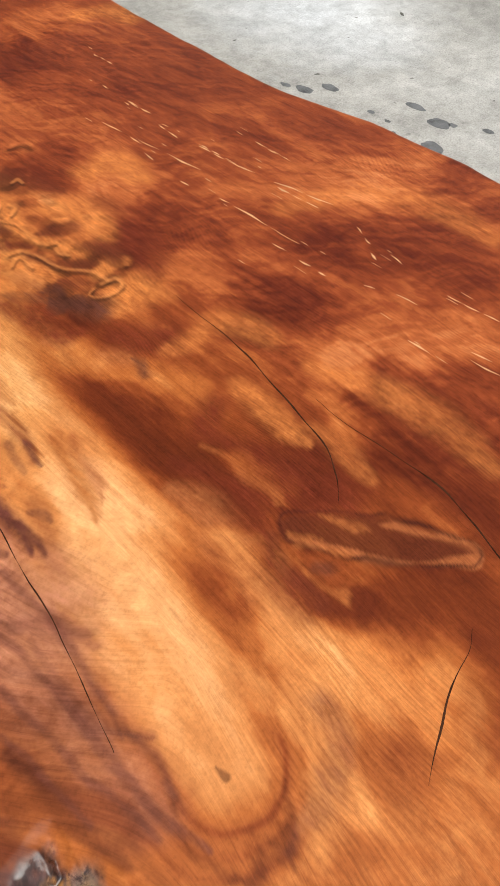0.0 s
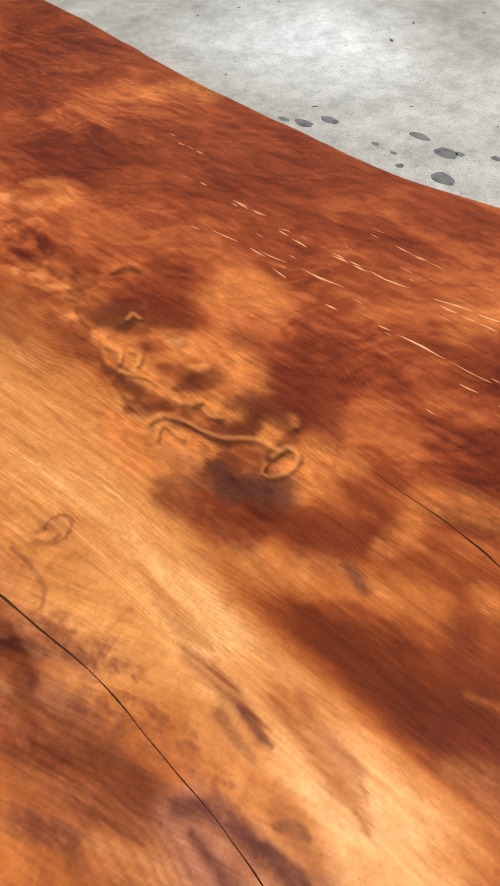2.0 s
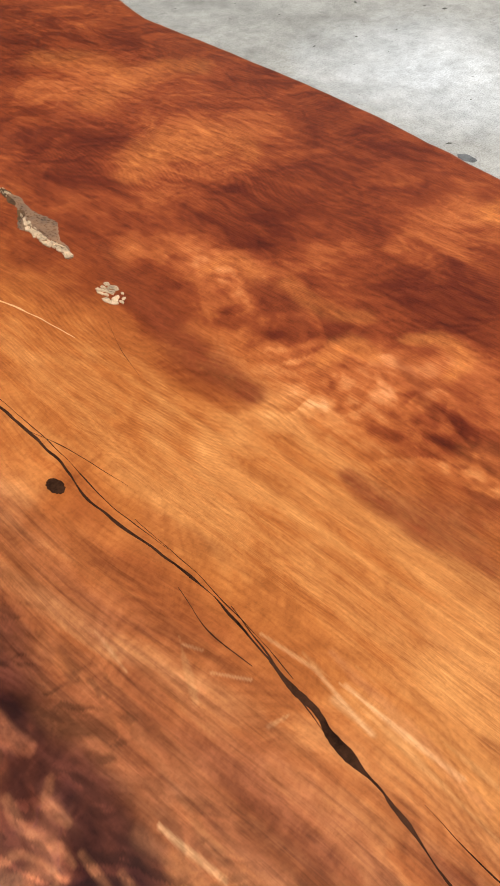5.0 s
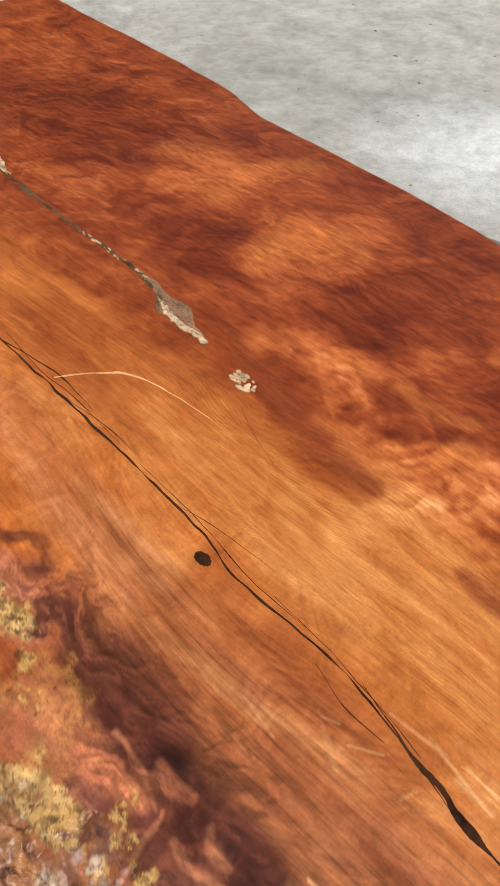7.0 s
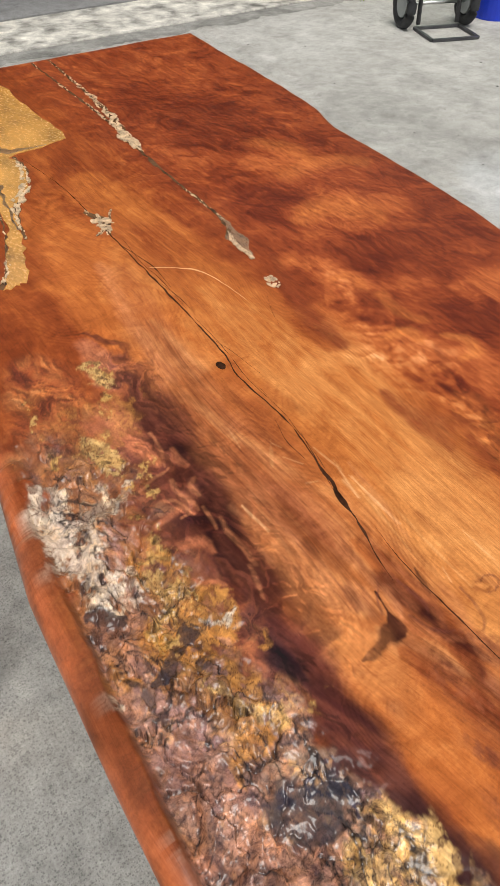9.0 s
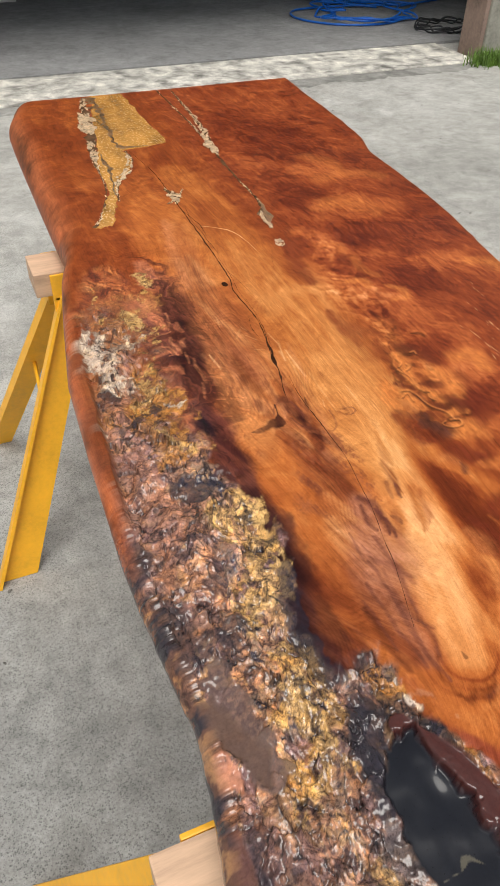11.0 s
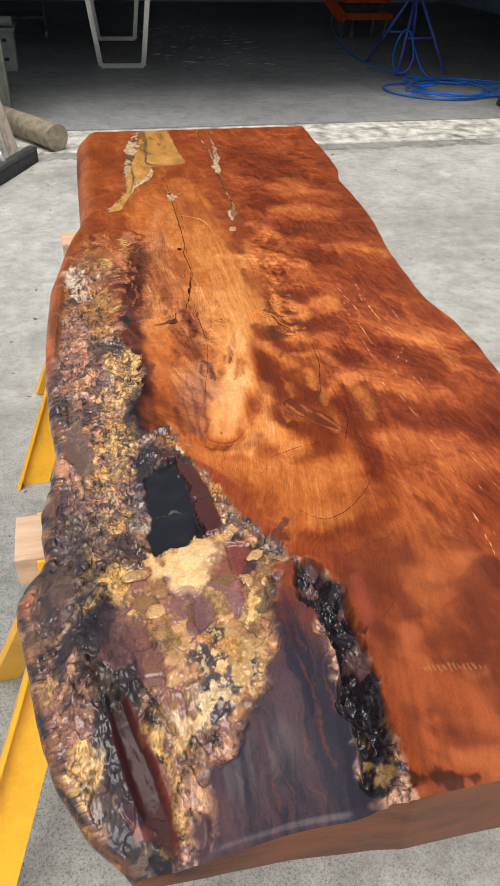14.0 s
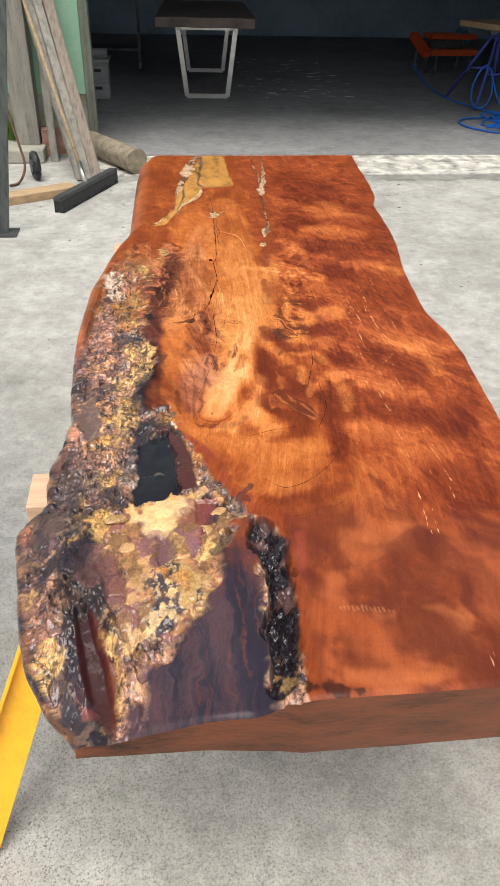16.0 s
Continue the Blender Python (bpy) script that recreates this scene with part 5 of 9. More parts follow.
smear((0.22,0.07,0.025), 0.45, (0.054, 0.978, 0.0024), (0.047, 0.946, 0.0034), (0.042, 0.921, 0.0028))
smear((0.15,0.04,0.032), 0.45, (-0.122, 0.736, 0.0143), (-0.118, 0.664, 0.0196), (-0.12, 0.603, 0.0202), (-0.127, 0.569, 0.0145))
smear((0.3,0.1,0.035), 0.5, (-0.023, 1.339, 0.0182), (-0.059, 1.084, 0.0139), (-0.078, 0.954, 0.0107))
glow_line((0.034, 1.048, 0.0011), (0.032, 1.012, 0.0018), (0.033, 0.981, 0.0009))
glow_line((0.025, 1.048, 0.0024), (0.023, 1.024, 0.0012))
glow_line((0.073, 0.945, 0.0005), (0.072, 0.925, 0.0009), (0.072, 0.908, 0.0005))
glow_line((0.03, 0.927, 0.0006), (0.026, 0.913, 0.0006))
glow_line((0.028, 1.098, 0.0007), (0.031, 1.065, 0.001), (0.022, 1.025, 0.0006))
glow_line((0.033, 1.051, 0.0004), (0.033, 1.013, 0.0009), (0.031, 0.982, 0.0006))
glow_line((-0.071, 1.075, 0.0006), (-0.07, 1.059, 0.0011), (-0.068, 1.038, 0.0005))
glow_line((-0.002, 1.125, 0.0006), (0.002, 1.115, 0.0004))
glow_line((-0.004, 1.104, 0.0006), (0.006, 1.086, 0.0006))
glow_line((-0.006, 1.065, 0.001), (0.004, 1.061, 0.0007))
glow_line((-0.026, 1.166, 0.0007), (-0.029, 1.149, 0.0009), (-0.031, 1.137, 0.0006))
glow_line((-0.07, 1.076, 0.0006), (-0.069, 1.06, 0.0009), (-0.067, 1.039, 0.0011))
WARM, HOLLOW, PIT, RUSSET, TAN = (0.58, 0.185, 0.044), (0.12, 0.024, 0.009), (0.085, 0.025, 0.014), (0.135, 0.022, 0.008), (0.46, 0.17, 0.055)
MAUVE_BROWN, UMBER, OCHRE = (0.38, 0.145, 0.078), (0.12, 0.034, 0.022), (0.42, 0.14, 0.034)
DUSK = (0.17, 0.034, 0.01)
PLUM, ROSEWOOD, BARE, COPPER = (0.1, 0.026, 0.014), (0.42, 0.135, 0.06), (0.5, 0.19, 0.08), (0.29, 0.092, 0.036)
nap = fbm(GX * 240 + 60 * grain_u, GY * 120, 475, 4, 0.65)
touch_x = GX + 0.0016 * fbm(GX * 50, GY * 42, 476, 3, 0.5) + 0.0004 * plume
touch_y = GY + 0.0016 * fbm(GX * 50, GY * 42, 477, 3, 0.5) + 0.0025 * plume


fold_xx = GX + 0.002 * fbm(GX * 55, GY * 45, 478, 2, 0.4)
fold_yy = GY + 0.002 * fbm(GX * 55, GY * 45, 479, 2, 0.4)


def eased(pts, widen):
    return [(p.x, p.y, p.z * widen) for p in smooth_path(pts, 3)]


def touch(colour, weight, *pts):
    """Lays a tone of the wood along a stroke, broken by the nap of its fibres."""
    global col
    mask = stroke(touch_x, touch_y, eased(pts, 1.3), 1.5, 0.3, 50, next(shades), 0.25) * weight
    fibre = 1 + 0.16 * nap + 0.1 * lines + 0.14 * curl
    col = col + (np.array(colour) * fibre[..., None] - col) * np.clip(mask * (1 + 0.35 * nap), 0, 1)[..., None]


def lit_fold_edge(*pts):
    """Paints into the colour the lit edge of a folded fibre and the crease that it shades."""
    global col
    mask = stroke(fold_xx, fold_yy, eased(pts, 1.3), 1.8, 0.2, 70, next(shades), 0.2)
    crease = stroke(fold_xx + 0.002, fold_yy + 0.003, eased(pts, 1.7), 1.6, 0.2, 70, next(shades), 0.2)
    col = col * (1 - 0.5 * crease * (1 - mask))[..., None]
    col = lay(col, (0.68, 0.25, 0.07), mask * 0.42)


touch(WARM, 0.7, (0.172, 0.981, 0.0065), (0.169, 0.96, 0.0078), (0.163, 0.936, 0.0063), (0.163, 0.907, 0.0053), (0.167, 0.89, 0.0045))
touch(WARM, 0.6, (0.194, 0.931, 0.0061), (0.209, 0.913, 0.0126), (0.205, 0.882, 0.0104), (0.202, 0.869, 0.0061))
touch(WARM, 0.6, (0.248, 0.947, 0.0101), (0.274, 0.938, 0.0123), (0.272, 0.913, 0.0082))
touch(WARM, 0.65, (0.174, 0.882, 0.0067), (0.175, 0.873, 0.0069))
touch(WARM, 0.6, (0.134, 0.897, 0.0061), (0.137, 0.879, 0.0061), (0.142, 0.864, 0.004))
touch(WARM, 0.6, (0.123, 0.921, 0.0078), (0.113, 0.899, 0.0063), (0.113, 0.877, 0.0035))
touch(WARM, 0.7, (0.166, 0.844, 0.0039), (0.181, 0.843, 0.0038), (0.19, 0.838, 0.0035))
touch(WARM, 0.7, (0.163, 0.817, 0.0079), (0.17, 0.809, 0.0111), (0.15, 0.805, 0.0055))
touch(WARM, 0.4, (0.187, 0.811, 0.0087), (0.185, 0.791, 0.0063))
touch(HOLLOW, 0.8, (0.138, 0.923, 0.0028), (0.147, 0.915, 0.0062), (0.154, 0.903, 0.0026))
touch(HOLLOW, 0.75, (0.146, 0.9, 0.0022), (0.149, 0.887, 0.0039), (0.151, 0.873, 0.0015))
touch(HOLLOW, 0.7, (0.168, 0.913, 0.0022), (0.182, 0.907, 0.0056), (0.193, 0.897, 0.0044))
touch(HOLLOW, 0.7, (0.182, 0.872, 0.0052), (0.191, 0.861, 0.0087), (0.186, 0.843, 0.0047))
touch(HOLLOW, 0.65, (0.156, 0.874, 0.0024), (0.163, 0.861, 0.0039), (0.172, 0.855, 0.002))
touch(HOLLOW, 0.6, (0.143, 0.856, 0.003), (0.152, 0.845, 0.0047), (0.15, 0.834, 0.003))
touch(HOLLOW, 0.6, (0.15, 0.945, 0.0022), (0.152, 0.934, 0.0028), (0.154, 0.928, 0.0017))
touch(HOLLOW, 0.5, (0.153, 0.958, 0.0021), (0.156, 0.951, 0.0026))
touch(HOLLOW, 0.55, (0.196, 0.998, 0.0059), (0.204, 0.983, 0.0067), (0.21, 0.96, 0.0053), (0.216, 0.943, 0.0029))
touch(RUSSET, 0.6, (0.214, 0.859, 0.0087), (0.21, 0.831, 0.0113), (0.197, 0.815, 0.0069))
touch(RUSSET, 0.5, (0.23, 0.912, 0.0058), (0.231, 0.875, 0.0084))
touch(PIT, 0.85, (0.13, 0.857, 0.0017), (0.137, 0.854, 0.0032), (0.137, 0.844, 0.0021))
touch(PIT, 0.85, (0.128, 0.842, 0.0035), (0.134, 0.829, 0.006), (0.144, 0.818, 0.0087), (0.142, 0.808, 0.0061))
touch(PIT, 0.5, (0.108, 0.872, 0.0024), (0.118, 0.858, 0.0043), (0.125, 0.846, 0.003))
touch(TAN, 0.5, (0.129, 0.88, 0.0061), (0.131, 0.867, 0.0053))
touch(RUSSET, 0.75, (0.101, 0.864, 0.0061), (0.107, 0.836, 0.0078), (0.106, 0.812, 0.0061), (0.117, 0.805, 0.0043))
touch(RUSSET, 0.7, (0.133, 0.785, 0.0071), (0.143, 0.768, 0.0106), (0.154, 0.76, 0.0095))
touch(TAN, 0.25, (0.112, 0.774, 0.0071), (0.121, 0.769, 0.0057), (0.128, 0.755, 0.0024))
touch(PIT, 0.6, (0.127, 0.765, 0.0011), (0.127, 0.756, 0.0028), (0.122, 0.744, 0.0028))
lit_fold_edge((0.156, 0.95, 0.001), (0.164, 0.931, 0.001), (0.161, 0.903, 0.0013), (0.171, 0.895, 0.0009))
lit_fold_edge((0.138, 0.906, 0.0009), (0.147, 0.903, 0.001), (0.151, 0.884, 0.001), (0.156, 0.863, 0.0008), (0.166, 0.849, 0.0009), (0.168, 0.835, 0.0009))
lit_fold_edge((0.164, 0.835, 0.0013), (0.173, 0.831, 0.0013), (0.172, 0.823, 0.0013), (0.162, 0.819, 0.0013), (0.153, 0.822, 0.0012), (0.149, 0.83, 0.0008), (0.157, 0.835, 0.0009))
lit_fold_edge((0.175, 0.958, 0.0011), (0.176, 0.95, 0.0015), (0.169, 0.945, 0.001))
lit_fold_edge((0.168, 0.976, 0.0012), (0.17, 0.964, 0.0013), (0.161, 0.956, 0.001))
lit_fold_edge((0.167, 0.89, 0.0009), (0.165, 0.884, 0.0014), (0.168, 0.876, 0.001))
lit_fold_edge((0.129, 0.896, 0.001), (0.141, 0.9, 0.0011), (0.14, 0.882, 0.001))
lit_fold_edge((0.196, 0.982, 0.0013), (0.202, 0.982, 0.0015), (0.202, 0.975, 0.001))
touch(MAUVE_BROWN, 0.65, (-0.015, 0.752, 0.0092), (-0.022, 0.714, 0.0108), (-0.025, 0.686, 0.0124), (-0.029, 0.666, 0.023), (-0.033, 0.649, 0.0106))
touch(MAUVE_BROWN, 0.5, (-0.041, 0.713, 0.0087), (-0.046, 0.693, 0.0071), (-0.049, 0.671, 0.0087))
touch(UMBER, 0.85, (-0.014, 0.754, 0.0043), (-0.007, 0.742, 0.0055), (-0.006, 0.725, 0.004), (-0.008, 0.704, 0.003), (-0.01, 0.697, 0.0014))
touch(UMBER, 0.7, (-0.003, 0.717, 0.002), (-0.004, 0.702, 0.0022), (-0.006, 0.69, 0.0015))
touch(UMBER, 0.8, (-0.019, 0.743, 0.0018), (-0.021, 0.733, 0.0016), (-0.022, 0.718, 0.0025), (-0.02, 0.706, 0.0015))
touch(UMBER, 0.6, (0.005, 0.719, 0.0013), (0.01, 0.711, 0.0024), (0.01, 0.704, 0.0011))
touch(UMBER, 0.65, (-0.045, 0.691, 0.0009), (-0.043, 0.68, 0.0017), (-0.042, 0.672, 0.0024), (-0.041, 0.663, 0.0016))
touch(UMBER, 0.7, (-0.05, 0.71, 0.001), (-0.051, 0.695, 0.0013), (-0.051, 0.681, 0.0015), (-0.051, 0.671, 0.0009))
touch(UMBER, 0.6, (-0.038, 0.667, 0.0035), (-0.027, 0.653, 0.0039), (-0.019, 0.639, 0.0022))
touch(UMBER, 0.65, (0.034, 0.757, 0.0018), (0.031, 0.746, 0.0013), (0.03, 0.739, 0.0009))
touch(UMBER, 0.5, (0.026, 0.767, 0.0018), (0.023, 0.755, 0.0018), (0.021, 0.741, 0.0012))
touch(OCHRE, 0.6, (0.045, 0.743, 0.0013), (0.041, 0.726, 0.0024), (0.035, 0.707, 0.0024), (0.027, 0.687, 0.0009))
touch(OCHRE, 0.5, (0.048, 0.731, 0.0015), (0.04, 0.71, 0.0018), (0.036, 0.692, 0.0009))
touch(TAN, 0.3, (0.069, 0.669, 0.005), (0.072, 0.645, 0.0095), (0.066, 0.625, 0.0095), (0.06, 0.606, 0.0056), (0.053, 0.59, 0.0043), (0.053, 0.564, 0.0056))
touch(RUSSET, 0.7, (0.085, 0.681, 0.0043), (0.093, 0.653, 0.0056), (0.093, 0.628, 0.0095), (0.078, 0.606, 0.0073), (0.07, 0.59, 0.0084), (0.067, 0.566, 0.0074))
touch(RUSSET, 0.7, (0.131, 0.695, 0.008), (0.115, 0.683, 0.0061), (0.123, 0.654, 0.0073), (0.124, 0.629, 0.0141), (0.122, 0.609, 0.0104), (0.133, 0.591, 0.0122))
touch(WARM, 0.2, (0.104, 0.679, 0.0018), (0.108, 0.66, 0.0019), (0.105, 0.642, 0.003), (0.109, 0.625, 0.0028), (0.104, 0.616, 0.0013))
touch(WARM, 0.55, (0.155, 0.694, 0.0057), (0.151, 0.666, 0.0078), (0.148, 0.643, 0.0056), (0.147, 0.629, 0.0017))
touch(WARM, 0.33, (0.16, 0.641, 0.0035), (0.163, 0.619, 0.0067), (0.156, 0.599, 0.0043), (0.154, 0.588, 0.0034))
touch(HOLLOW, 0.6, (0.086, 0.608, 0.0022), (0.076, 0.597, 0.0026), (0.074, 0.581, 0.0035), (0.071, 0.564, 0.004))
touch(WARM, 0.3, (0.092, 0.6, 0.0015), (0.095, 0.593, 0.0019), (0.101, 0.588, 0.0014))
touch(WARM, 0.28, (0.115, 0.593, 0.0011), (0.119, 0.581, 0.0024), (0.123, 0.572, 0.0019))
touch(WARM, 0.19, (0.088, 0.595, 0.0013), (0.097, 0.583, 0.0017), (0.106, 0.568, 0.0017))
touch(WARM, 0.25, (0.083, 0.589, 0.0008), (0.081, 0.577, 0.0011), (0.081, 0.563, 0.0012), (0.084, 0.555, 0.0026))
touch(PIT, 0.5, (0.086, 0.577, 0.0026), (0.091, 0.569, 0.003))
touch(PLUM, 0.64, (-0.079, 1.267, 0.0054), (-0.088, 1.24, 0.009), (-0.093, 1.212, 0.0108), (-0.091, 1.186, 0.0063))
touch(PLUM, 0.51, (-0.054, 1.233, 0.0103), (-0.059, 1.203, 0.0103), (-0.066, 1.183, 0.0081))
touch(PLUM, 0.55, (-0.114, 1.194, 0.0045), (-0.103, 1.182, 0.0054))
touch(PLUM, 0.75, (-0.135, 1.167, 0.0075), (-0.113, 1.151, 0.0031), (-0.118, 1.132, 0.0108), (-0.121, 1.114, 0.0085), (-0.138, 1.115, 0.0078))
touch(PLUM, 0.59, (-0.089, 1.139, 0.0071), (-0.077, 1.118, 0.0079), (-0.083, 1.092, 0.0071), (-0.097, 1.08, 0.0055))
touch(PLUM, 0.7, (-0.152, 1.099, 0.0049), (-0.141, 1.085, 0.008), (-0.13, 1.076, 0.0071), (-0.15, 1.072, 0.0055))
touch(PLUM, 0.59, (-0.105, 1.059, 0.0042), (-0.107, 1.034, 0.0043), (-0.109, 1.012, 0.0067), (-0.11, 0.99, 0.006))
touch(PLUM, 0.5, (-0.146, 1.048, 0.0031), (-0.138, 1.033, 0.0043), (-0.134, 1.011, 0.004))
touch(ROSEWOOD, 0.75, (-0.118, 1.259, 0.0081), (-0.112, 1.235, 0.0087), (-0.115, 1.207, 0.0079), (-0.112, 1.181, 0.0055), (-0.108, 1.166, 0.004))
touch(ROSEWOOD, 0.55, (-0.136, 1.243, 0.008), (-0.135, 1.212, 0.0063))
touch(ROSEWOOD, 0.6, (-0.144, 1.099, 0.0018), (-0.129, 1.102, 0.0028), (-0.119, 1.104, 0.0028), (-0.11, 1.093, 0.0021))
touch(ROSEWOOD, 0.55, (-0.087, 1.171, 0.0023), (-0.088, 1.155, 0.0028), (-0.085, 1.144, 0.002))
touch(ROSEWOOD, 0.5, (-0.136, 1.068, 0.0032), (-0.121, 1.06, 0.0042), (-0.119, 1.045, 0.0025))
touch(ROSEWOOD, 0.5, (-0.147, 1.037, 0.0018), (-0.135, 1.026, 0.0017), (-0.128, 1.013, 0.0011))
touch(BARE, 0.33, (-0.14, 1.141, 0.0012), (-0.127, 1.145, 0.0014), (-0.114, 1.15, 0.0013), (-0.101, 1.152, 0.0012))
touch(BARE, 0.33, (-0.138, 1.117, 0.0011), (-0.129, 1.119, 0.0017), (-0.116, 1.114, 0.0012), (-0.111, 1.096, 0.0009), (-0.122, 1.094, 0.0009))
touch(BARE, 0.3, (-0.107, 1.138, 0.0017), (-0.109, 1.122, 0.002), (-0.104, 1.103, 0.0016), (-0.104, 1.095, 0.0011))
touch(BARE, 0.3, (-0.088, 1.127, 0.0016), (-0.096, 1.121, 0.0016), (-0.096, 1.108, 0.0011))
touch(BARE, 0.28, (-0.099, 1.095, 0.0011), (-0.1, 1.082, 0.0014), (-0.104, 1.067, 0.0011))
touch(BARE, 0.28, (-0.095, 1.202, 0.0015), (-0.095, 1.19, 0.0012), (-0.099, 1.17, 0.0012), (-0.103, 1.156, 0.0009))
touch(BARE, 0.25, (-0.093, 1.076, 0.0014), (-0.097, 1.059, 0.0021), (-0.095, 1.037, 0.0018), (-0.096, 1.017, 0.0018))
touch(BARE, 0.22, (-0.079, 1.079, 0.0024), (-0.074, 1.051, 0.0028), (-0.072, 1.022, 0.0028), (-0.072, 1, 0.0021))
touch(BARE, 0.22, (-0.101, 1.018, 0.0011), (-0.106, 1.002, 0.0014), (-0.11, 0.986, 0.0009))
touch(COPPER, 0.39, (-0.036, 1.077, 0.0071), (-0.024, 1.051, 0.0092), (-0.02, 1.019, 0.0103), (-0.025, 0.99, 0.0064))
touch(COPPER, 0.29, (-0.052, 1.06, 0.0032), (-0.052, 1.022, 0.0031), (-0.053, 0.992, 0.0025), (-0.054, 0.964, 0.002), (-0.057, 0.936, 0.0017))
touch(COPPER, 0.33, (0.002, 0.995, 0.002), (-0.006, 0.969, 0.0023), (-0.014, 0.942, 0.0032), (-0.016, 0.912, 0.0024))
touch(BARE, 0.28, (-0.046, 0.958, 0.0032), (-0.043, 0.947, 0.0035), (-0.047, 0.936, 0.0037))
touch(BARE, 0.28, (-0.06, 0.986, 0.0035), (-0.063, 0.961, 0.0049), (-0.064, 0.943, 0.0042))
touch(BARE, 0.22, (-0.056, 1.049, 0.0018), (-0.055, 1.02, 0.0025), (-0.061, 0.995, 0.0028))
touch(UMBER, 0.6, (-0.026, 0.947, 0.0007), (-0.035, 0.936, 0.0009), (-0.043, 0.921, 0.0008))
touch(UMBER, 0.5, (-0.052, 0.975, 0.0011), (-0.053, 0.956, 0.0009), (-0.056, 0.933, 0.0014))
touch(COPPER, 0.39, (-0.003, 0.953, 0.0025), (0.001, 0.926, 0.003), (-0.003, 0.902, 0.0043), (-0.009, 0.889, 0.0019))
touch(COPPER, 0.36, (-0.026, 0.984, 0.0037), (-0.027, 0.967, 0.0025), (-0.03, 0.944, 0.0017))
touch(COPPER, 0.39, (-0.029, 0.923, 0.0026), (-0.028, 0.903, 0.0049), (-0.02, 0.884, 0.0035), (-0.007, 0.871, 0.0017))
touch(COPPER, 0.33, (-0.043, 0.945, 0.0014), (-0.045, 0.928, 0.0014), (-0.047, 0.919, 0.0009))
touch(COPPER, 0.33, (-0.037, 0.881, 0.0021), (-0.035, 0.861, 0.0028), (-0.03, 0.844, 0.0021))
touch(UMBER, 0.6, (-0.01, 0.94, 0.0011), (-0.008, 0.926, 0.0015), (-0.008, 0.912, 0.0018), (-0.011, 0.903, 0.0007))
touch(UMBER, 0.5, (-0.024, 0.909, 0.001), (-0.021, 0.896, 0.0018), (-0.012, 0.884, 0.0015), (-0.005, 0.88, 0.0006))
touch(UMBER, 0.45, (0.029, 0.903, 0.0009), (0.027, 0.889, 0.0009), (0.021, 0.874, 0.0009), (0.013, 0.868, 0.0006))
touch(BARE, 0.25, (-0.023, 0.94, 0.0028), (-0.027, 0.925, 0.0024), (-0.03, 0.912, 0.0015))
touch(BARE, 0.25, (0.016, 0.915, 0.0022), (0.012, 0.894, 0.0039), (0.001, 0.868, 0.0026), (-0.002, 0.853, 0.0022))
touch(BARE, 0.22, (0.006, 0.866, 0.0039), (0.007, 0.842, 0.005), (0.003, 0.821, 0.0028))
touch(TAN, 0.5, (0.049, 0.9, 0.0028), (0.055, 0.897, 0.0024), (0.055, 0.89, 0.0021))
touch(UMBER, 0.5, (0.046, 0.899, 0.0006), (0.052, 0.9, 0.0005), (0.059, 0.896, 0.0006), (0.059, 0.889, 0.0006), (0.052, 0.887, 0.0006), (0.045, 0.889, 0.0006))
touch(DUSK, 0.6, (0.176, 1.343, 0.0041), (0.169, 1.31, 0.007), (0.16, 1.272, 0.0085), (0.156, 1.24, 0.0075), (0.154, 1.207, 0.0043))
touch(DUSK, 0.55, (0.138, 1.118, 0.0032), (0.136, 1.086, 0.0064), (0.135, 1.061, 0.006), (0.141, 1.034, 0.0061), (0.137, 1.024, 0.0037))
touch(DUSK, 0.6, (0.167, 1.027, 0.004), (0.16, 1.005, 0.0087), (0.155, 0.981, 0.0073))
touch(COPPER, 0.33, (-0.017, 1.171, 0.0092), (-0.02, 1.128, 0.0138), (-0.025, 1.079, 0.0153), (-0.028, 1.036, 0.008), (-0.031, 1.01, 0.0084))
touch(COPPER, 0.26, (-0.048, 1.135, 0.0092), (-0.054, 1.098, 0.0087), (-0.06, 1.058, 0.0087), (-0.064, 1.027, 0.0087))
touch(BARE, 0.3, (0.043, 1.063, 0.0013), (0.037, 1.023, 0.0028), (0.032, 0.993, 0.0023), (0.028, 0.965, 0.0015))
touch(WARM, 0.28, (0.369, 1.605, 0.0126), (0.455, 1.603, 0.0162), (0.497, 1.574, 0.0136))
touch(WARM, 0.28, (0.317, 1.489, 0.0105), (0.373, 1.486, 0.015), (0.404, 1.439, 0.0129), (0.394, 1.409, 0.0081))
touch(WARM, 0.28, (0.24, 1.32, 0.006), (0.262, 1.316, 0.0064), (0.254, 1.291, 0.006))
touch(WARM, 0.5, (0.208, 1.192, 0.0058), (0.235, 1.187, 0.0074), (0.235, 1.167, 0.0052))
touch(WARM, 0.5, (0.268, 1.155, 0.0043), (0.281, 1.139, 0.0065), (0.275, 1.117, 0.0064), (0.253, 1.117, 0.0035))
touch(WARM, 0.45, (0.44, 1.184, 0.0089), (0.474, 1.169, 0.0117), (0.476, 1.138, 0.0104))
touch(DUSK, 0.5, (0.246, 1.278, 0.0067), (0.244, 1.247, 0.0075), (0.229, 1.224, 0.0047))
touch(DUSK, 0.5, (0.243, 1.148, 0.0035), (0.232, 1.126, 0.0043), (0.219, 1.108, 0.0035))
touch(DUSK, 0.65, (0.205, 1.411, 0.0047), (0.183, 1.353, 0.0074), (0.17, 1.297, 0.0096), (0.162, 1.242, 0.0091), (0.157, 1.208, 0.0055))
touch(DUSK, 0.55, (0.141, 1.12, 0.0052), (0.143, 1.081, 0.0103), (0.162, 1.05, 0.0087), (0.177, 1.037, 0.0075))
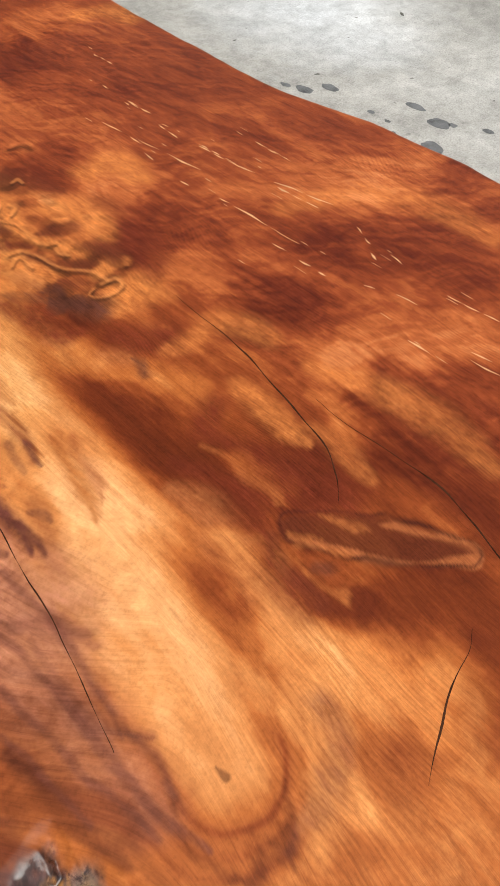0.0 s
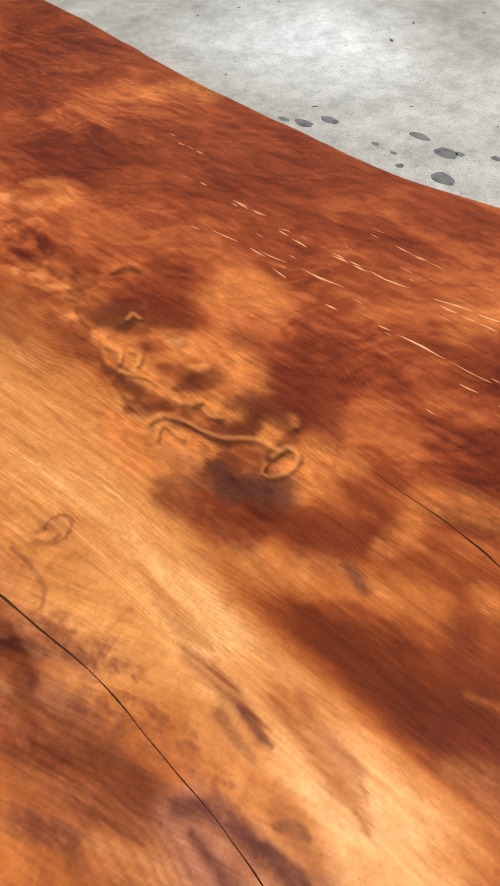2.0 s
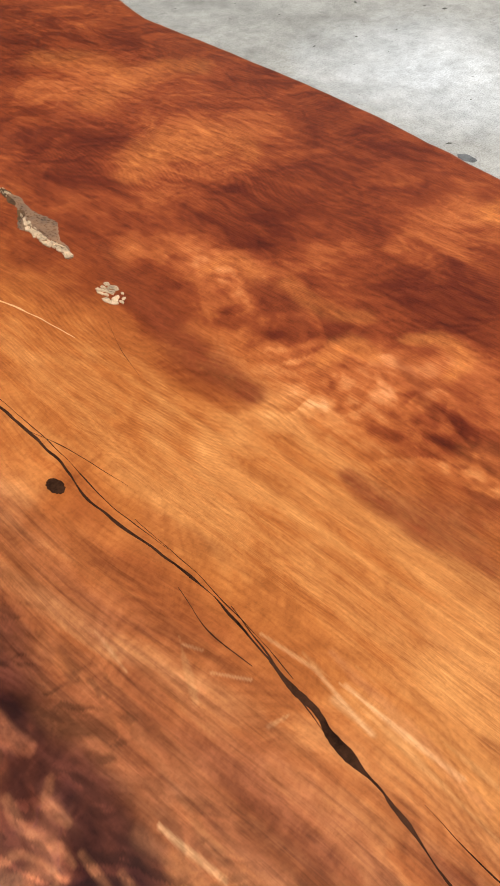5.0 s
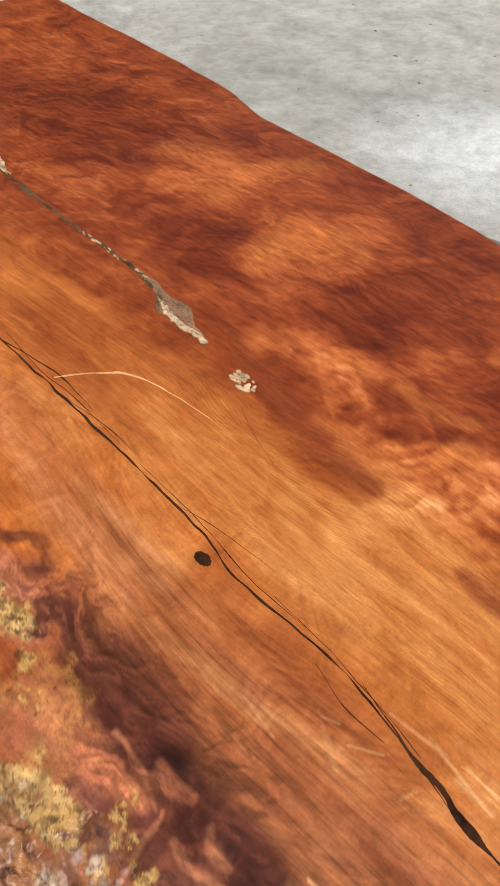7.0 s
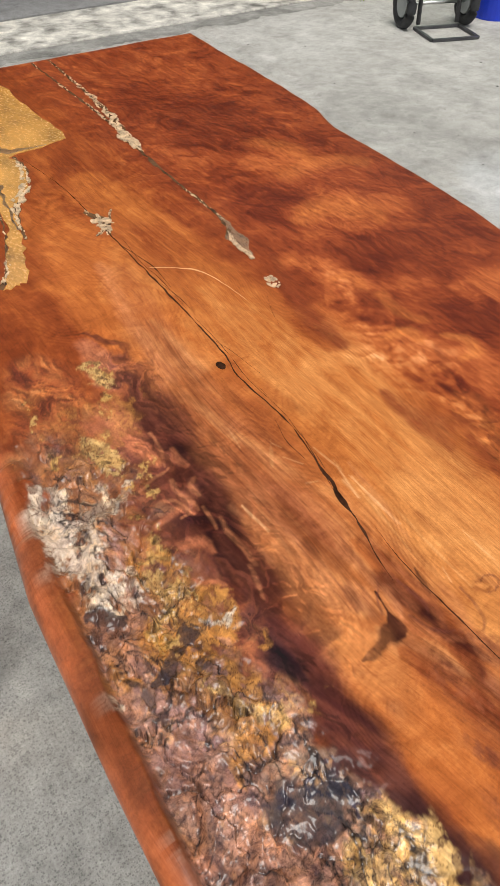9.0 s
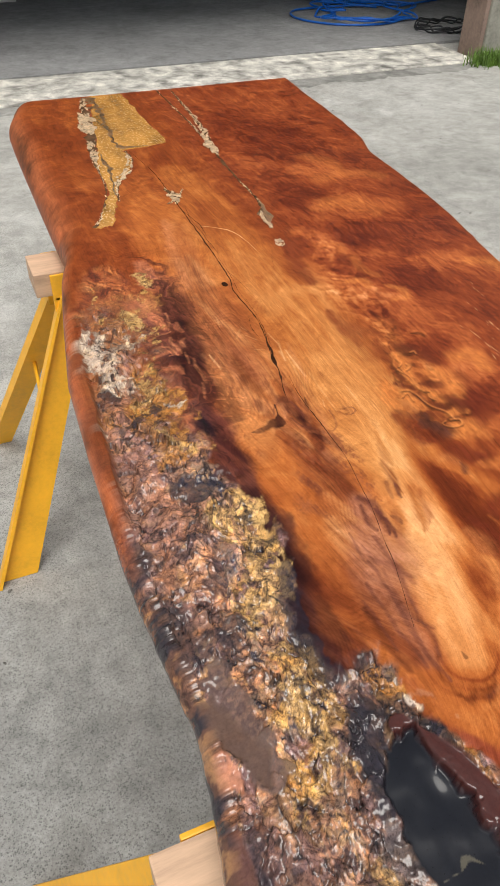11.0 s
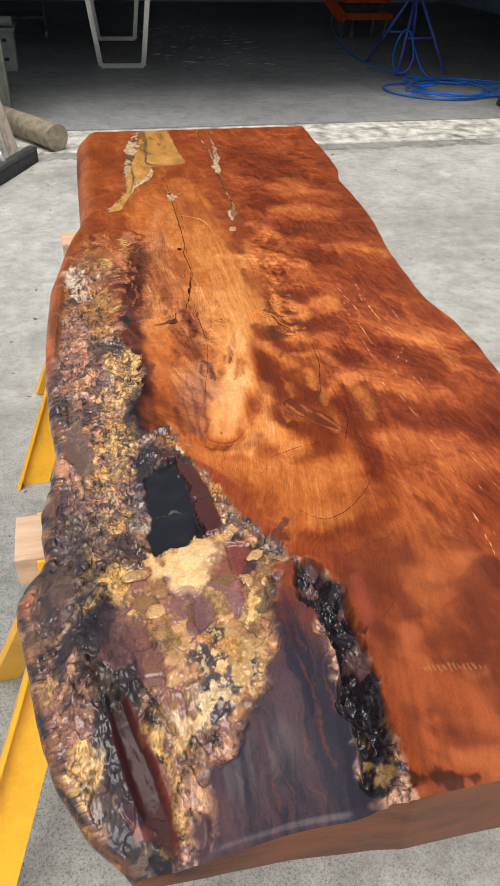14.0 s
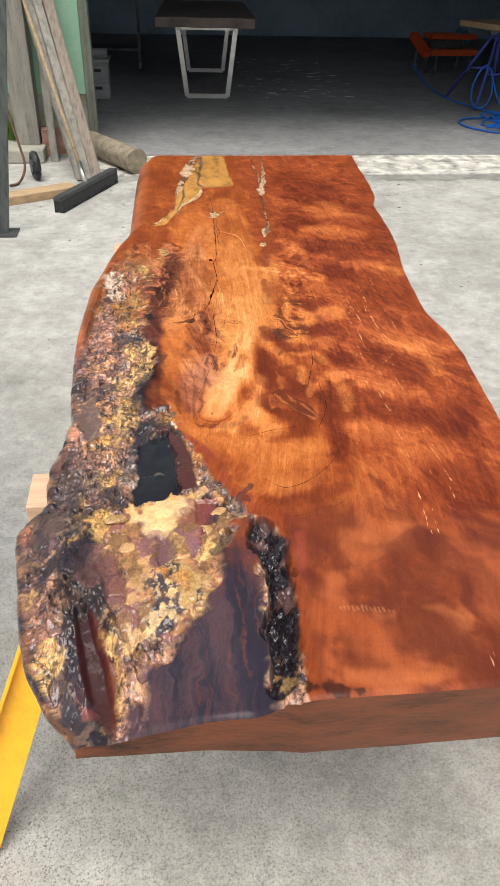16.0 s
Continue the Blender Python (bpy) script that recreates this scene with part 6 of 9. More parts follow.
touch(COPPER, 0.33, (0.021, 1.487, 0.0115), (0.007, 1.39, 0.011), (-0.008, 1.302, 0.0103), (-0.015, 1.228, 0.0081), (-0.024, 1.166, 0.0072))
touch(BARE, 0.4, (0.003, 1.513, 0.0061), (-0.013, 1.427, 0.0078), (-0.027, 1.344, 0.0073), (-0.033, 1.266, 0.0053))
touch(WARM, 0.28, (0.292, 1.469, 0.0097), (0.348, 1.471, 0.0131), (0.372, 1.436, 0.0108))
touch(WARM, 0.28, (0.264, 1.264, 0.0057), (0.255, 1.226, 0.0065), (0.268, 1.194, 0.0059))
touch(WARM, 0.25, (0.398, 1.724, 0.0143), (0.431, 1.676, 0.0167), (0.433, 1.63, 0.0116))
touch(MAUVE_BROWN, 0.45, (-0.041, 0.682, 0.0153), (-0.048, 0.638, 0.0184), (-0.051, 0.594, 0.013), (-0.053, 0.559, 0.01))
touch(UMBER, 0.5, (-0.027, 0.7, 0.0018), (-0.026, 0.665, 0.0021), (-0.033, 0.626, 0.0021), (-0.042, 0.592, 0.0009))
touch(UMBER, 0.55, (-0.048, 0.672, 0.0015), (-0.048, 0.633, 0.0017), (-0.052, 0.592, 0.0017), (-0.053, 0.559, 0.0018), (-0.048, 0.53, 0.0011))
touch(UMBER, 0.5, (-0.065, 0.649, 0.0011), (-0.063, 0.619, 0.0015), (-0.063, 0.58, 0.0014), (-0.059, 0.549, 0.0013))
touch(UMBER, 0.5, (-0.078, 0.633, 0.0015), (-0.075, 0.6, 0.0014), (-0.074, 0.575, 0.0011))
touch(UMBER, 0.35, (-0.041, 0.655, 0.0015), (-0.046, 0.615, 0.0015), (-0.05, 0.583, 0.0011))
touch(UMBER, 0.4, (0.03, 0.534, 0.0049), (0.021, 0.513, 0.0048), (-0.003, 0.505, 0.0055), (-0.026, 0.505, 0.0022))
touch(WARM, 0.35, (0.065, 0.532, 0.0061), (0.066, 0.506, 0.0106), (0.057, 0.481, 0.0073))
touch(WARM, 0.4, (0.148, 0.749, 0.0052), (0.194, 0.74, 0.0085), (0.202, 0.706, 0.0061))
touch(WARM, 0.4, (0.202, 0.667, 0.0055), (0.216, 0.622, 0.0079), (0.218, 0.573, 0.0099), (0.208, 0.539, 0.0057))
touch(WARM, 0.35, (0.322, 0.795, 0.0065), (0.386, 0.762, 0.0102), (0.411, 0.701, 0.0122), (0.407, 0.651, 0.0075))
touch(TAN, 0.3, (-0.056, 0.988, 0.009), (-0.062, 0.935, 0.0119), (-0.071, 0.895, 0.012), (-0.077, 0.861, 0.0106))
touch(TAN, 0.3, (-0.075, 1.056, 0.0052), (-0.077, 0.988, 0.0069), (-0.085, 0.933, 0.0079), (-0.096, 0.88, 0.0071))
# folds of the purple heartwood, shaded in the colour
pleat_shading = fold_shading(fbm(GX * 20 + 0.5 * swirl, GY * 13, 472, 2, 0.5), 22)
in_purple = stroke(GX, GY, [(-0.07, 1.38, 0.02), (-0.08, 1.25, 0.035), (-0.095, 1.12, 0.045), (-0.115, 0.98, 0.05), (-0.13, 0.86, 0.03)], 1.2, 0.3, 30, 473)
col = col * (1 + in_purple * (0.35 * pleat_shading + 0.1))[..., None]
# maroon strands between the burl and the clear wood
strand = stroke(wx, GY, [(-0.1, 0.56, 0.008), (-0.066, 0.49, 0.012), (-0.035, 0.42, 0.018), (-0.005, 0.36, 0.02), (0.03, 0.3, 0.02), (0.06, 0.27, 0.014)], 1.5, 1.1, 45, 194)
col = lay(col, (0.2, 0.036, 0.017), strand * (0.42 + 0.5 * fbm(GX * 70 + GY * 40, GY * 12, 196, 3)))
# rough burl: browns, mauve, gold, inky pits
bf = fbm(GX * 85, GY * 75, 170, 5, 0.65)
bn = fbm(fold_x * 0.8, fold_y * 0.8, 160, 5, 0.65) + 0.3 * bf
bm_ = fbm(fold_x * 1.2, fold_y * 1.2, 180, 5, 0.65)
bg = fbm(fold_x * 1.5, fold_y * 1.5, 185, 5, 0.65)
bc = np.zeros(col.shape) + np.array((0.15, 0.07, 0.04))
for low, colour in ((0.16, (0.2, 0.11, 0.09)), (0.36, (0.075, 0.04, 0.03)), (0.52, (0.3, 0.15, 0.085)), (0.7, (0.22, 0.135, 0.085)), (0.88, (0.035, 0.026, 0.032))):
    bc = lay(bc, colour, step(low - 0.07, low + 0.07, 0.5 + 0.55 * (plate - 0.5) + 0.3 * bn + 0.22 * bf))
bc = lay(bc, (0.36, 0.2, 0.085), step(0.2, 0.5, bg + 0.4 * bf) * step(0.3, 0.5, grain_cell + 0.2 * bf) * 0.8)
murk = fbm(GX * 15 + 4 * GY, GY * 10, 405, 4, 0.6)
bc = bc * np.clip(0.85 + 0.7 * murk, 0.3, 1.4)[..., None] * (0.85 + 0.3 * grain_cell[..., None]) * (1 + 0.35 * np.clip(bf, -1, 1)[..., None])
dark_side = stroke(GX, GY, [(-0.26, 0.42, 0.04), (-0.25, 0.3, 0.04), (-0.22, 0.22, 0.03), (-0.2, 0.13, 0.02), (-0.2, 0.0, 0.03)], 0.8, 0.4, 40, 192)
bc = bc * (1 - dark_side[..., None] * np.array([0.55, 0.47, 0.36]))
pinkish = stroke(GX, GY, [(-0.25, 1.0, 0.02), (-0.22, 0.88, 0.03), (-0.25, 0.75, 0.02)], 0.9, 0.6, 40, 193)
bc = lay(bc, (0.22, 0.11, 0.085), pinkish * (0.5 + 0.4 * bf))
# pale plates and pebbles on the shelf
sc = np.zeros(col.shape) + np.array((0.27, 0.125, 0.05))
sc = lay(sc, (0.46, 0.25, 0.1), step(0.4, 0.55, plate + 0.1 * bf) * 0.85)
sc = lay(sc, (0.16, 0.06, 0.055), step(0.78, 0.85, plate + 0.1 * bf) * 0.9)
sc = lay(sc, (0.17, 0.085, 0.035), step(0.24, 0.14, plate + 0.08 * bf))
sc = sc * (1 + 0.3 * bf[..., None] + 0.25 * fbm(GX * 34, GY * 30, 236, 4)[..., None])
sc = lay(sc, (0.07, 0.028, 0.018), (1 - seam) * step(-0.2, 0.4, fbm(GX * 24, GY * 20, 237, 3)) * 0.7)
CREAM = [(-0.145, 0.3, 0.01), (-0.115, 0.315, 0.018), (-0.085, 0.325, 0.018), (-0.11, 0.28, 0.02)]
cream = stroke(GX, GY, CREAM, 0.8, 0.7, 50, 220)
sc = lay(sc, (0.64, 0.41, 0.2), cream * (0.8 + 0.3 * bf))
maroon = stroke(GX, GY, [(-0.055, 0.37, 0.012), (-0.045, 0.3, 0.012), (-0.055, 0.24, 0.012)], 0.7, 0.6, 50, 221)
sc = lay(sc, (0.16, 0.035, 0.03), maroon * 0.8)
mauve = stroke(GX, GY, [(-0.09, 0.265, 0.007), (-0.075, 0.235, 0.012), (-0.065, 0.21, 0.009)], 0.4, 0.4, 60, 238)
sc = lay(sc, (0.17, 0.075, 0.075), mauve * 0.85)
marble = stroke(GX, GY, [(-0.12, 0.17, 0.02), (-0.085, 0.185, 0.022), (-0.075, 0.15, 0.02), (-0.115, 0.125, 0.02)], 0.5, 0.6, 50, 227)
mm = lay(np.zeros(col.shape) + np.array((0.035, 0.03, 0.034)), (0.44, 0.3, 0.14), step(-0.1, 0.15, fbm(GX * 95, GY * 80, 235, 4, 0.65))) * (1 + 0.4 * bf[..., None])
mm = lay(mm, (0.38, 0.23, 0.08), step(0.1, 0.4, fbm(GX * 50, GY * 45, 228, 3)))
sc = sc + (mm - sc) * (marble * 0.9)[..., None]
bc = bc + (sc - bc) * shelf[..., None]
red = stroke(GX, GY, [(-0.268, 0.57, 0.006), (-0.272, 0.5, 0.009), (-0.27, 0.43, 0.007)], 0.6, 0.4, 50, 224) + stroke(GX, GY, [(-0.3, 0.315, 0.005), (-0.292, 0.27, 0.005)], 0.6, 0.4, 60, 225)
bc = lay(bc, (0.25, 0.09, 0.05), red * (0.8 + 0.3 * bf))
bc = lay(bc, (0.34, 0.13, 0.045), step(0.88, 1.08, GY) * (0.45 + 0.5 * bg))
bc = bc * (1.4 - 0.25 * shelf[..., None]) * np.array([0.97, 1.0, 1.08])
col = col + (bc - col) * burl[..., None]
mote = np.clip(0.85 + 0.6 * bf + 0.4 * (grain_cell - 0.5), 0.1, 1.5)
deep = step(0.1, 0.02, q2 - q1 + 0.06 * bf)
for colour, mask in DABS:
    if colour in SMOOTH or colour is CREAM_C:
        if colour is CREAM_C:
            colour = lay(np.zeros(col.shape) + np.array(CREAM_C), (0.5, 0.24, 0.07), step(0.0, 0.5, bm_ + 0.4 * bf) * 0.7)
        varied = np.array(colour) * (1 + (0.3 * bf[..., None] * np.array([0.6, 1.0, 1.2]) if np.ndim(colour) > 1 else 0.3 * bf[..., None] + 0.25 * murk[..., None]))
        col = col + (varied - col) * np.clip(mask * (0.9 + 0.15 * np.clip(bf, -1, 1)), 0, 1)[..., None]
    else:
        full = np.array(colour) * mote[..., None]
        full = full + (np.array(colour) * np.array([0.2, 0.15, 0.14]) - full) * np.clip(deep * 0.8 + step(0.2, 0.55, bm_ + 0.6 * bf) * 0.75, 0, 1)[..., None]
        col = col + (full - col) * (mask * step(-0.75, -0.25, bf))[..., None]
gap = burl * (1 - shelf) * (1 - satin) * (1 - bark)
col = lay(col, (0.012, 0.008, 0.009), gap * np.clip((1 - step(0.0, 0.07, p2 - p1 + 0.07 * bf)) * 0.7 + step(0.8, 0.97, ridge) * 0.8 * step(-0.3, 0.2, bn) + deep * 0.2, 0, 0.88))
white = stroke(GX, GY, [(-0.228, 1.16, 0.008), (-0.212, 1.12, 0.016), (-0.2, 1.08, 0.014)], 0.8, 1.0, 70, 222) + stroke(GX, GY, [(-0.262, 0.95, 0.004), (-0.262, 0.85, 0.004)], 0.6, 1.2, 70, 223) + 0.12 * stroke(GX, GY, [(-0.085, 0.535, 0.0025), (-0.072, 0.525, 0.002), (-0.062, 0.5, 0.002)], 0.9, 1.8, 120, 229)
col = lay(col, (0.58, 0.44, 0.33), white * step(-0.3, 0.3, bf + 0.15))
lace = sum(stroke(GX, GY, s, 0.8, 1.3, 75, 226 + k) for k, s in enumerate([[(-0.097, 1.31, 0.008), (-0.1, 1.29, 0.01), (-0.12, 1.25, 0.005)], [(-0.151, 1.22, 0.014), (-0.134, 1.16, 0.016), (-0.15, 1.1, 0.01)],
                                                                        [(-0.165, 1.07, 0.014), (-0.16, 1.02, 0.016), (-0.19, 0.99, 0.012)], [(-0.165, 0.92, 0.01), (-0.16, 0.89, 0.014)], [(-0.177, 1.33, 0.003), (-0.185, 1.24, 0.004), (-0.19, 1.16, 0.004)]]))
bl = fbm(GX * 170, GY * 110, 195, 4, 0.6)
col = lay(col, (0.24, 0.09, 0.02), lace * step(-0.3, 0.3, bf) * 0.4)
col = lay(col, (0.55, 0.32, 0.1), lace * step(0.25, 0.6, bf + 0.5 * bl) * 0.85)
col = lay(col, (0.03, 0.012, 0.006), lace * step(0.3, 0.6, bl) * 0.6)
# smooth reddish rim outside the rough burl
col = col + (wood_colour(np.clip(0.42 + 0.14 * clouds + 0.08 * thread + 0.1 * curl, 0.1, 1)) * np.array([0.85, 1.0, 1.2]) - col) * (rim_wood * 0.8)[..., None]
# smooth dark bark, trench, pocket and pools
fibrous = 0.6 * fbm(bx * 120, by * 9, 230, 5, 0.65) + 0.6 * fbm(bx * 30, by * 7, 231, 3)
bark_c = lay(np.zeros(col.shape) + np.array((0.02, 0.017, 0.026)), (0.062, 0.034, 0.04), step(-0.5, 0.6, fibrous))
bark_c = lay(bark_c, (0.14, 0.04, 0.026), step(0.45, 0.9, fbm(bx * 150, by * 16, 232, 4)) * 0.4)
bark_c = lay(bark_c, (0.24, 0.05, 0.014), step(0.15, 0.29, GY + 0.035 * fbm(GX * 60, GY * 14, 234, 3)) * (0.7 + 0.4 * bf))
col = col + (bark_c - col) * bark[..., None]
col = lay(col, (0.012, 0.009, 0.012), trench * step(-0.7, -0.3, bf + 0.35))
col = lay(col, (0.11, 0.055, 0.05), trench * step(0.25, 0.6, fbm(GX * 50, GY * 36, 240, 4)) * 0.7)
col = lay(col, (0.42, 0.25, 0.09), trench * (0.25 * step(0.6, 0.8, bf) * step(0.1, 0.4, fbm(GX * 24, GY * 24, 239, 2)) + 0.5 * stroke(GX, GY, [(0.026, 0.022, 0.006), (0.02, 0.01, 0.005)], 0.9, 1.6, 90, 233)))
for mask, c in zip(pool_masks, [(0.1, 0.055, 0.038), (0.11, 0.04, 0.038), (0.1, 0.018, 0.014), (0.13, 0.06, 0.065), (0.15, 0.03, 0.025)]):
    col = lay(col, c, mask * np.clip(0.7 + 0.3 * murk + 0.2 * bf, 0, 0.95))
col = lay(col, (0.014, 0.01, 0.012), groove * 0.7)
col = lay(col, (0.055, 0.012, 0.008), rim_patch)
col = lay(col, (0.008, 0.009, 0.013), patch)
veins = stroke(GX, GY, [(-0.138, 0.402, 0.0004), (-0.122, 0.403, 0.0006), (-0.114, 0.41, 0.0014), (-0.104, 0.4, 0.0004)], 0.9, 1.3, 140, 245) * patch
col = lay(col, (0.34, 0.3, 0.2), veins * 0.22)
col = np.clip(col, 0.003, 0.85)
gloss = np.clip(burl * 0.95 + 0.3 * trench + 0.5 * bark, 0, 1) * (1 - 0.75 * pool_masks[2]) * (1 - 0.88 * bark) * (1 - 0.45 * dark_side) * (1 - 0.35 * step(0.78, 0.95, GY)) * (1 - 0.35 * step(0.42, 0.28, GY)) * (1 - rim_wood)
gloss = gloss * (1 - 0.45 * patch)
gloss = np.maximum(gloss, np.maximum(0.09 * near_end, 0.4 * far_burl))
smooth_pool = np.clip(0.95 * satin + 0.7 * tongue + 0.75 * trench + 0.8 * red + patch + rim_patch + pools + bark + 0.75 * shelf + (near_end + 0.45 * far_burl) * (1 - burl) + np.clip(1.3 - (GY - front) / 0.012, 0, 1), 0, 1)


def wood_shader(name, end=False):
    m, n, l, b = material(name, 0.3, coat=0.2, spec=0.08)
    b.inputs["Coat Roughness"].default_value = 0.1
    uv = n.new("ShaderNodeUVMap")
    uv.uv_map = "grain"
    tint = n.new("ShaderNodeAttribute")
    tint.attribute_name = "tint"
    gl = n.new("ShaderNodeAttribute")
    gl.attribute_name = "gloss"
    still = n.new("ShaderNodeAttribute")
    still.attribute_name = "still"
    busy = maths(n, l, "MULTIPLY", gl.outputs["Fac"], maths(n, l, "SUBTRACT", 1.0, maths(n, l, "MULTIPLY", still.outputs["Fac"], 0.85)))
    co = n.new("ShaderNodeTexCoord")
    mp = n.new("ShaderNodeMapping")
    mp.inputs["Scale"].default_value = (1700, 34, 1)
    l.new(uv.outputs["UV"], mp.inputs["Vector"])
    fibre = noise_node(n, l, mp.outputs["Vector"], 1.0, 5, 0.6, 0.6)
    mp2 = n.new("ShaderNodeMapping")
    mp2.inputs["Scale"].default_value = (260, 7, 1)
    l.new(uv.outputs["UV"], mp2.inputs["Vector"])
    band = noise_node(n, l, mp2.outputs["Vector"], 1.0, 4, 0.6, 1.2)
    mp3 = n.new("ShaderNodeMapping")
    mp3.inputs["Scale"].default_value = (85, 26, 1)
    l.new(uv.outputs["UV"], mp3.inputs["Vector"])
    feather = noise_node(n, l, mp3.outputs["Vector"], 1.0, 8, 0.68, 1.6)
    r5 = ramp(n, [(0.3, (0.68, 0.6, 0.55)), (0.5, (1, 1, 1)), (0.72, (1.3, 1.4, 1.5))])
    l.new(feather.outputs["Fac"], r5.inputs["Fac"])
    speck = noise_node(n, l, co.outputs["Object"], 420, 2, 0.7)
    fine = noise_node(n, l, co.outputs["Object"], 110, 7, 0.68, 0.8)
    r1 = ramp(n, [(0.28, (0.78, 0.74, 0.71)), (0.47, (0.98, 0.98, 0.97)), (0.53, (1.01, 1.02, 1.02)), (0.72, (1.16, 1.19, 1.22))])
    l.new(fibre.outputs["Fac"], r1.inputs["Fac"])
    r2 = ramp(n, [(0.3, (0.84, 0.8, 0.76)), (0.5, (1, 1, 1)), (0.7, (1.1, 1.13, 1.16))])
    l.new(band.outputs["Fac"], r2.inputs["Fac"])
    r3 = ramp(n, [(0.3, (0.8, 0.78, 0.76)), (0.5, (1, 1, 1)), (0.8, (1.15, 1.16, 1.18))])
    l.new(speck.outputs["Fac"], r3.inputs["Fac"])
    flat = maths(n, l, "MULTIPLY", maths(n, l, "SUBTRACT", 1.0, gl.outputs["Fac"]), maths(n, l, "SUBTRACT", 1.0, maths(n, l, "MULTIPLY", still.outputs["Fac"], 0.6)))
    c = mixed(n, l, flat, tint.outputs["Color"], mixed(n, l, 1.0, tint.outputs["Color"], r1.outputs["Color"], "MULTIPLY"))
    c = mixed(n, l, maths(n, l, "MULTIPLY", flat, 0.8), c, mixed(n, l, 1.0, c, r2.outputs["Color"], "MULTIPLY"))
    c = mixed(n, l, maths(n, l, "MULTIPLY", flat, 0.75), c, mixed(n, l, 1.0, c, r5.outputs["Color"], "MULTIPLY"))
    st = n.new("ShaderNodeAttribute")
    st.attribute_name = "streak"
    mp4 = n.new("ShaderNodeMapping")
    mp4.inputs["Scale"].default_value = (760, 12, 1)
    l.new(uv.outputs["UV"], mp4.inputs["Vector"])
    stripe = noise_node(n, l, mp4.outputs["Vector"], 1.0, 3, 0.6, 0.4)
    r8 = ramp(n, [(0.36, (0.56, 0.5, 0.5)), (0.48, (0.95, 0.94, 0.94)), (0.62, (1.18, 1.16, 1.12))])
    l.new(stripe.outputs["Fac"], r8.inputs["Fac"])
    c = mixed(n, l, st.outputs["Fac"], c, mixed(n, l, 1.0, c, r8.outputs["Color"], "MULTIPLY"))
    # fine growth lines that follow the figure
    growth = n.new("ShaderNodeAttribute")
    growth.attribute_name = "growth"
    wobble = maths(n, l, "MULTIPLY", feather.outputs["Fac"], 5.0)
    wave = maths(n, l, "SINE", maths(n, l, "ADD", maths(n, l, "MULTIPLY", growth.outputs["Fac"], 2900.0), wobble))
    spread = noise_node(n, l, co.outputs["Object"], 14, 4, 0.6)
    r10 = ramp(n, [(0.0, (0.74, 0.68, 0.64)), (0.5, (1, 1, 1)), (1.0, (1.1, 1.12, 1.14))])
    l.new(maths(n, l, "MULTIPLY_ADD", wave, 0.5), r10.inputs["Fac"])
    n[-1].inputs[2].default_value = 0.5
    where = ramp(n, [(0.42, (0, 0, 0)), (0.6, (1, 1, 1))])
    l.new(spread.outputs["Fac"], where.inputs["Fac"])
    c = mixed(n, l, maths(n, l, "MULTIPLY", maths(n, l, "MULTIPLY", flat, where.outputs["Color"]), 0.45), c, mixed(n, l, 1.0, c, r10.outputs["Color"], "MULTIPLY"))
    c = mixed(n, l, 0.6, c, r3.outputs["Color"], "MULTIPLY")
    # flakes of the burl: dark seams, mauve, ochre and pale scales
    scales = noise_node(n, l, co.outputs["Object"], 90, 7, 0.66, 0.8)
    swell = noise_node(n, l, co.outputs["Object"], 30, 3, 0.5, 0.4)
    hue = noise_node(n, l, co.outputs["Object"], 31, 6, 0.6, 0.4)
    wrinkle = noise_node(n, l, co.outputs["Object"], 62, 5, 0.6, 0.7)
    fold = maths(n, l, "ABSOLUTE", maths(n, l, "SUBTRACT", wrinkle.outputs["Fac"], 0.5))
    r4 = ramp(n, [(0.36, (0.3, 0.28, 0.32)), (0.45, (0.8, 0.78, 0.78)), (0.5, (1, 1, 1)), (0.57, (1.3, 1.26, 1.15)), (0.66, (1.9, 1.75, 1.45))])
    l.new(scales.outputs["Fac"], r4.inputs["Fac"])
    r6 = ramp(n, [(0.36, (0.96, 0.94, 1.05)), (0.5, (1, 1, 1)), (0.64, (1.18, 1.0, 0.72))])
    l.new(hue.outputs["Fac"], r6.inputs["Fac"])
    r7 = ramp(n, [(0.0, (0.5, 0.47, 0.47)), (0.03, (1, 1, 1))])
    bend = n.new("ShaderNodeVectorMath")
    bend.operation = "MULTIPLY_ADD"
    l.new(noise_node(n, l, co.outputs["Object"], 48, 4, 0.6).outputs["Color"], bend.inputs[0])
    bend.inputs[1].default_value = (0.035, 0.035, 0.035)
    l.new(co.outputs["Object"], bend.inputs[2])
    plates = n.new("ShaderNodeTexVoronoi")
    plates.feature = "DISTANCE_TO_EDGE"
    plates.inputs["Scale"].default_value = 120
    l.new(bend.outputs["Vector"], plates.inputs["Vector"])
    r9 = ramp(n, [(0.0, (0.16, 0.14, 0.14)), (0.05, (0.55, 0.52, 0.5)), (0.13, (1, 1, 1))])
    l.new(plates.outputs["Distance"], r9.inputs["Fac"])
    l.new(fold, r7.inputs["Fac"])
    rough_c = mixed(n, l, 1.0, mixed(n, l, 1.0, mixed(n, l, 1.0, c, r4.outputs["Color"], "MULTIPLY"), r6.outputs["Color"], "MULTIPLY"), r7.outputs["Color"], "MULTIPLY")
    rough_c = mixed(n, l, 0.25, rough_c, r9.outputs["Color"], "MULTIPLY")
    c = mixed(n, l, busy, c, rough_c)
    l.new(c, b.inputs["Base Color"])
    rr = maths(n, l, "SUBTRACT", 0.36, maths(n, l, "MULTIPLY", gl.outputs["Fac"], 0.22))
    l.new(maths(n, l, "ADD", rr, maths(n, l, "MULTIPLY", speck.outputs["Fac"], 0.1)), b.inputs["Roughness"])
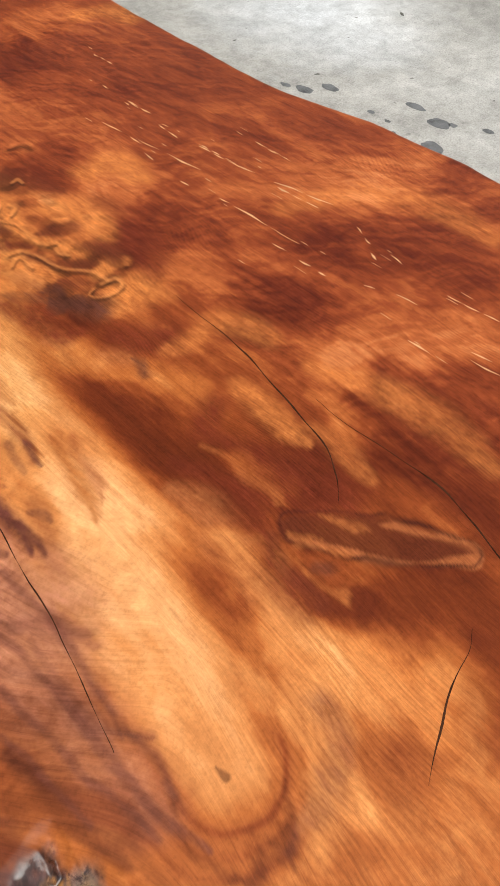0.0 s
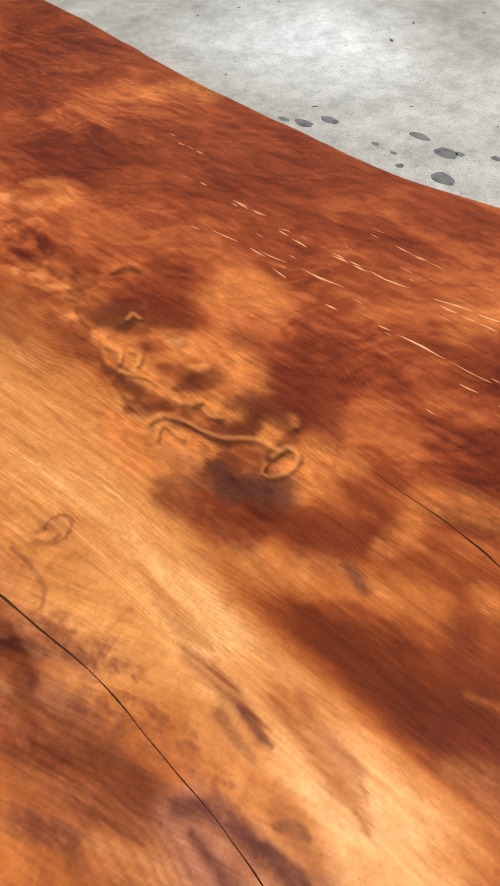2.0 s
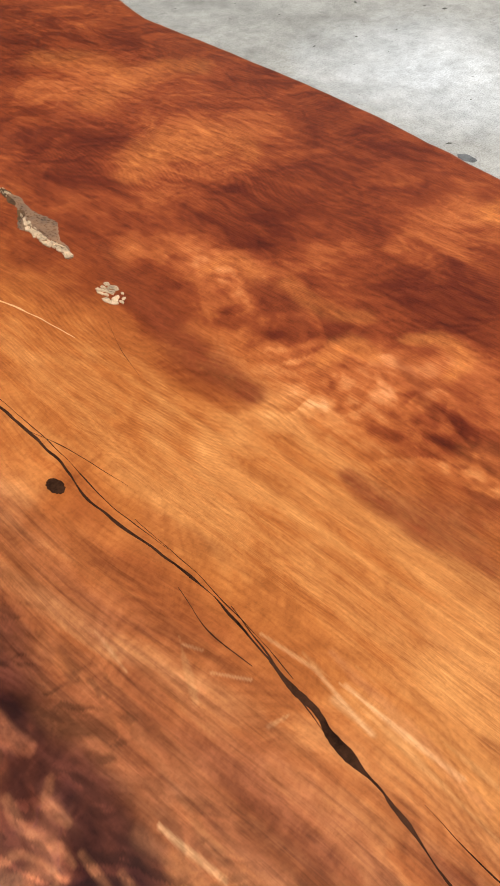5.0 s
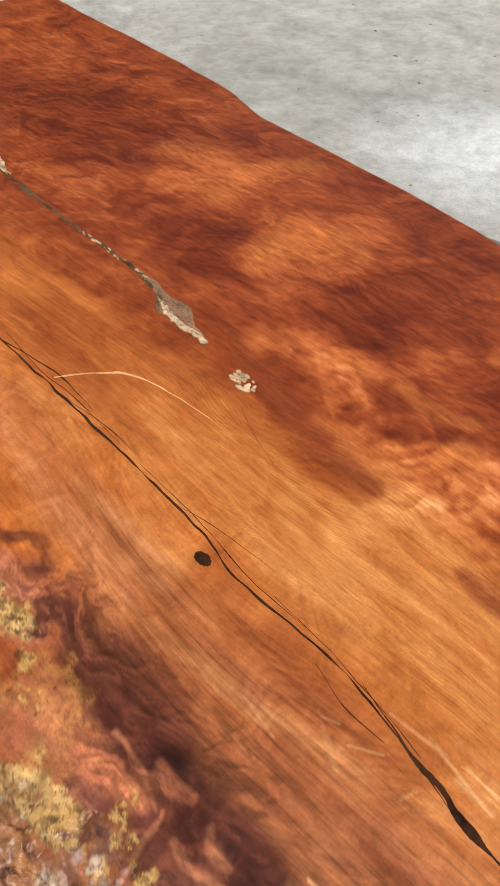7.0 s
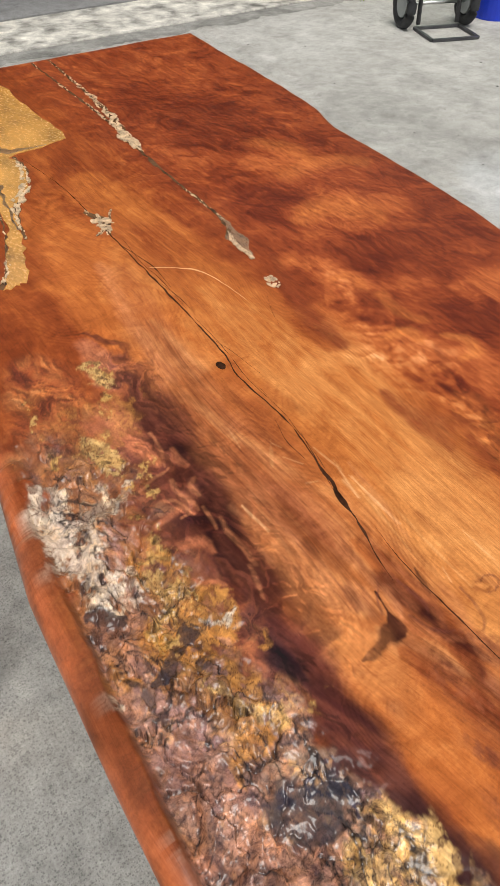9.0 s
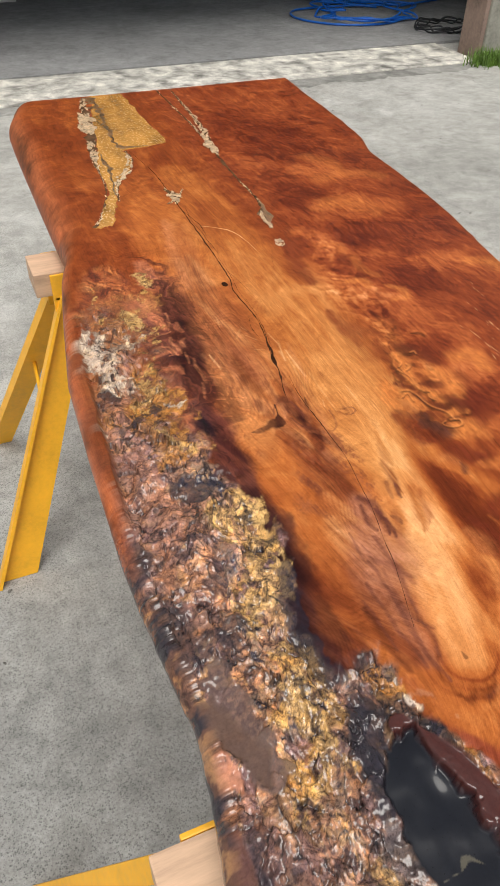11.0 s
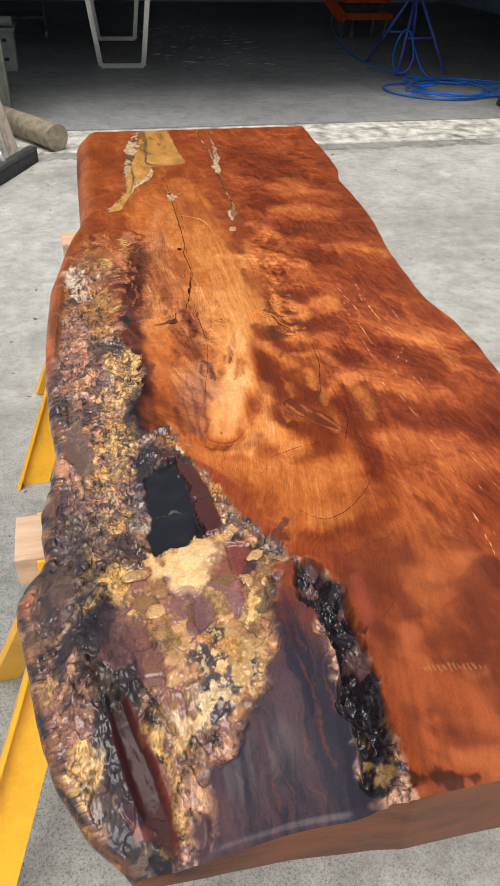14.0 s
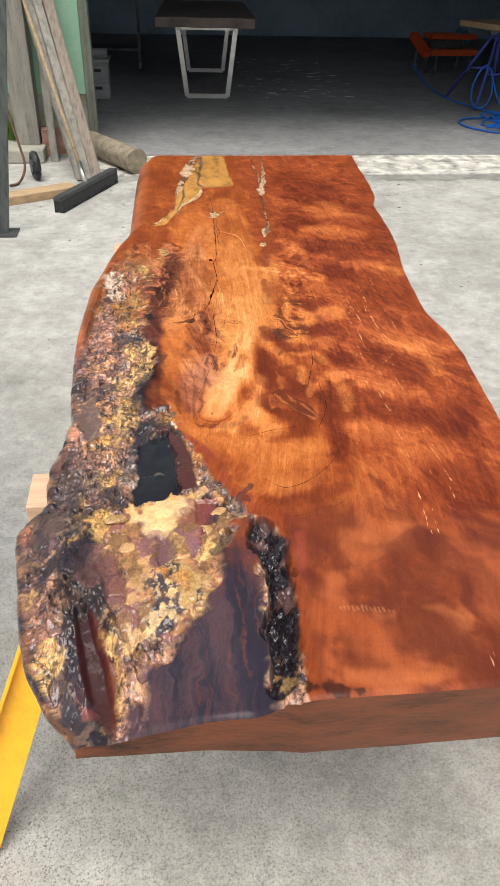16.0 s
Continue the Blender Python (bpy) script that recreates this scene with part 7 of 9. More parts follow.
    l.new(maths(n, l, "MULTIPLY_ADD", gl.outputs["Fac"], 0.85), b.inputs["Coat Weight"])
    n[-1].inputs[2].default_value = 0.05
    crust = maths(n, l, "ADD", maths(n, l, "MULTIPLY", scales.outputs["Fac"], 0.9), maths(n, l, "MULTIPLY", maths(n, l, "MINIMUM", fold, 0.1), 2.0))
    h = maths(n, l, "ADD", maths(n, l, "MULTIPLY", fibre.outputs["Fac"], 0.08), maths(n, l, "MULTIPLY", crust, busy))
    bumped(n, l, b, h, 0.3, 0.003)
    l.new(maths(n, l, "MULTIPLY_ADD", still.outputs["Fac"], 0.06), b.inputs["Coat Roughness"])
    n[-1].inputs[2].default_value = 0.035
    wet = n.new("ShaderNodeBump")
    wet.inputs["Strength"].default_value = 0.22
    wet.inputs["Distance"].default_value = 0.0035
    l.new(maths(n, l, "MULTIPLY", maths(n, l, "ADD", swell.outputs["Fac"], maths(n, l, "MULTIPLY", scales.outputs["Fac"], 0.5)), busy), wet.inputs["Height"])
    l.new(wet.outputs["Normal"], b.inputs["Coat Normal"])
    return m


M_SLAB = wood_shader("oiled_figured_wood")
M_END = plain("end_grain_wood", (0.12, 0.034, 0.012), 0.45, vary=0.42, scale=7, stretch=(1.2, 1, 5), bump=0.001, spec=0.3)
BASE = Vector((0.12, 1.1, UNDER))

slab = empty("live_edge_slab", BASE, "thick glossy reddish-brown live-edge wooden slab resting on two trestles", "table slab")


def build_body():
    """Top, rolled edges, sides and underside as one skin."""
    def side(edge, roll, sign):
        cols = []
        for k in range(1, NE + 1):
            a = k / NE * math.pi / 2
            cols.append((edge + sign * roll * (1 - math.sin(a)), roll * 1.1 * (1 - math.cos(a))))
        return cols
    zl, zr = GZ[:, :1], GZ[:, -1:]
    low = UNDER + 0.006 + 0 * zl
    left, right = [], []
    for x, d in side(edge_l[:, :1], roll_l[:, :1], 1.0):
        left.append((x, np.maximum(zl - d, low)))
    for t in (0.4, 0.8, 1.0):
        left.append((edge_l[:, :1] + 0.03 * t * t, zl - roll_l[:, :1] * 1.1 + (UNDER - zl + roll_l[:, :1] * 1.1) * t))
    for x, d in side(edge_r[:, -1:], roll_r[:, -1:], -1.0):
        right.append((x, zr - d))
    for t in (0.3, 0.6, 1.0):
        right.append((edge_r[:, -1:] - 0.02 * t * t, zr - 0.009 + (UNDER - zr + 0.009) * t))
    xs = np.hstack([x for x, z in left[::-1]] + [GX] + [x for x, z in right])
    zs = np.hstack([np.minimum(z, zl) for x, z in left[::-1]] + [GZ] + [z for x, z in right])
    nl, nr = len(left), len(right)
    ys = np.hstack([np.repeat(GY[:, :1], nl, 1), GY, np.repeat(GY[:, -1:], nr, 1)])
    rows, cols = xs.shape
    verts = np.stack([xs, ys, zs], -1).reshape(-1, 3) - np.array(BASE)
    idx = np.arange(rows * cols).reshape(rows, cols)
    quads = np.stack([idx[:-1, :-1], idx[:-1, 1:], idx[1:, 1:], idx[1:, :-1]], -1).reshape(-1, 4)
    under = np.stack([idx[:-1, -1], idx[:-1, 0], idx[1:, 0], idx[1:, -1]], -1)
    quads = np.vstack([quads, under])
    me = bpy.data.meshes.new("slab_body")
    me.vertices.add(len(verts))
    me.vertices.foreach_set("co", verts.ravel())
    me.loops.add(quads.size)
    me.loops.foreach_set("vertex_index", quads.ravel().astype(np.int32))
    me.polygons.add(len(quads))
    me.polygons.foreach_set("loop_start", np.arange(0, quads.size, 4, dtype=np.int32))
    me.polygons.foreach_set("use_smooth", np.ones(len(quads), bool))
    me.update(calc_edges=True)
    pad = lambda a: np.concatenate([np.repeat(a[:, :1], nl, 1), a, np.repeat(a[:, -1:], nr, 1)], 1)
    rgb = pad(col)
    side_c = np.array((0.31, 0.082, 0.028)) * (1 + 0.5 * fbm(ys * 14, zs * 40, 260, 4)[..., None] + 0.25 * fbm(ys * 60, zs * 160, 261, 3)[..., None])
    knobs = fbm(ys * 45, zs * 60, 262, 4, 0.6)
    crust = lay(lay(np.zeros(rgb.shape) + np.array((0.12, 0.055, 0.035)), (0.028, 0.022, 0.027), step(0.0, 0.35, knobs)), (0.3, 0.15, 0.07), step(0.25, 0.5, -knobs))
    rough_edge = pad(burl) * step(0.8, 0.74, ys) * step(0.02, -0.02, xs)
    side_c = side_c + (crust - side_c) * rough_edge[..., None]
    fade = np.zeros((1, cols, 1))
    fade[0, :nl, 0] = np.clip((nl - np.arange(nl)) / 4.0, 0, 1)
    fade[0, nl + NC:, 0] = np.clip((np.arange(nr) + 1) / 8.0, 0, 1)
    rgb = rgb + (side_c - rgb) * fade
    tint = me.attributes.new("tint", "FLOAT_COLOR", "POINT")
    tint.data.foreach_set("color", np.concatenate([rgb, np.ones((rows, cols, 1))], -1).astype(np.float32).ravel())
    gl = me.attributes.new("gloss", "FLOAT", "POINT")
    gl.data.foreach_set("value", pad(gloss).astype(np.float32).ravel())
    st = me.attributes.new("still", "FLOAT", "POINT")
    st.data.foreach_set("value", pad(smooth_pool).astype(np.float32).ravel())
    sk = me.attributes.new("streak", "FLOAT", "POINT")
    sk.data.foreach_set("value", pad(np.clip(streaks * (0.3 + 0.35 * step(0.6, 0.85, GY)) + 0.12 * middle * (1 - 0.6 * tongue), 0, 1) * (1 - burl)).astype(np.float32).ravel())
    gr = me.attributes.new("growth", "FLOAT", "POINT")
    gr.data.foreach_set("value", pad(growth_line).astype(np.float32).ravel())
    uv = me.uv_layers.new(name="grain")
    far = np.stack([pad(grain_u) + 0 * xs + (xs - pad(GX)) + 0.4 * (pad(GZ) - zs), pad(grain_v)], -1).reshape(-1, 2)
    uv.data.foreach_set("uv", far[quads.ravel()].astype(np.float32).ravel())
    me.materials.append(M_SLAB)
    ob = new("slab_body", me)
    ob.parent = slab
    return xs, zs, nl, nr


EX, EZ, NLEFT, NRIGHT = build_body()


def build_end(row, name, lean):
    """A sawn end of the slab, from the top's rim to the underside."""
    x, z = EX[row], EZ[row]
    y = np.concatenate([np.repeat(GY[row, 0], NLEFT), GY[row], np.repeat(GY[row, -1], NRIGHT)])
    steps = np.linspace(0, 1, 9)
    verts = [(x[j] - BASE.x, y[j] - BASE.y + lean * math.sin(t * 1.6), z[j] + (UNDER - z[j]) * t - BASE.z) for t in steps for j in range(len(x))]
    n = len(x)
    faces = [(i * n + j, i * n + j + 1, (i + 1) * n + j + 1, (i + 1) * n + j) for i in range(8) for j in range(n - 1)]
    ob = new(name, mesh_from(name, verts, faces, M_END, True))
    ob.parent = slab
    return tagged(ob, "dark brown sawn end grain of the slab")


build_end(0, "near_end_face", -0.0015)
build_end(NR - 1, "far_end_face", 0.0015)


# ---- cracks, inlays and flecks of the slab ----
def height_at(x, y):
    j = int(np.argmin(np.abs(GY[:, NC // 2] - y)))
    i = int(np.argmin(np.abs(GX[j] - x)))
    return float(GZ[j, i])


def ribbon(pts, widths, seed, jitter=0.25, proud=0.0005, bm=None, n=22, thin=1.0):
    """A thin, ragged, slightly domed vein of filler along points of the top."""
    rng = random.Random(seed)
    bm = bm or bmesh.new()
    path = smooth_path([(x, y, 0) for x, y in pts], n)
    rows = []
    for i, p in enumerate(path):
        d = path[min(i + 1, len(path) - 1)] - path[max(i - 1, 0)]
        side = Vector((-d.y, d.x, 0)).normalized()
        f = i / (len(path) - 1) * (len(widths) - 1)
        k = min(int(f), len(widths) - 2)
        w = (widths[k] + (widths[k + 1] - widths[k]) * (f - k)) * thin
        where = Vector((p.x * 60, p.y * 60, seed * 3.3))
        c = p + side * noise.noise(where) * (w * jitter * 1.5 + 0.0004)
        z = height_at(c.x, c.y)
        a = w * (0.5 + 0.7 * noise.noise(where * 0.9 + Vector((5, 0, 0))) + 0.06 * rng.uniform(-1, 1))
        b = w * (0.5 + 0.7 * noise.noise(where * 0.9 + Vector((0, 9, 0))) + 0.06 * rng.uniform(-1, 1))
        a, b = max(a, w * 0.08), max(b, w * 0.08)
        rows.append([bm.verts.new(Vector((c.x + side.x * o, c.y + side.y * o, z + h)) - BASE) for o, h in ((-a, 0.00005), (0, proud), (b, 0.00005))])
    for r, s in zip(rows, rows[1:]):
        for k in range(2):
            bm.faces.new((r[k], r[k + 1], s[k + 1], s[k]))
    return bm


M_CRACK = plain("dark_crack_filler", (0.045, 0.018, 0.009), 0.95, vary=0.4, scale=40, spec=0.05)
M_VEIN = plain("brown_grey_filler", (0.1, 0.05, 0.022), 0.6, vary=0.6, scale=45, spec=0.15)
M_AMBER = plain("amber_resin", (0.5, 0.24, 0.055), 0.25, vary=0.34, scale=16, stretch=(1.6, 0.8, 1), coat=0.4)
M_SMOKE = plain("smoky_resin", (0.17, 0.085, 0.034), 0.3, vary=0.45, scale=30, coat=0.4)
M_FLECK = plain("pale_fleck", (0.6, 0.3, 0.13), 0.35, vary=0.2, scale=50)
M_CHIP = plain("cream_burl_chip", (0.46, 0.26, 0.1), 0.25, vary=0.35, scale=40, coat=0.6)
M_PALE = plain("off_white_resin", (0.5, 0.35, 0.21), 0.3, vary=0.55, scale=90, coat=0.3)

cracks = itertools.count(300)


def crack(pts, widths):
    part("crack", ribbon(pts, widths, next(cracks), 0.3, 0.0003, thin=0.46), M_CRACK, slab, "dark filled crack in the wood", True)


crack([(0.042, 1.898), (0.056, 1.75), (0.052, 1.6), (0.05, 1.537), (0.046, 1.432), (0.042, 1.341), (0.036, 1.265), (0.028, 1.231), (0.029, 1.142), (0.02, 1.085)], [0.0008, 0.002, 0.003, 0.004, 0.004, 0.004, 0.004, 0.003, 0.0025])
crack([(0.02, 1.085), (0.013, 1.05), (0.004, 1.007), (-0.006, 0.97), (-0.01, 0.955), (-0.013, 0.94)], [0.003, 0.012, 0.003, 0.0015, 0.0004])
crack([(0.03, 1.12), (0.022, 1.09), (0.008, 1.04)], [0.001, 0.002, 0.001])
crack([(0.05, 1.55), (0.06, 1.48), (0.055, 1.42)], [0.002, 0.003, 0.0005])
crack([(0.012, 0.99), (0.007, 0.954), (0.006, 0.925), (0.006, 0.87), (0.005, 0.817), (-0.002, 0.773), (-0.008, 0.736), (-0.018, 0.697), (-0.026, 0.66), (-0.039, 0.619), (-0.049, 0.588)], [0.0006, 0.002, 0.0025, 0.001, 0.0012, 0.0012, 0.001, 0.0005])
crack([(0.19, 0.785), (0.187, 0.765), (0.182, 0.719), (0.168, 0.668), (0.156, 0.627), (0.142, 0.606), (0.127, 0.592)], [0.0004, 0.0012, 0.0016, 0.0022, 0.0022, 0.0016, 0.0006])
crack([(0.18, 0.65), (0.177, 0.63), (0.177, 0.586), (0.174, 0.548), (0.157, 0.505), (0.15, 0.49)], [0.0004, 0.0006, 0.001, 0.002, 0.003, 0.001])
crack([(0.112, 0.496), (0.1, 0.491), (0.078, 0.488), (0.05, 0.479), (0.034, 0.473)], [0.001, 0.002, 0.0024, 0.0016, 0.0006])
crack([(0.039, 0.362), (0.067, 0.336), (0.095, 0.342), (0.122, 0.361), (0.15, 0.39), (0.177, 0.434)], [0.0006, 0.002, 0.0018, 0.0018, 0.0012, 0.0006])
crack([(0.048, 1.44), (0.052, 1.4), (0.05, 1.36)], [0.0006, 0.002, 0.0004])
crack([(0.04, 1.3), (0.046, 1.27), (0.05, 1.22)], [0.0006, 0.0014, 0.0003])
crack([(0.02, 1.15), (0.012, 1.12), (0.012, 1.09)], [0.0004, 0.0016, 0.0006])
crack([(0.145, 1.34), (0.13, 1.31), (0.12, 1.28)], [0.0003, 0.0007, 0.0003])
crack([(0.06, 1.56), (0.052, 1.49), (0.053, 1.44), (0.047, 1.37)], [0.0006, 0.0014, 0.0016, 0.0005])
crack([(0.046, 1.35), (0.042, 1.28), (0.034, 1.22), (0.034, 1.17)], [0.0005, 0.0016, 0.0014, 0.0004])
crack([(0.036, 1.2), (0.033, 1.15), (0.026, 1.1), (0.02, 1.07)], [0.0005, 0.001, 0.0014, 0.0005])
crack([(0.071, 0.27), (0.095, 0.276), (0.115, 0.285), (0.135, 0.289), (0.161, 0.307)], [0.0003, 0.0008, 0.0004, 0.0009, 0.0003])
crack([(0.07, 0.164), (0.1, 0.185), (0.13, 0.222)], [0.0003, 0.0007, 0.0003])


def flake(bm, outline, z_up, seed, n=5, ragged=0.002):
    """A flat, ragged-edged inlay that follows the top."""
    rng = random.Random(seed)
    ring = []
    for (ax, ay), (bx, by) in zip(outline, outline[1:] + outline[:1]):
        for k in range(n):
            t = k / n
            ring.append((ax + (bx - ax) * t + rng.uniform(-1, 1) * ragged, ay + (by - ay) * t + rng.uniform(-1, 1) * ragged))
    top = [bm.verts.new(Vector((x, y, height_at(x, y) + z_up)) - BASE) for x, y in ring]
    low = [bm.verts.new(Vector((x, y, height_at(x, y) - 0.004)) - BASE) for x, y in ring]
    bm.faces.new(top)
    for k in range(len(ring)):
        bm.faces.new((top[k], low[k], low[(k + 1) % len(ring)], top[(k + 1) % len(ring)]))
    return bm


INLAY = [(0.06, 2.322), (0.14, 2.322), (0.14, 2.1), (0.14, 1.92), (0.09, 1.905), (0.03, 1.9), (0.032, 1.83), (0.005, 1.765), (-0.028, 1.73), (-0.06, 1.61), (-0.085, 1.53), (-0.118, 1.525), (-0.083, 1.61), (-0.058, 1.68), (-0.043, 1.82), (-0.013, 1.965), (0.019, 2.147)]
part("resin_inlay", flake(bmesh.new(), INLAY, 0.0006, 1, 7, 0.004), M_AMBER, slab, "honey-coloured translucent resin inlay")


def fragments(pts, widths, seed, cover=0.55, slim=3.5):
    """Ragged pale flakes of many sizes scattered along a crack, thick in some stretches and missing in others."""
    rng = random.Random(seed)
    bm = bmesh.new()
    path = smooth_path([(x, y, 0) for x, y in pts], 16)
    for i, p in enumerate(path[:-1]):
        f = i / (len(path) - 1) * (len(widths) - 1)
        k = min(int(f), len(widths) - 2)
        wide = widths[k] + (widths[k + 1] - widths[k]) * (f - k)
        lush = cover + 0.9 * noise.noise(Vector((p.x * 40, p.y * 14, seed * 1.7)))
        d = (path[i + 1] - p).normalized()
        for _ in range(2):
            if rng.random() > lush:
                continue
            w = wide * rng.choice((0.12, 0.18, 0.25, 0.4, 0.6)) * rng.uniform(0.7, 1.2)
            off, on = rng.uniform(-0.55, 0.55) * wide, rng.uniform(-0.5, 0.5) * (path[i + 1] - p).length
            cx, cy, n = p.x - d.y * off + d.x * on, p.y + d.x * off + d.y * on, rng.randint(6, 9)
            long = w * rng.uniform(0.4, 1.0) * slim
            turn = rng.uniform(-0.35, 0.35)
            ex, ey = d.x * math.cos(turn) - d.y * math.sin(turn), d.x * math.sin(turn) + d.y * math.cos(turn)
            ring = []
            for q in range(n):
                a = 2 * math.pi * q / n
                u, v = long * math.cos(a) * rng.uniform(0.5, 1.1), w * 0.6 * math.sin(a) * rng.uniform(0.4, 1.2)
                ring.append((cx + ex * u - ey * v, cy + ey * u + ex * v))
            flake(bm, ring, rng.uniform(0.0008, 0.0013), seed + i, 2, w * 0.1)
    return bm


part("smoky_streak", ribbon([(0.055, 2.315), (0.05, 2.2), (0.036, 2.08), (0.03, 1.98), (0.028, 1.93), (0.06, 1.915), (0.1, 1.912)], [0.03, 0.034, 0.024, 0.02, 0.022, 0.012, 0.003], 347, 0.25, 0.0011), M_SMOKE, slab, "smoky brown streak in the resin", True)
part("smoky_streak", ribbon([(-0.02, 1.9), (-0.03, 1.83), (-0.028, 1.78), (-0.05, 1.66)], [0.004, 0.02, 0.012, 0.003], 348, 0.25, 0.0011), M_SMOKE, slab, "smoky brown streak in the resin", True)
veins = itertools.count(330)


def vein(pts, widths, cover, slim=3.0):
    k = next(veins)
    body = part("filled_crack", ribbon(pts, widths, k, 0.2, 0.0004, thin=0.8), M_VEIN, slab, "dark resin-filled crack with whitish flakes", True)
    part("pale_flakes", fragments(pts, widths, k + 30, cover, slim), M_PALE, body, "ragged off-white flakes")


vein([(0.035, 2.32), (0.012, 2.2), (0.0, 2.12), (-0.01, 2.03), (-0.022, 1.966), (-0.042, 1.86), (-0.05, 1.78)], [0.008, 0.02, 0.034, 0.03, 0.022, 0.012, 0.004], 0.5)
vein([(-0.05, 1.78), (-0.06, 1.69), (-0.095, 1.58), (-0.122, 1.53)], [0.003, 0.004, 0.006, 0.008], 0.35)
vein([(0.035, 1.895), (0.03, 1.835), (0.005, 1.775), (-0.024, 1.735), (-0.035, 1.7), (-0.05, 1.63)], [0.006, 0.012, 0.014, 0.014, 0.008, 0.004], 0.55)
vein([(0.239, 2.32), (0.236, 2.1), (0.232, 1.95), (0.23, 1.885)], [0.005, 0.006, 0.006, 0.008], 0.75)
vein([(0.277, 2.322), (0.262, 2.12), (0.25, 1.99), (0.232, 1.89)], [0.005, 0.007, 0.014, 0.01], 0.75)
vein([(0.232, 1.89), (0.224, 1.85), (0.22, 1.81)], [0.01, 0.02, 0.008], 0.8)
vein([(0.22, 1.81), (0.211, 1.69), (0.206, 1.56), (0.203, 1.53)], [0.004, 0.004, 0.004, 0.006], 0.3)
vein([(0.052, 1.66), (0.058, 1.62), (0.052, 1.58)], [0.006, 0.02, 0.006], 0.6, 1.5)
vein([(0.085, 1.645), (0.06, 1.605), (0.035, 1.585)], [0.002, 0.008, 0.004], 0.5, 1.5)
part("grey_vein", ribbon([(0.22, 1.82), (0.215, 1.77), (0.211, 1.69), (0.208, 1.626), (0.206, 1.56), (0.203, 1.53), (0.192, 1.47), (0.18, 1.43)], [0.005, 0.006, 0.004, 0.004, 0.004, 0.006, 0.014, 0.003], 340, 0.3, 0.0004), M_VEIN, slab, "grey resin-filled crack", True)
cluster = bmesh.new()
spots = random.Random(31)
for k in range(34):
    a, r = spots.uniform(0, 6.283), math.sqrt(spots.random())
    x, y, w = 0.168 + 0.0085 * r * math.cos(a) + 0.1 * 0.012 * r * math.sin(a), 1.361 + 0.014 * r * math.sin(a), spots.uniform(0.0008, 0.0022)
    flake(cluster, [(x + w * math.cos(q) * spots.uniform(0.6, 1.2), y + 1.8 * w * math.sin(q) * spots.uniform(0.6, 1.2)) for q in (0, 1.05, 2.1, 3.15, 4.2, 5.25)], spots.uniform(0.0004, 0.0009), k, 1, 0.0002)
part("white_patch", cluster, M_PALE, slab, "small patch of ragged off-white flakes")
lens = ribbon([(0.205, 1.535), (0.199, 1.505), (0.192, 1.475), (0.186, 1.445), (0.181, 1.425)], [0.003, 0.011, 0.016, 0.012, 0.002], 345, 0.15, 0.0006)
part("resin_lens", lens, plain("smoky_brown_resin", (0.2, 0.1, 0.045), 0.3, vary=0.4, scale=60, coat=0.4), slab, "smoky brown resin filling", True)
part("pale_flakes", fragments([(0.193, 1.5), (0.184, 1.475), (0.18, 1.45), (0.181, 1.43), (0.178, 1.42)], [0.003, 0.006, 0.005, 0.006], 377, 0.8, 2.0), M_PALE, slab, "ragged off-white flakes")
part("pale_line", ribbon([(0.055, 1.475), (0.085, 1.455), (0.106, 1.431), (0.114, 1.393), (0.118, 1.345)], [0.001, 0.0022, 0.0022, 0.0018, 0.0005], 341, 0.2, 0.0003), M_FLECK, slab, "thin pale curved line", True)
knot = bmesh.new()
flake(knot, [(0.022 + 0.0046 * math.cos(a), 1.254 + 0.0072 * math.sin(a)) for a in (k * math.pi / 8 for k in range(16))], 0.0005, 6, 2, 0.0004)
part("round_knot", knot, M_CRACK, slab, "small round dark knot")

# short pale flecks along the grain
rng = random.Random(7)
fl = bmesh.new()


def fleck(a, b):
    """A pale mineral fleck, broken into one to three slivers."""
    pieces = 1 if abs(a[1] - b[1]) < 0.03 else rng.randint(2, 3)
    for k in range(pieces):
        t0, t1 = (k + rng.uniform(0, 0.15)) / pieces, (k + rng.uniform(0.7, 1.0)) / pieces
        p, q = [(a[0] + (b[0] - a[0]) * t, a[1] + (b[1] - a[1]) * t) for t in (t0, t1)]
        mid = ((p[0] + q[0]) / 2 + rng.uniform(-0.0008, 0.0008), (p[1] + q[1]) / 2)
        ribbon([p, mid, q], [0.0002, rng.uniform(0.001, 0.0019), 0.0002], rng.randint(0, 999), 0.2, 0.0002, fl, 4)
    for _ in range(1):
        x, y = a[0] + rng.gauss(0, 0.012), a[1] + rng.gauss(0, 0.03)
        ln = rng.uniform(0.003, 0.012)
        ribbon([(x, y), (x - 0.02 * ln, y - ln * 0.5), (x - 0.05 * ln, y - ln)], [0.0002, rng.uniform(0.0004, 0.0009), 0.0002], rng.randint(0, 999), 0.2, 0.0002, fl, 3)


fleck((0.394, 1.105), (0.392, 1.072))
fleck((0.357, 1.05), (0.356, 1.036))
fleck((0.353, 1.01), (0.35, 0.987))
fleck((0.312, 0.964), (0.31, 0.945))
fleck((0.303, 0.935), (0.299, 0.918))
fleck((0.345, 0.961), (0.347, 0.947))
fleck((0.345, 0.911), (0.345, 0.865))
fleck((0.343, 0.867), (0.346, 0.843))
fleck((0.383, 0.878), (0.382, 0.844))
fleck((0.293, 0.883), (0.294, 0.868))
fleck((0.346, 0.827), (0.356, 0.763))
fleck((0.298, 0.842), (0.299, 0.828))
fleck((0.283, 0.773), (0.283, 0.756))
fleck((0.281, 0.745), (0.282, 0.731))
fleck((0.28, 0.727), (0.28, 0.716))
fleck((0.345, 0.738), (0.339, 0.728))
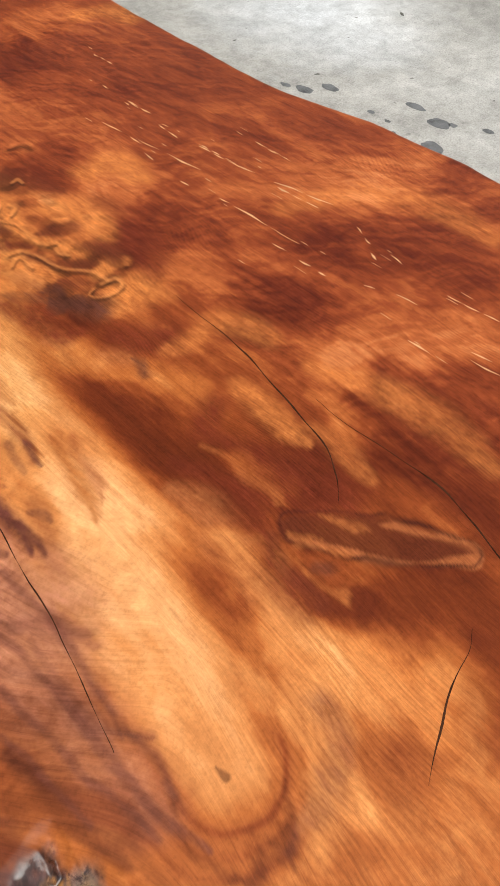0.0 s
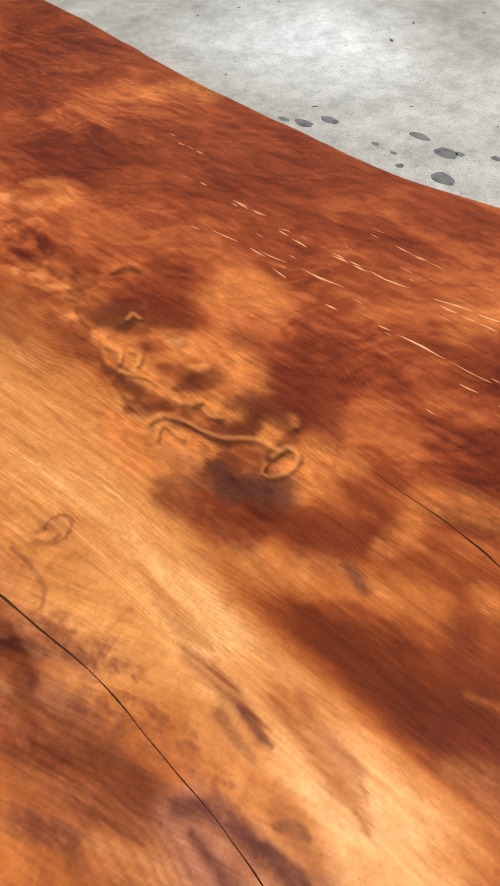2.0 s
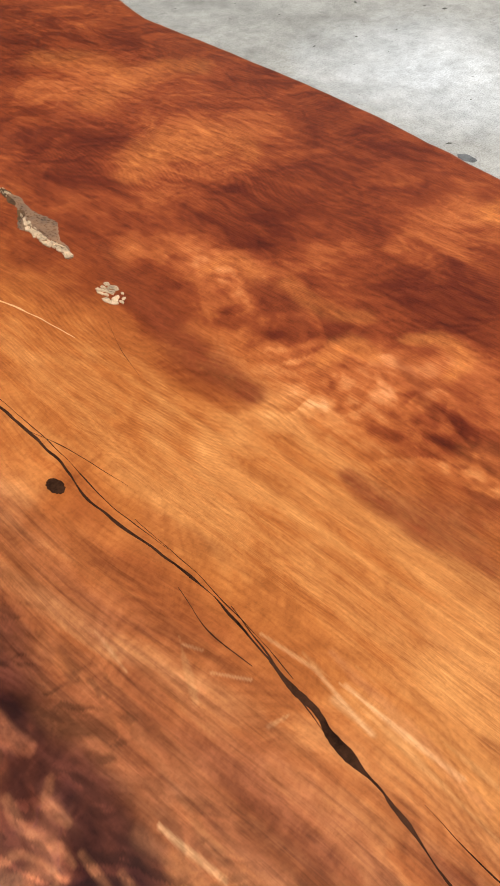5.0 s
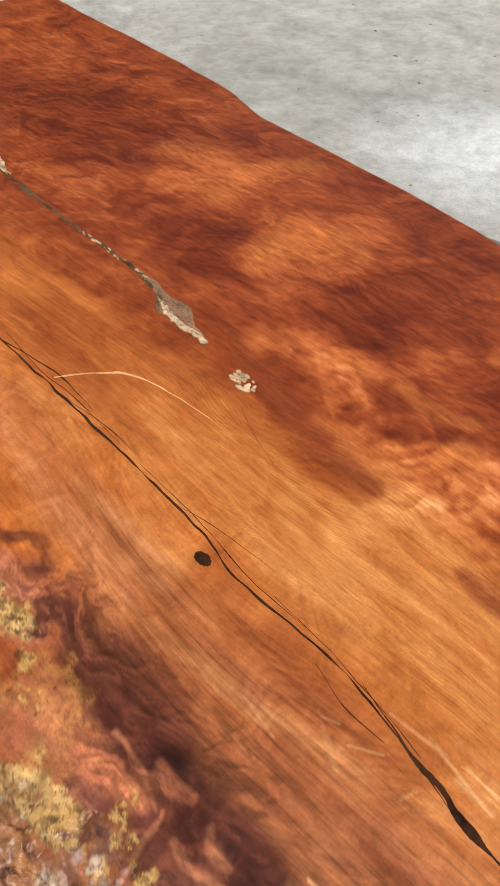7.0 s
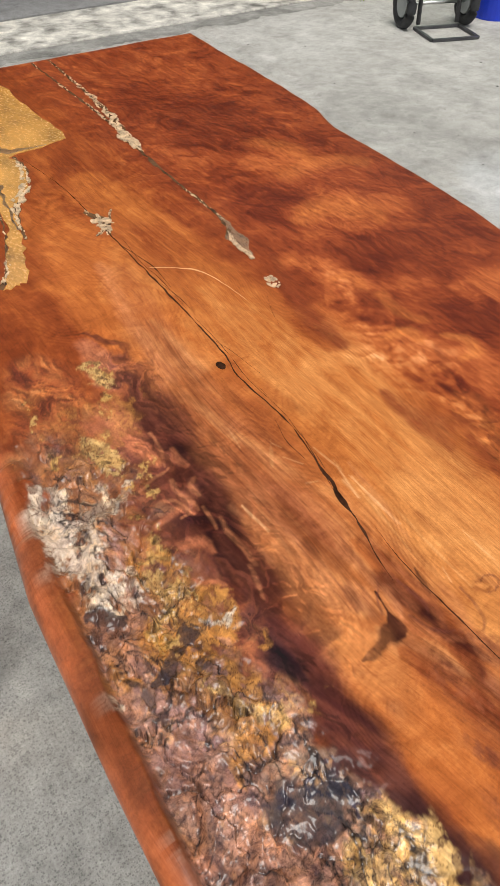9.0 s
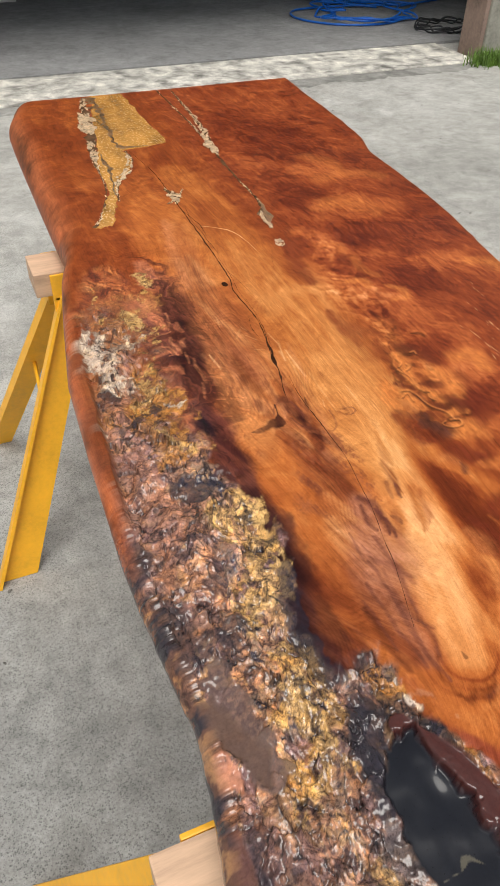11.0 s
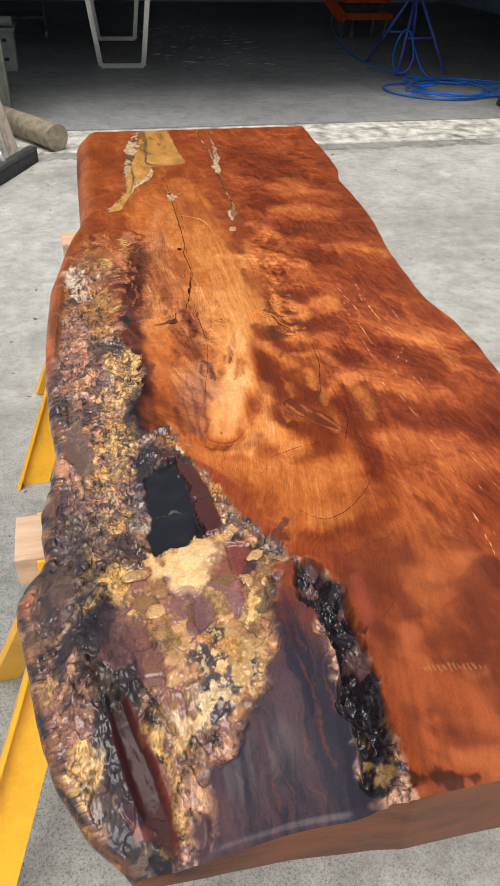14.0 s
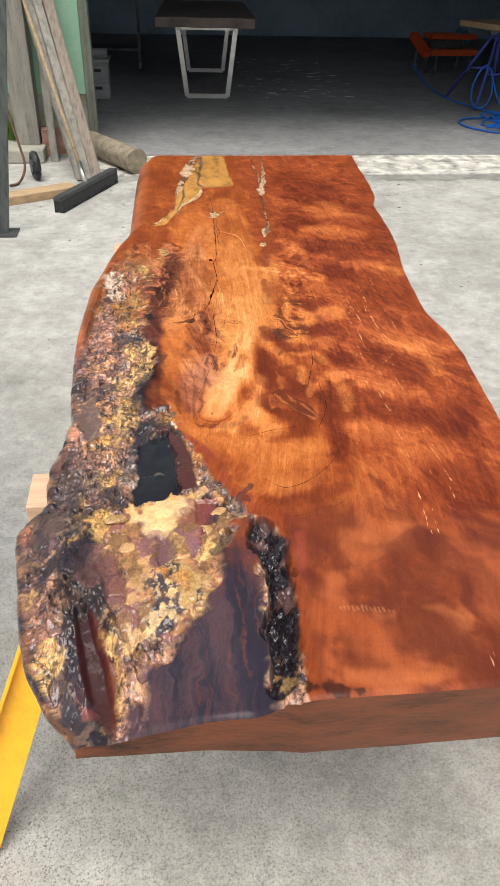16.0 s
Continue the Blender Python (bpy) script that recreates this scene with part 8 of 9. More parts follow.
fleck((0.338, 0.725), (0.334, 0.716))
fleck((0.326, 0.711), (0.321, 0.702))
fleck((0.334, 0.698), (0.33, 0.683))
fleck((0.291, 0.692), (0.294, 0.682))
fleck((0.323, 0.642), (0.325, 0.598))
fleck((0.265, 0.638), (0.265, 0.618))
fleck((0.285, 0.6), (0.287, 0.578))
fleck((0.299, 0.67), (0.3, 0.651))
fleck((0.353, 1.011), (0.352, 0.975))
fleck((0.343, 0.91), (0.343, 0.858))
fleck((0.383, 0.877), (0.38, 0.832))
fleck((0.343, 0.818), (0.343, 0.772))
fleck((0.344, 0.961), (0.339, 0.928))
fleck((0.311, 1.003), (0.317, 0.879))
fleck((0.298, 0.826), (0.296, 0.747))
fleck((0.278, 0.6), (0.281, 0.52))
fleck((0.275, 0.472), (0.278, 0.439))
fleck((0.259, 0.271), (0.252, 0.229))
fleck((0.267, 0.246), (0.264, 0.216))
fleck((0.319, 0.36), (0.321, 0.329))
fleck((0.254, 0.017), (0.253, -0.002))
fleck((0.263, 0.309), (0.261, 0.284))
fleck((0.313, 0.305), (0.31, 0.282))
fleck((0.316, 0.42), (0.322, 0.382))
fleck((0.275, 0.408), (0.276, 0.385))
tagged(part("pale_flecks", fl, M_FLECK, slab, "many short pale mineral flecks along the grain", True), kind="stuff")


def chip(x, y, rx, ry, h, seed, mat, label):
    """A rounded, uneven piece of burl set in the clear coat."""
    bm = bmesh.new()
    bmesh.ops.create_icosphere(bm, subdivisions=3, radius=1.0)
    turn = Matrix.Rotation(seed * 1.7, 3, "Z")
    z0 = height_at(x, y)
    for v in bm.verts:
        k = 1 + 0.28 * noise.noise(v.co * 1.6 + Vector((seed * 3.1, 0, 0)))
        p = Vector((v.co.x * rx * k, v.co.y * ry * k, max(v.co.z, -0.5) * h * k))
        v.co = turn @ p + Vector((x, y, z0)) - BASE
    return part("burl_chip", bm, mat, slab, label, True)


for k, (x, y, rx, ry, h) in enumerate([(-0.175, 0.3, 0.009, 0.017, 0.004), (-0.158, 0.245, 0.012, 0.011, 0.003), (-0.183, 0.25, 0.006, 0.011, 0.003), (-0.05, 0.262, 0.009, 0.012, 0.002), (-0.03, 0.3, 0.007, 0.012, 0.002)]):
    chip(x, y, rx, ry, h, k + 1, M_CHIP, "smooth cream-coloured burl piece")


# ---- trestles ----
def trestle(x0, x1, yc, front_y, rear_y, foot_x, label):
    t = empty("trestle", (x0, yc, 0), label, "trestle", "trestles under the slab")
    ln = x1 - x0
    bm = box(bmesh.new(), (0, -0.045, UNDER - 0.05), (ln, 0.045, UNDER - 0.001))
    part("beam", bm, M_BEAM, t, "bare pale pine beam", bevel=0.003)
    for end, out in ((0.063, -1), (ln - 0.063, 1)):
        br = bmesh.new()
        for s in (-1, 1):
            box(br, (end - 0.033, s * 0.049 - 0.003, UNDER - 0.12), (end + 0.03, s * 0.049 + 0.003, UNDER - 0.004))
        box(br, (end - 0.03, -0.052, UNDER - 0.058), (end + 0.03, 0.052, UNDER - 0.0505))
        part("bracket", br, M_YELLOW, t, bevel=0.0015)
        mids = []
        for s, foot in ((-1, front_y - yc), (1, rear_y - yc)):
            a = Vector((end + 0.01, s * 0.03, UNDER - 0.062))
            b = Vector((end + out * (foot_x if s < 0 else foot_x - 0.035), foot, 0.0))
            lg = bmesh.new()
            d = (b - a).normalized()
            w = Vector((1, 0, 0)) - d * d.x
            w.normalize()
            q = d.cross(w)
            if q.y * s < 0:
                q = -q
            prof = [(-0.032, 0.0), (0.032, 0.0), (0.032, 0.005), (-0.026, 0.005), (-0.026, 0.028), (-0.032, 0.028)]
            rings = [[lg.verts.new(p + w * (u * k) + q * h) for u, h in prof] for p, k in ((a, 0.95 if s < 0 else 0.8), (b, 1.35 if s < 0 else 0.85))]
            for v in rings[1]:
                v.co -= d * ((v.co.z - 0.001) / d.z)
            for k in range(6):
                lg.faces.new((rings[0][k], rings[0][(k + 1) % 6], rings[1][(k + 1) % 6], rings[1][k]))
            lg.faces.new(rings[0][::-1])
            lg.faces.new(rings[1])
            part("leg", lg, M_YELLOW, t, bevel=0.0012)
            mids.append(a + (b - a) * 0.42)
        part("spreader_rod", tube([mids[0], (mids[0] + mids[1]) / 2 - Vector((0, 0, 0.03)), mids[1]], 0.005), M_YELLOW, t, smooth=True)
    return t


trestle(-0.331, 0.6, 0.485, 0.25, 0.78, 0.24, "yellow painted trestle with bare pine beam near the burl end")
trestle(-0.241, 0.56, 1.625, 1.48, 1.98, 0.24, "yellow painted trestle with bare pine beam near the square end")


# ---- ground and workshop ----
def structure(name, bm, mat, label, **kw):
    return tagged(part(name, bm, mat, None, label, **kw), category=name.split("_")[0], kind="structure")


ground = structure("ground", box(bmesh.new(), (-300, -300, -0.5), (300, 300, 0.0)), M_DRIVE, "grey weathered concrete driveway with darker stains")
structure("apron", box(bmesh.new(), (-0.62, 5.12, -0.02), (3.6, 5.72, 0.012)), M_APRON, "pale worn concrete threshold strip", bevel=0.006)
gutter = bmesh.new()
edge_pts = [(-0.62 + 4.22 * k / 140, 4.96 + 0.07 * noise.noise(Vector((k * 0.13, 2.0, 0))) + 0.05 * noise.noise(Vector((k * 0.6, 7.0, 0)))) for k in range(141)]
for (xa, ya), (xb, yb) in zip(edge_pts, edge_pts[1:]):
    gutter.faces.new([gutter.verts.new(p) for p in ((xa, ya, 0.0015), (xb, yb, 0.0015), (xb, 5.118, 0.004), (xa, 5.118, 0.004))])
bmesh.ops.remove_doubles(gutter, verts=gutter.verts[:], dist=0.0005)
structure("gutter", gutter, M_GUTTER, "dark gritty edge of the concrete drive")
structure("floor", box(bmesh.new(), (-2.4, 5.72, -0.02), (7.5, 15.0, 0.02)), M_SHOP, "dark smooth concrete workshop floor")
structure("wall_back", box(bmesh.new(), (-2.4, 15.0, 0), (7.5, 15.15, 3.0)), M_DARKWALL, "dark lined workshop wall")
structure("wall_left", box(bmesh.new(), (-2.55, 5.93, 0), (-2.4, 15.15, 3.0)), M_DARKWALL, "dark lined workshop wall")
structure("wall_right", box(bmesh.new(), (7.5, 5.5, 0), (7.65, 15.15, 3.0)), M_DARKWALL, "dark lined workshop wall")
structure("ceiling", box(bmesh.new(), (-2.55, 5.5, 3.0), (7.65, 15.15, 3.12)), M_DARKWALL, "dark workshop ceiling")
structure("wall_lintel", box(bmesh.new(), (-2.55, 5.78, 2.35), (7.65, 5.92, 3.0)), M_GREEN, "green boarded wall over the opening")
structure("wall_front_right", box(bmesh.new(), (3.92, 5.3, 0), (7.65, 5.45, 3.0)), M_GREEN, "green boarded workshop wall")
green = structure("wall_front_left", box(bmesh.new(), (-2.55, 5.96, 0.43), (-0.67, 6.06, 2.35)), M_GREEN, "pale green boarded wall beside the opening", bevel=0.004)
structure("foundation", box(bmesh.new(), (-2.55, 5.98, 0.0), (-0.67, 6.08, 0.43)), M_BLOCK, "grey-brown foundation blocks under the green wall", bevel=0.008)
structure("door_jamb", box(bmesh.new(), (-0.668, 5.95, 0.0), (-0.6, 6.08, 2.35)), M_JAMB, "weathered greenish timber door jamb", bevel=0.004)


def blot(x, y, rx, ry, seed):
    """A dark oil stain soaked into the concrete."""
    bm = bmesh.new()
    pts = []
    for k in range(22):
        a = k * 2 * math.pi / 22
        r = 1 + 0.3 * noise.noise(Vector((math.cos(a) * 1.6, math.sin(a) * 1.6, seed * 2.7)))
        pts.append(bm.verts.new((x + rx * r * math.cos(a), y + ry * r * math.sin(a), 0.0008)))
    bm.faces.new(pts)
    return part("oil_stain", bm, M_STAIN, ground, "dark oil stain")


M_STAIN = plain("oil_soaked_concrete", (0.12, 0.122, 0.123), 0.7, vary=0.4, scale=22)
for k, (x, y, rx, ry) in enumerate([(1.806, 1.859, 0.022, 0.03), (1.874, 1.809, 0.018, 0.03), (1.968, 1.536, 0.018, 0.035), (1.93, 1.426, 0.03, 0.035), (1.798, 1.368, 0.028, 0.04), (1.951, 1.39, 0.012, 0.014),
                                    (1.998, 1.292, 0.012, 0.02), (1.786, 1.922, 0.012, 0.018), (1.84, 1.62, 0.01, 0.012), (1.78, 1.5, 0.012, 0.012), (1.83, 1.55, 0.008, 0.01)]):
    blot(x, y, rx, ry, k)


def grit():
    """Small dark crumbs of bark and stone lying about on the drive."""
    r = random.Random(77)
    verts, faces = [], []
    for _ in range(260):
        x, y = (r.uniform(0.75, 3.3), r.uniform(1.2, 4.9)) if r.random() < 0.6 else (r.uniform(-1.6, -0.3), r.uniform(0.2, 4.8))
        a, w, n = r.uniform(0, 3.14), r.choice((0.002, 0.003, 0.004, 0.006)) * r.uniform(0.6, 1.3), len(verts)
        ln = w * r.uniform(1.0, 2.6)
        for q in range(5):
            b = q * 1.2566 + r.uniform(-0.3, 0.3)
            u, v = ln * math.cos(b), w * math.sin(b)
            verts.append((x + u * math.cos(a) - v * math.sin(a), y + u * math.sin(a) + v * math.cos(a), 0.0005))
        verts.append((x, y, w * 0.7))
        faces += [(n + q, n + (q + 1) % 5, n + 5) for q in range(5)]
    return tagged(new("grit", mesh_from("grit", verts, faces, plain("dark_crumb", (0.12, 0.115, 0.1), 0.85, vary=0.4, scale=40))), "small dark crumbs of bark and stone on the concrete", "grit", kind="stuff")


grit()


# ---- things in the workshop ----
def metal_table():
    t = empty("workshop_table", (0.45, 8.3, 0.02), "dark rough wooden slab table on bare steel trapezoid legs", "table", turn=-3.0)
    top = box(bmesh.new(), (-0.53, -0.3, 0.71), (0.5, 2.3, 0.8))
    bmesh.ops.subdivide_edges(top, edges=top.edges[:], cuts=6, use_grid_fill=True)
    for v in top.verts:
        v.co += Vector((0.02 * noise.noise(v.co * 3), 0.03 * noise.noise(v.co * 2 + Vector((4, 0, 0))), 0.006 * noise.noise(v.co * 6)))
    part("tabletop", top, M_DARKTOP, t, "dark rough-sawn slab top")
    for y in (0.02, 1.98):
        fr = bmesh.new()
        a, b, c, d = (-0.225, y, 0.02), (0.225, y, 0.02), (0.31, y, 0.69), (-0.31, y, 0.69)
        for p, q in ((a, b), (b, c), (c, d), (d, a)):
            bar(p, q, 0.05, 0.03, fr, (0, 1, 0))
        part("leg_frame", fr, M_STEEL, t, "bare welded steel trapezoid leg")
    return t


metal_table()


def orange_trolley():
    t = empty("low_trolley", (3.95, 10.5, 0.02), "low orange painted steel trolley on small castors", "trolley", turn=4.0)
    part("deck", box(bmesh.new(), (-0.3, -0.16, 0.22), (0.38, 0.1, 0.29)), M_ORANGE, t, "lower orange steel deck", bevel=0.006)
    part("deck", box(bmesh.new(), (-0.24, 0.02, 0.4), (0.42, 0.34, 0.46)), M_ORANGE, t, "upper orange steel deck", bevel=0.006)
    part("end_frame", bar((-0.36, -0.15, 0.24), (-0.4, 0.32, 0.42), 0.1, 0.08), M_ORANGE, t, bevel=0.01)
    part("toolbox", box(bmesh.new(), (-0.28, -0.02, 0.292), (0.2, 0.3, 0.395)), M_METAL_DARK, t, "dark reddish box between the decks", bevel=0.008)
    for x in (-0.34, -0.2, 0.3):
        for y in (-0.13, 0.28):
            part("castor_fork", bar((x, y, 0.05), (x, y, 0.24), 0.018, 0.018), M_STEEL, t)
            part("castor", tube([(x - 0.014, y, 0.042), (x + 0.014, y, 0.042)], 0.042, 12), M_STEEL, t)
    return t


orange_trolley()
rag = bmesh.new()
bmesh.ops.create_icosphere(rag, subdivisions=4, radius=1.0)
for v in rag.verts:
    k = 1 + 0.5 * noise.noise(v.co * 2.3) + 0.25 * noise.noise(v.co * 6)
    v.co = Vector((4.2 + v.co.x * 0.16 * k, 10.75 + v.co.y * 0.12 * k, 0.365 + max(v.co.z, -0.0) * 0.14 * k))
tagged(part("rag", rag, plain("teal_cloth", (0.06, 0.2, 0.27), 0.9, vary=0.3, scale=12), None, smooth=True), "crumpled teal cloth lying on the orange trolley", "cloth")


def blue_stand():
    t = empty("steel_stand", (3.6, 8.05, 0.02), "blue painted steel folding stand holding a board", "trestle")
    for s in (-1, 1):
        part("leg", tube([(s * 0.28, -0.4, 0.0), (s * 0.03, -0.05, 0.7)], 0.016), M_BLUE_STEEL, t, smooth=True)
        part("leg", tube([(s * 0.28 - 0.02, 0.48, 0.0), (s * 0.03, 0.05, 0.7)], 0.016), M_BLUE_STEEL, t, smooth=True)
    part("crossbar", tube([(-0.16, -0.23, 0.33), (0.16, -0.23, 0.33)], 0.012), M_BLUE_STEEL, t, smooth=True)
    part("crossbar", tube([(-0.16, 0.28, 0.33), (0.16, 0.28, 0.33)], 0.012), M_BLUE_STEEL, t, smooth=True)
    part("head", box(bmesh.new(), (-0.12, -0.06, 0.69), (0.25, 0.06, 0.72)), M_STEEL, t)
    return t


blue_stand()
board = box(bmesh.new(), (0, 0, 0.742), (1.6, 0.64, 0.8), pose(3.56, 7.98, 0, 0, 0, 20))
tagged(part("board", board, M_PALE_WOOD, None, bevel=0.006), "thick pale timber board lying on the blue stand", "board")


def hose():
    t = empty("air_hose", (3.4, 6.8, 0.02), "bright blue air hose lying in loose coils on the floor", "hose")
    pts = []
    for k in range(70):
        a = k * 0.32
        r = 0.36 + 0.1 * math.sin(k * 0.61) + 0.05 * math.sin(k * 1.7)
        pts.append((0.18 + 1.35 * r * math.cos(a) + 0.1 * math.sin(k * 0.11), 0.05 + r * math.sin(a), 0.012 + 0.012 * (k % 7) / 2 + 0.01 * math.sin(k)))
    part("coil", tube(smooth_path(pts, 4), 0.009), M_BLUE, t, smooth=True)
    up = [(-0.1 + 0.11 * math.cos(a), 0.72 + 0.03 * math.sin(2 * a), 0.25 + 0.2 * math.sin(a)) for a in (k * 0.35 for k in range(20))]
    part("standing_loop", tube(smooth_path(up + [(0.1, 0.5, 0.05), (0.4, 0.2, 0.02)], 4), 0.009), M_BLUE, t, smooth=True)
    tail = [(0.3, 0.3, 0.02), (-0.05, 0.75, 0.03), (-0.25, 1.3, 0.05), (-0.3, 1.9, 0.1), (-0.34, 2.3, 0.22), (-0.3, 2.6, 0.25)]
    part("tail", tube(smooth_path(tail, 6), 0.009), M_BLUE, t, smooth=True)
    part("low_loop", tube(smooth_path([(0.5, -0.25, 0.015), (0.1, -0.42, 0.012), (-0.3, -0.32, 0.012), (-0.52, 0.0, 0.012), (-0.4, 0.32, 0.015), (0.1, 0.35, 0.02), (0.7, 0.25, 0.02), (1.3, 0.4, 0.02)], 6), 0.009), M_BLUE, t, smooth=True)
    return t


hose()
cable_pts = []
for k in range(80):
    a = k * 0.3
    cable_pts.append((3.98 + (0.26 + 0.05 * math.sin(k * 0.7)) * math.cos(a), 6.12 + (0.2 + 0.05 * math.cos(k * 0.5)) * math.sin(a), 0.028 + 0.01 * (k % 5)))
tagged(part("cable", tube(smooth_path(cable_pts, 3), 0.007, 6), M_BLACK, None, smooth=True), "dark electric cable coiled on the workshop floor", "cable")


def drawer_unit():
    t = empty("drawer_unit", (-0.8, 8.35, 0.02), "small pale plastic drawer unit standing on the floor", "drawers")
    part("case", box(bmesh.new(), (-0.18, -0.15, 0.0), (0.18, 0.2, 0.36)), M_WHITE, t, bevel=0.008)
    for z in (0.03, 0.2):
        d = part("drawer", box(bmesh.new(), (-0.17, -0.165, z), (0.17, -0.14, z + 0.13)), M_WHITE, t, bevel=0.004)
        part("handle", box(bmesh.new(), (0.03, -0.172, z + 0.07), (0.11, -0.166, z + 0.1)), M_BLACK, d)
    part("lid", box(bmesh.new(), (-0.2, -0.18, 0.36), (0.2, 0.22, 0.39)), M_WHITE, t, bevel=0.005)
    return t


drawer_unit()
roll = tube([(-0.85, 8.3, 0.46), (-0.62, 8.28, 0.46)], 0.045, 16)
tagged(part("paper_roll", roll, M_WHITE, None), "white roll lying on the drawer unit", "roll")


def shelf_cart():
    t = empty("shelf_cart", (-0.6, 10.7, 0.02), "dark metal wheeled shelf cart in the dim workshop", "cart")
    for x in (-0.4, 0.28):
        for y in (-0.2, 0.2):
            part("post", bar((x, y, 0.06), (x, y, 1.5), 0.03, 0.03), M_METAL_DARK, t)
            part("castor", tube([(x - 0.015, y, 0.04), (x + 0.015, y, 0.04)], 0.04, 12), M_WHITE, t)
    for z in (0.22, 0.9, 1.4):
        part("shelf", box(bmesh.new(), (-0.42, -0.22, z), (0.3, 0.22, z + 0.03)), M_METAL_DARK, t)
    return t


shelf_cart()


# flat white flecks that imitate the glints on the floor
def glint_flecks():
    r = random.Random(12)
    verts, faces = [], []
    for _ in range(90):
        x, y, n = r.uniform(0.9, 2.3), r.uniform(8.3, 11.6), len(verts)
        a, ln, w = r.gauss(0, 0.35), r.uniform(0.01, 0.06), r.uniform(0.008, 0.02)
        for u, v in ((-1, -1), (1, -1), (1, 1), (-1, 1)):
            verts.append((x + math.cos(a) * ln * u - math.sin(a) * w * v, y + math.sin(a) * ln * u + math.cos(a) * w * v, 0.0215 + 0.004 * r.random()))
        faces.append((n, n + 1, n + 2, n + 3))
    return tagged(new("floor_glint_flecks", mesh_from("floor_glint_flecks", verts, faces, plain("white_glint", (0.8, 0.82, 0.84), 0.5, vary=0.1))), "pale scattered flecks standing in for white glints on the dark workshop floor", "scraps", kind="stuff")


glint_flecks()


# ---- things beside the opening ----
M_GALV = plain("galvanised_steel", (0.09, 0.1, 0.095), 0.6, 0.3, vary=0.35, scale=8, stretch=(6, 6, 1))


def lean(name, a, b, w, h, mat, label, category, group=""):
    return tagged(part(name, bar(a, b, w, h), mat, None, bevel=0.004), label, category, group)


lean("leaning_plank", (-0.565, 4.99, 0.0), (-0.93, 5.94, 1.3), 0.07, 0.05, M_BROWN_WOOD, "reddish-brown timber leaning against the green wall", "plank", "leaning planks")
lean("leaning_plank", (-0.625, 4.965, 0.0), (-1.01, 5.93, 1.3), 0.055, 0.05, M_GREY_WOOD, "weathered brown plank leaning against the green wall", "plank", "leaning planks")
lean("leaning_plank", (-0.665, 5.03, 0.0), (-1.07, 5.94, 1.3), 0.09, 0.045, M_GREY_WOOD, "weathered grey plank leaning against the green wall", "plank", "leaning planks")
lean("leaning_plank", (-0.93, 5.6, 0.0), (-0.99, 5.94, 1.1), 0.05, 0.04, M_GREY_WOOD, "thin grey batten leaning against the green wall", "plank", "leaning planks")
structure("post_timber", box(bmesh.new(), (-1.22, 5.7, 0.1), (-1.04, 5.88, 2.35)), M_GREY_WOOD, "thick weathered grey timber post", bevel=0.006)
structure("post_foot", box(bmesh.new(), (-1.5, 5.52, 0.0), (-1.0, 5.9, 0.1)), M_BLOCK, "concrete footing under the timber post", bevel=0.012)
post = structure("post_steel", bar((-1.045, 3.875, 0.0), (-0.86, 3.95, 1.3), 0.05, 0.05), M_GALV, "dull grey galvanised steel post", bevel=0.003)
part("base_plate", box(bmesh.new(), (-1.13, 3.8, 0.0), (-0.96, 3.95, 0.01)), M_METAL_DARK, post)
tagged(part("loose_plank", box(bmesh.new(), (0, 0, 0.0), (0.62, 0.14, 0.055), pose(-1.2, 4.36, 0, 0, 0, 30)), M_PALE_WOOD, None, bevel=0.004), "short pale timber offcut lying on the concrete", "plank")


M_HANDLE = plain("worn_handle_wood", (0.3, 0.22, 0.13), 0.7, vary=0.25, scale=6, stretch=(8, 8, 1))


def broom():
    t = empty("push_broom", (-0.6, 4.62, 0.0), "wide push broom with black bristles leaning on the planks", "broom", turn=66.0)
    part("head", box(bmesh.new(), (-0.4, -0.03, 0.075), (0.4, 0.03, 0.1)), M_METAL_DARK, t, bevel=0.006)
    br = box(bmesh.new(), (-0.39, -0.032, 0.008), (0.39, 0.032, 0.076))
    rng2 = random.Random(3)
    for i in range(80):
        for j in range(5):
            x, y = -0.385 + i * 0.0097, -0.024 + j * 0.012
            bar((x, y, 0.078), (x * 1.01 + rng2.uniform(-0.003, 0.003), y * 1.3 + rng2.uniform(-0.003, 0.003), 0.0), 0.006, 0.006, br)
    part("bristles", br, M_BLACK, t, "stiff black bristles")
    inv = t.matrix_basis.inverted()
    a, b = inv @ Vector((-0.61, 4.63, 0.09)), inv @ Vector((-1.1, 5.92, 1.25))
    part("ferrule", tube([a, a + (b - a) * 0.09], 0.016, 10), M_STEEL, t, smooth=True)
    part("handle", tube([a + (b - a) * 0.05, b], 0.014, 10), M_HANDLE, t, smooth=True)
    return t


broom()


def barrow_wheel():
    t = empty("small_wheel", (-1.0, 5.06, 0.0), "small black rubber wheel standing by the timber post", "wheel", turn=20.0)
    ring = [(0.0, 0.075 * math.cos(a), 0.1 + 0.075 * math.sin(a)) for a in (k * math.pi / 12 for k in range(24))]
    part("tyre", tube(ring, 0.026, 10, closed=True), M_BLACK, t, "black rubber tyre", True)
    part("hub", tube([(-0.03, 0, 0.1), (0.03, 0, 0.1)], 0.045, 16), M_METAL_DARK, t)
    return t


barrow_wheel()
M_RUSTY = plain("rusty_steel", (0.1, 0.05, 0.03), 0.75, vary=0.4, scale=25, bump=0.001)
pipe = tube(smooth_path([(-1.16, 4.86, 0.012), (-1.1, 4.93, 0.02), (-1.06, 4.99, 0.12), (-1.1, 5.06, 0.28), (-1.16, 5.14, 0.48), (-1.2, 5.2, 0.62)], 6), 0.009, 10)
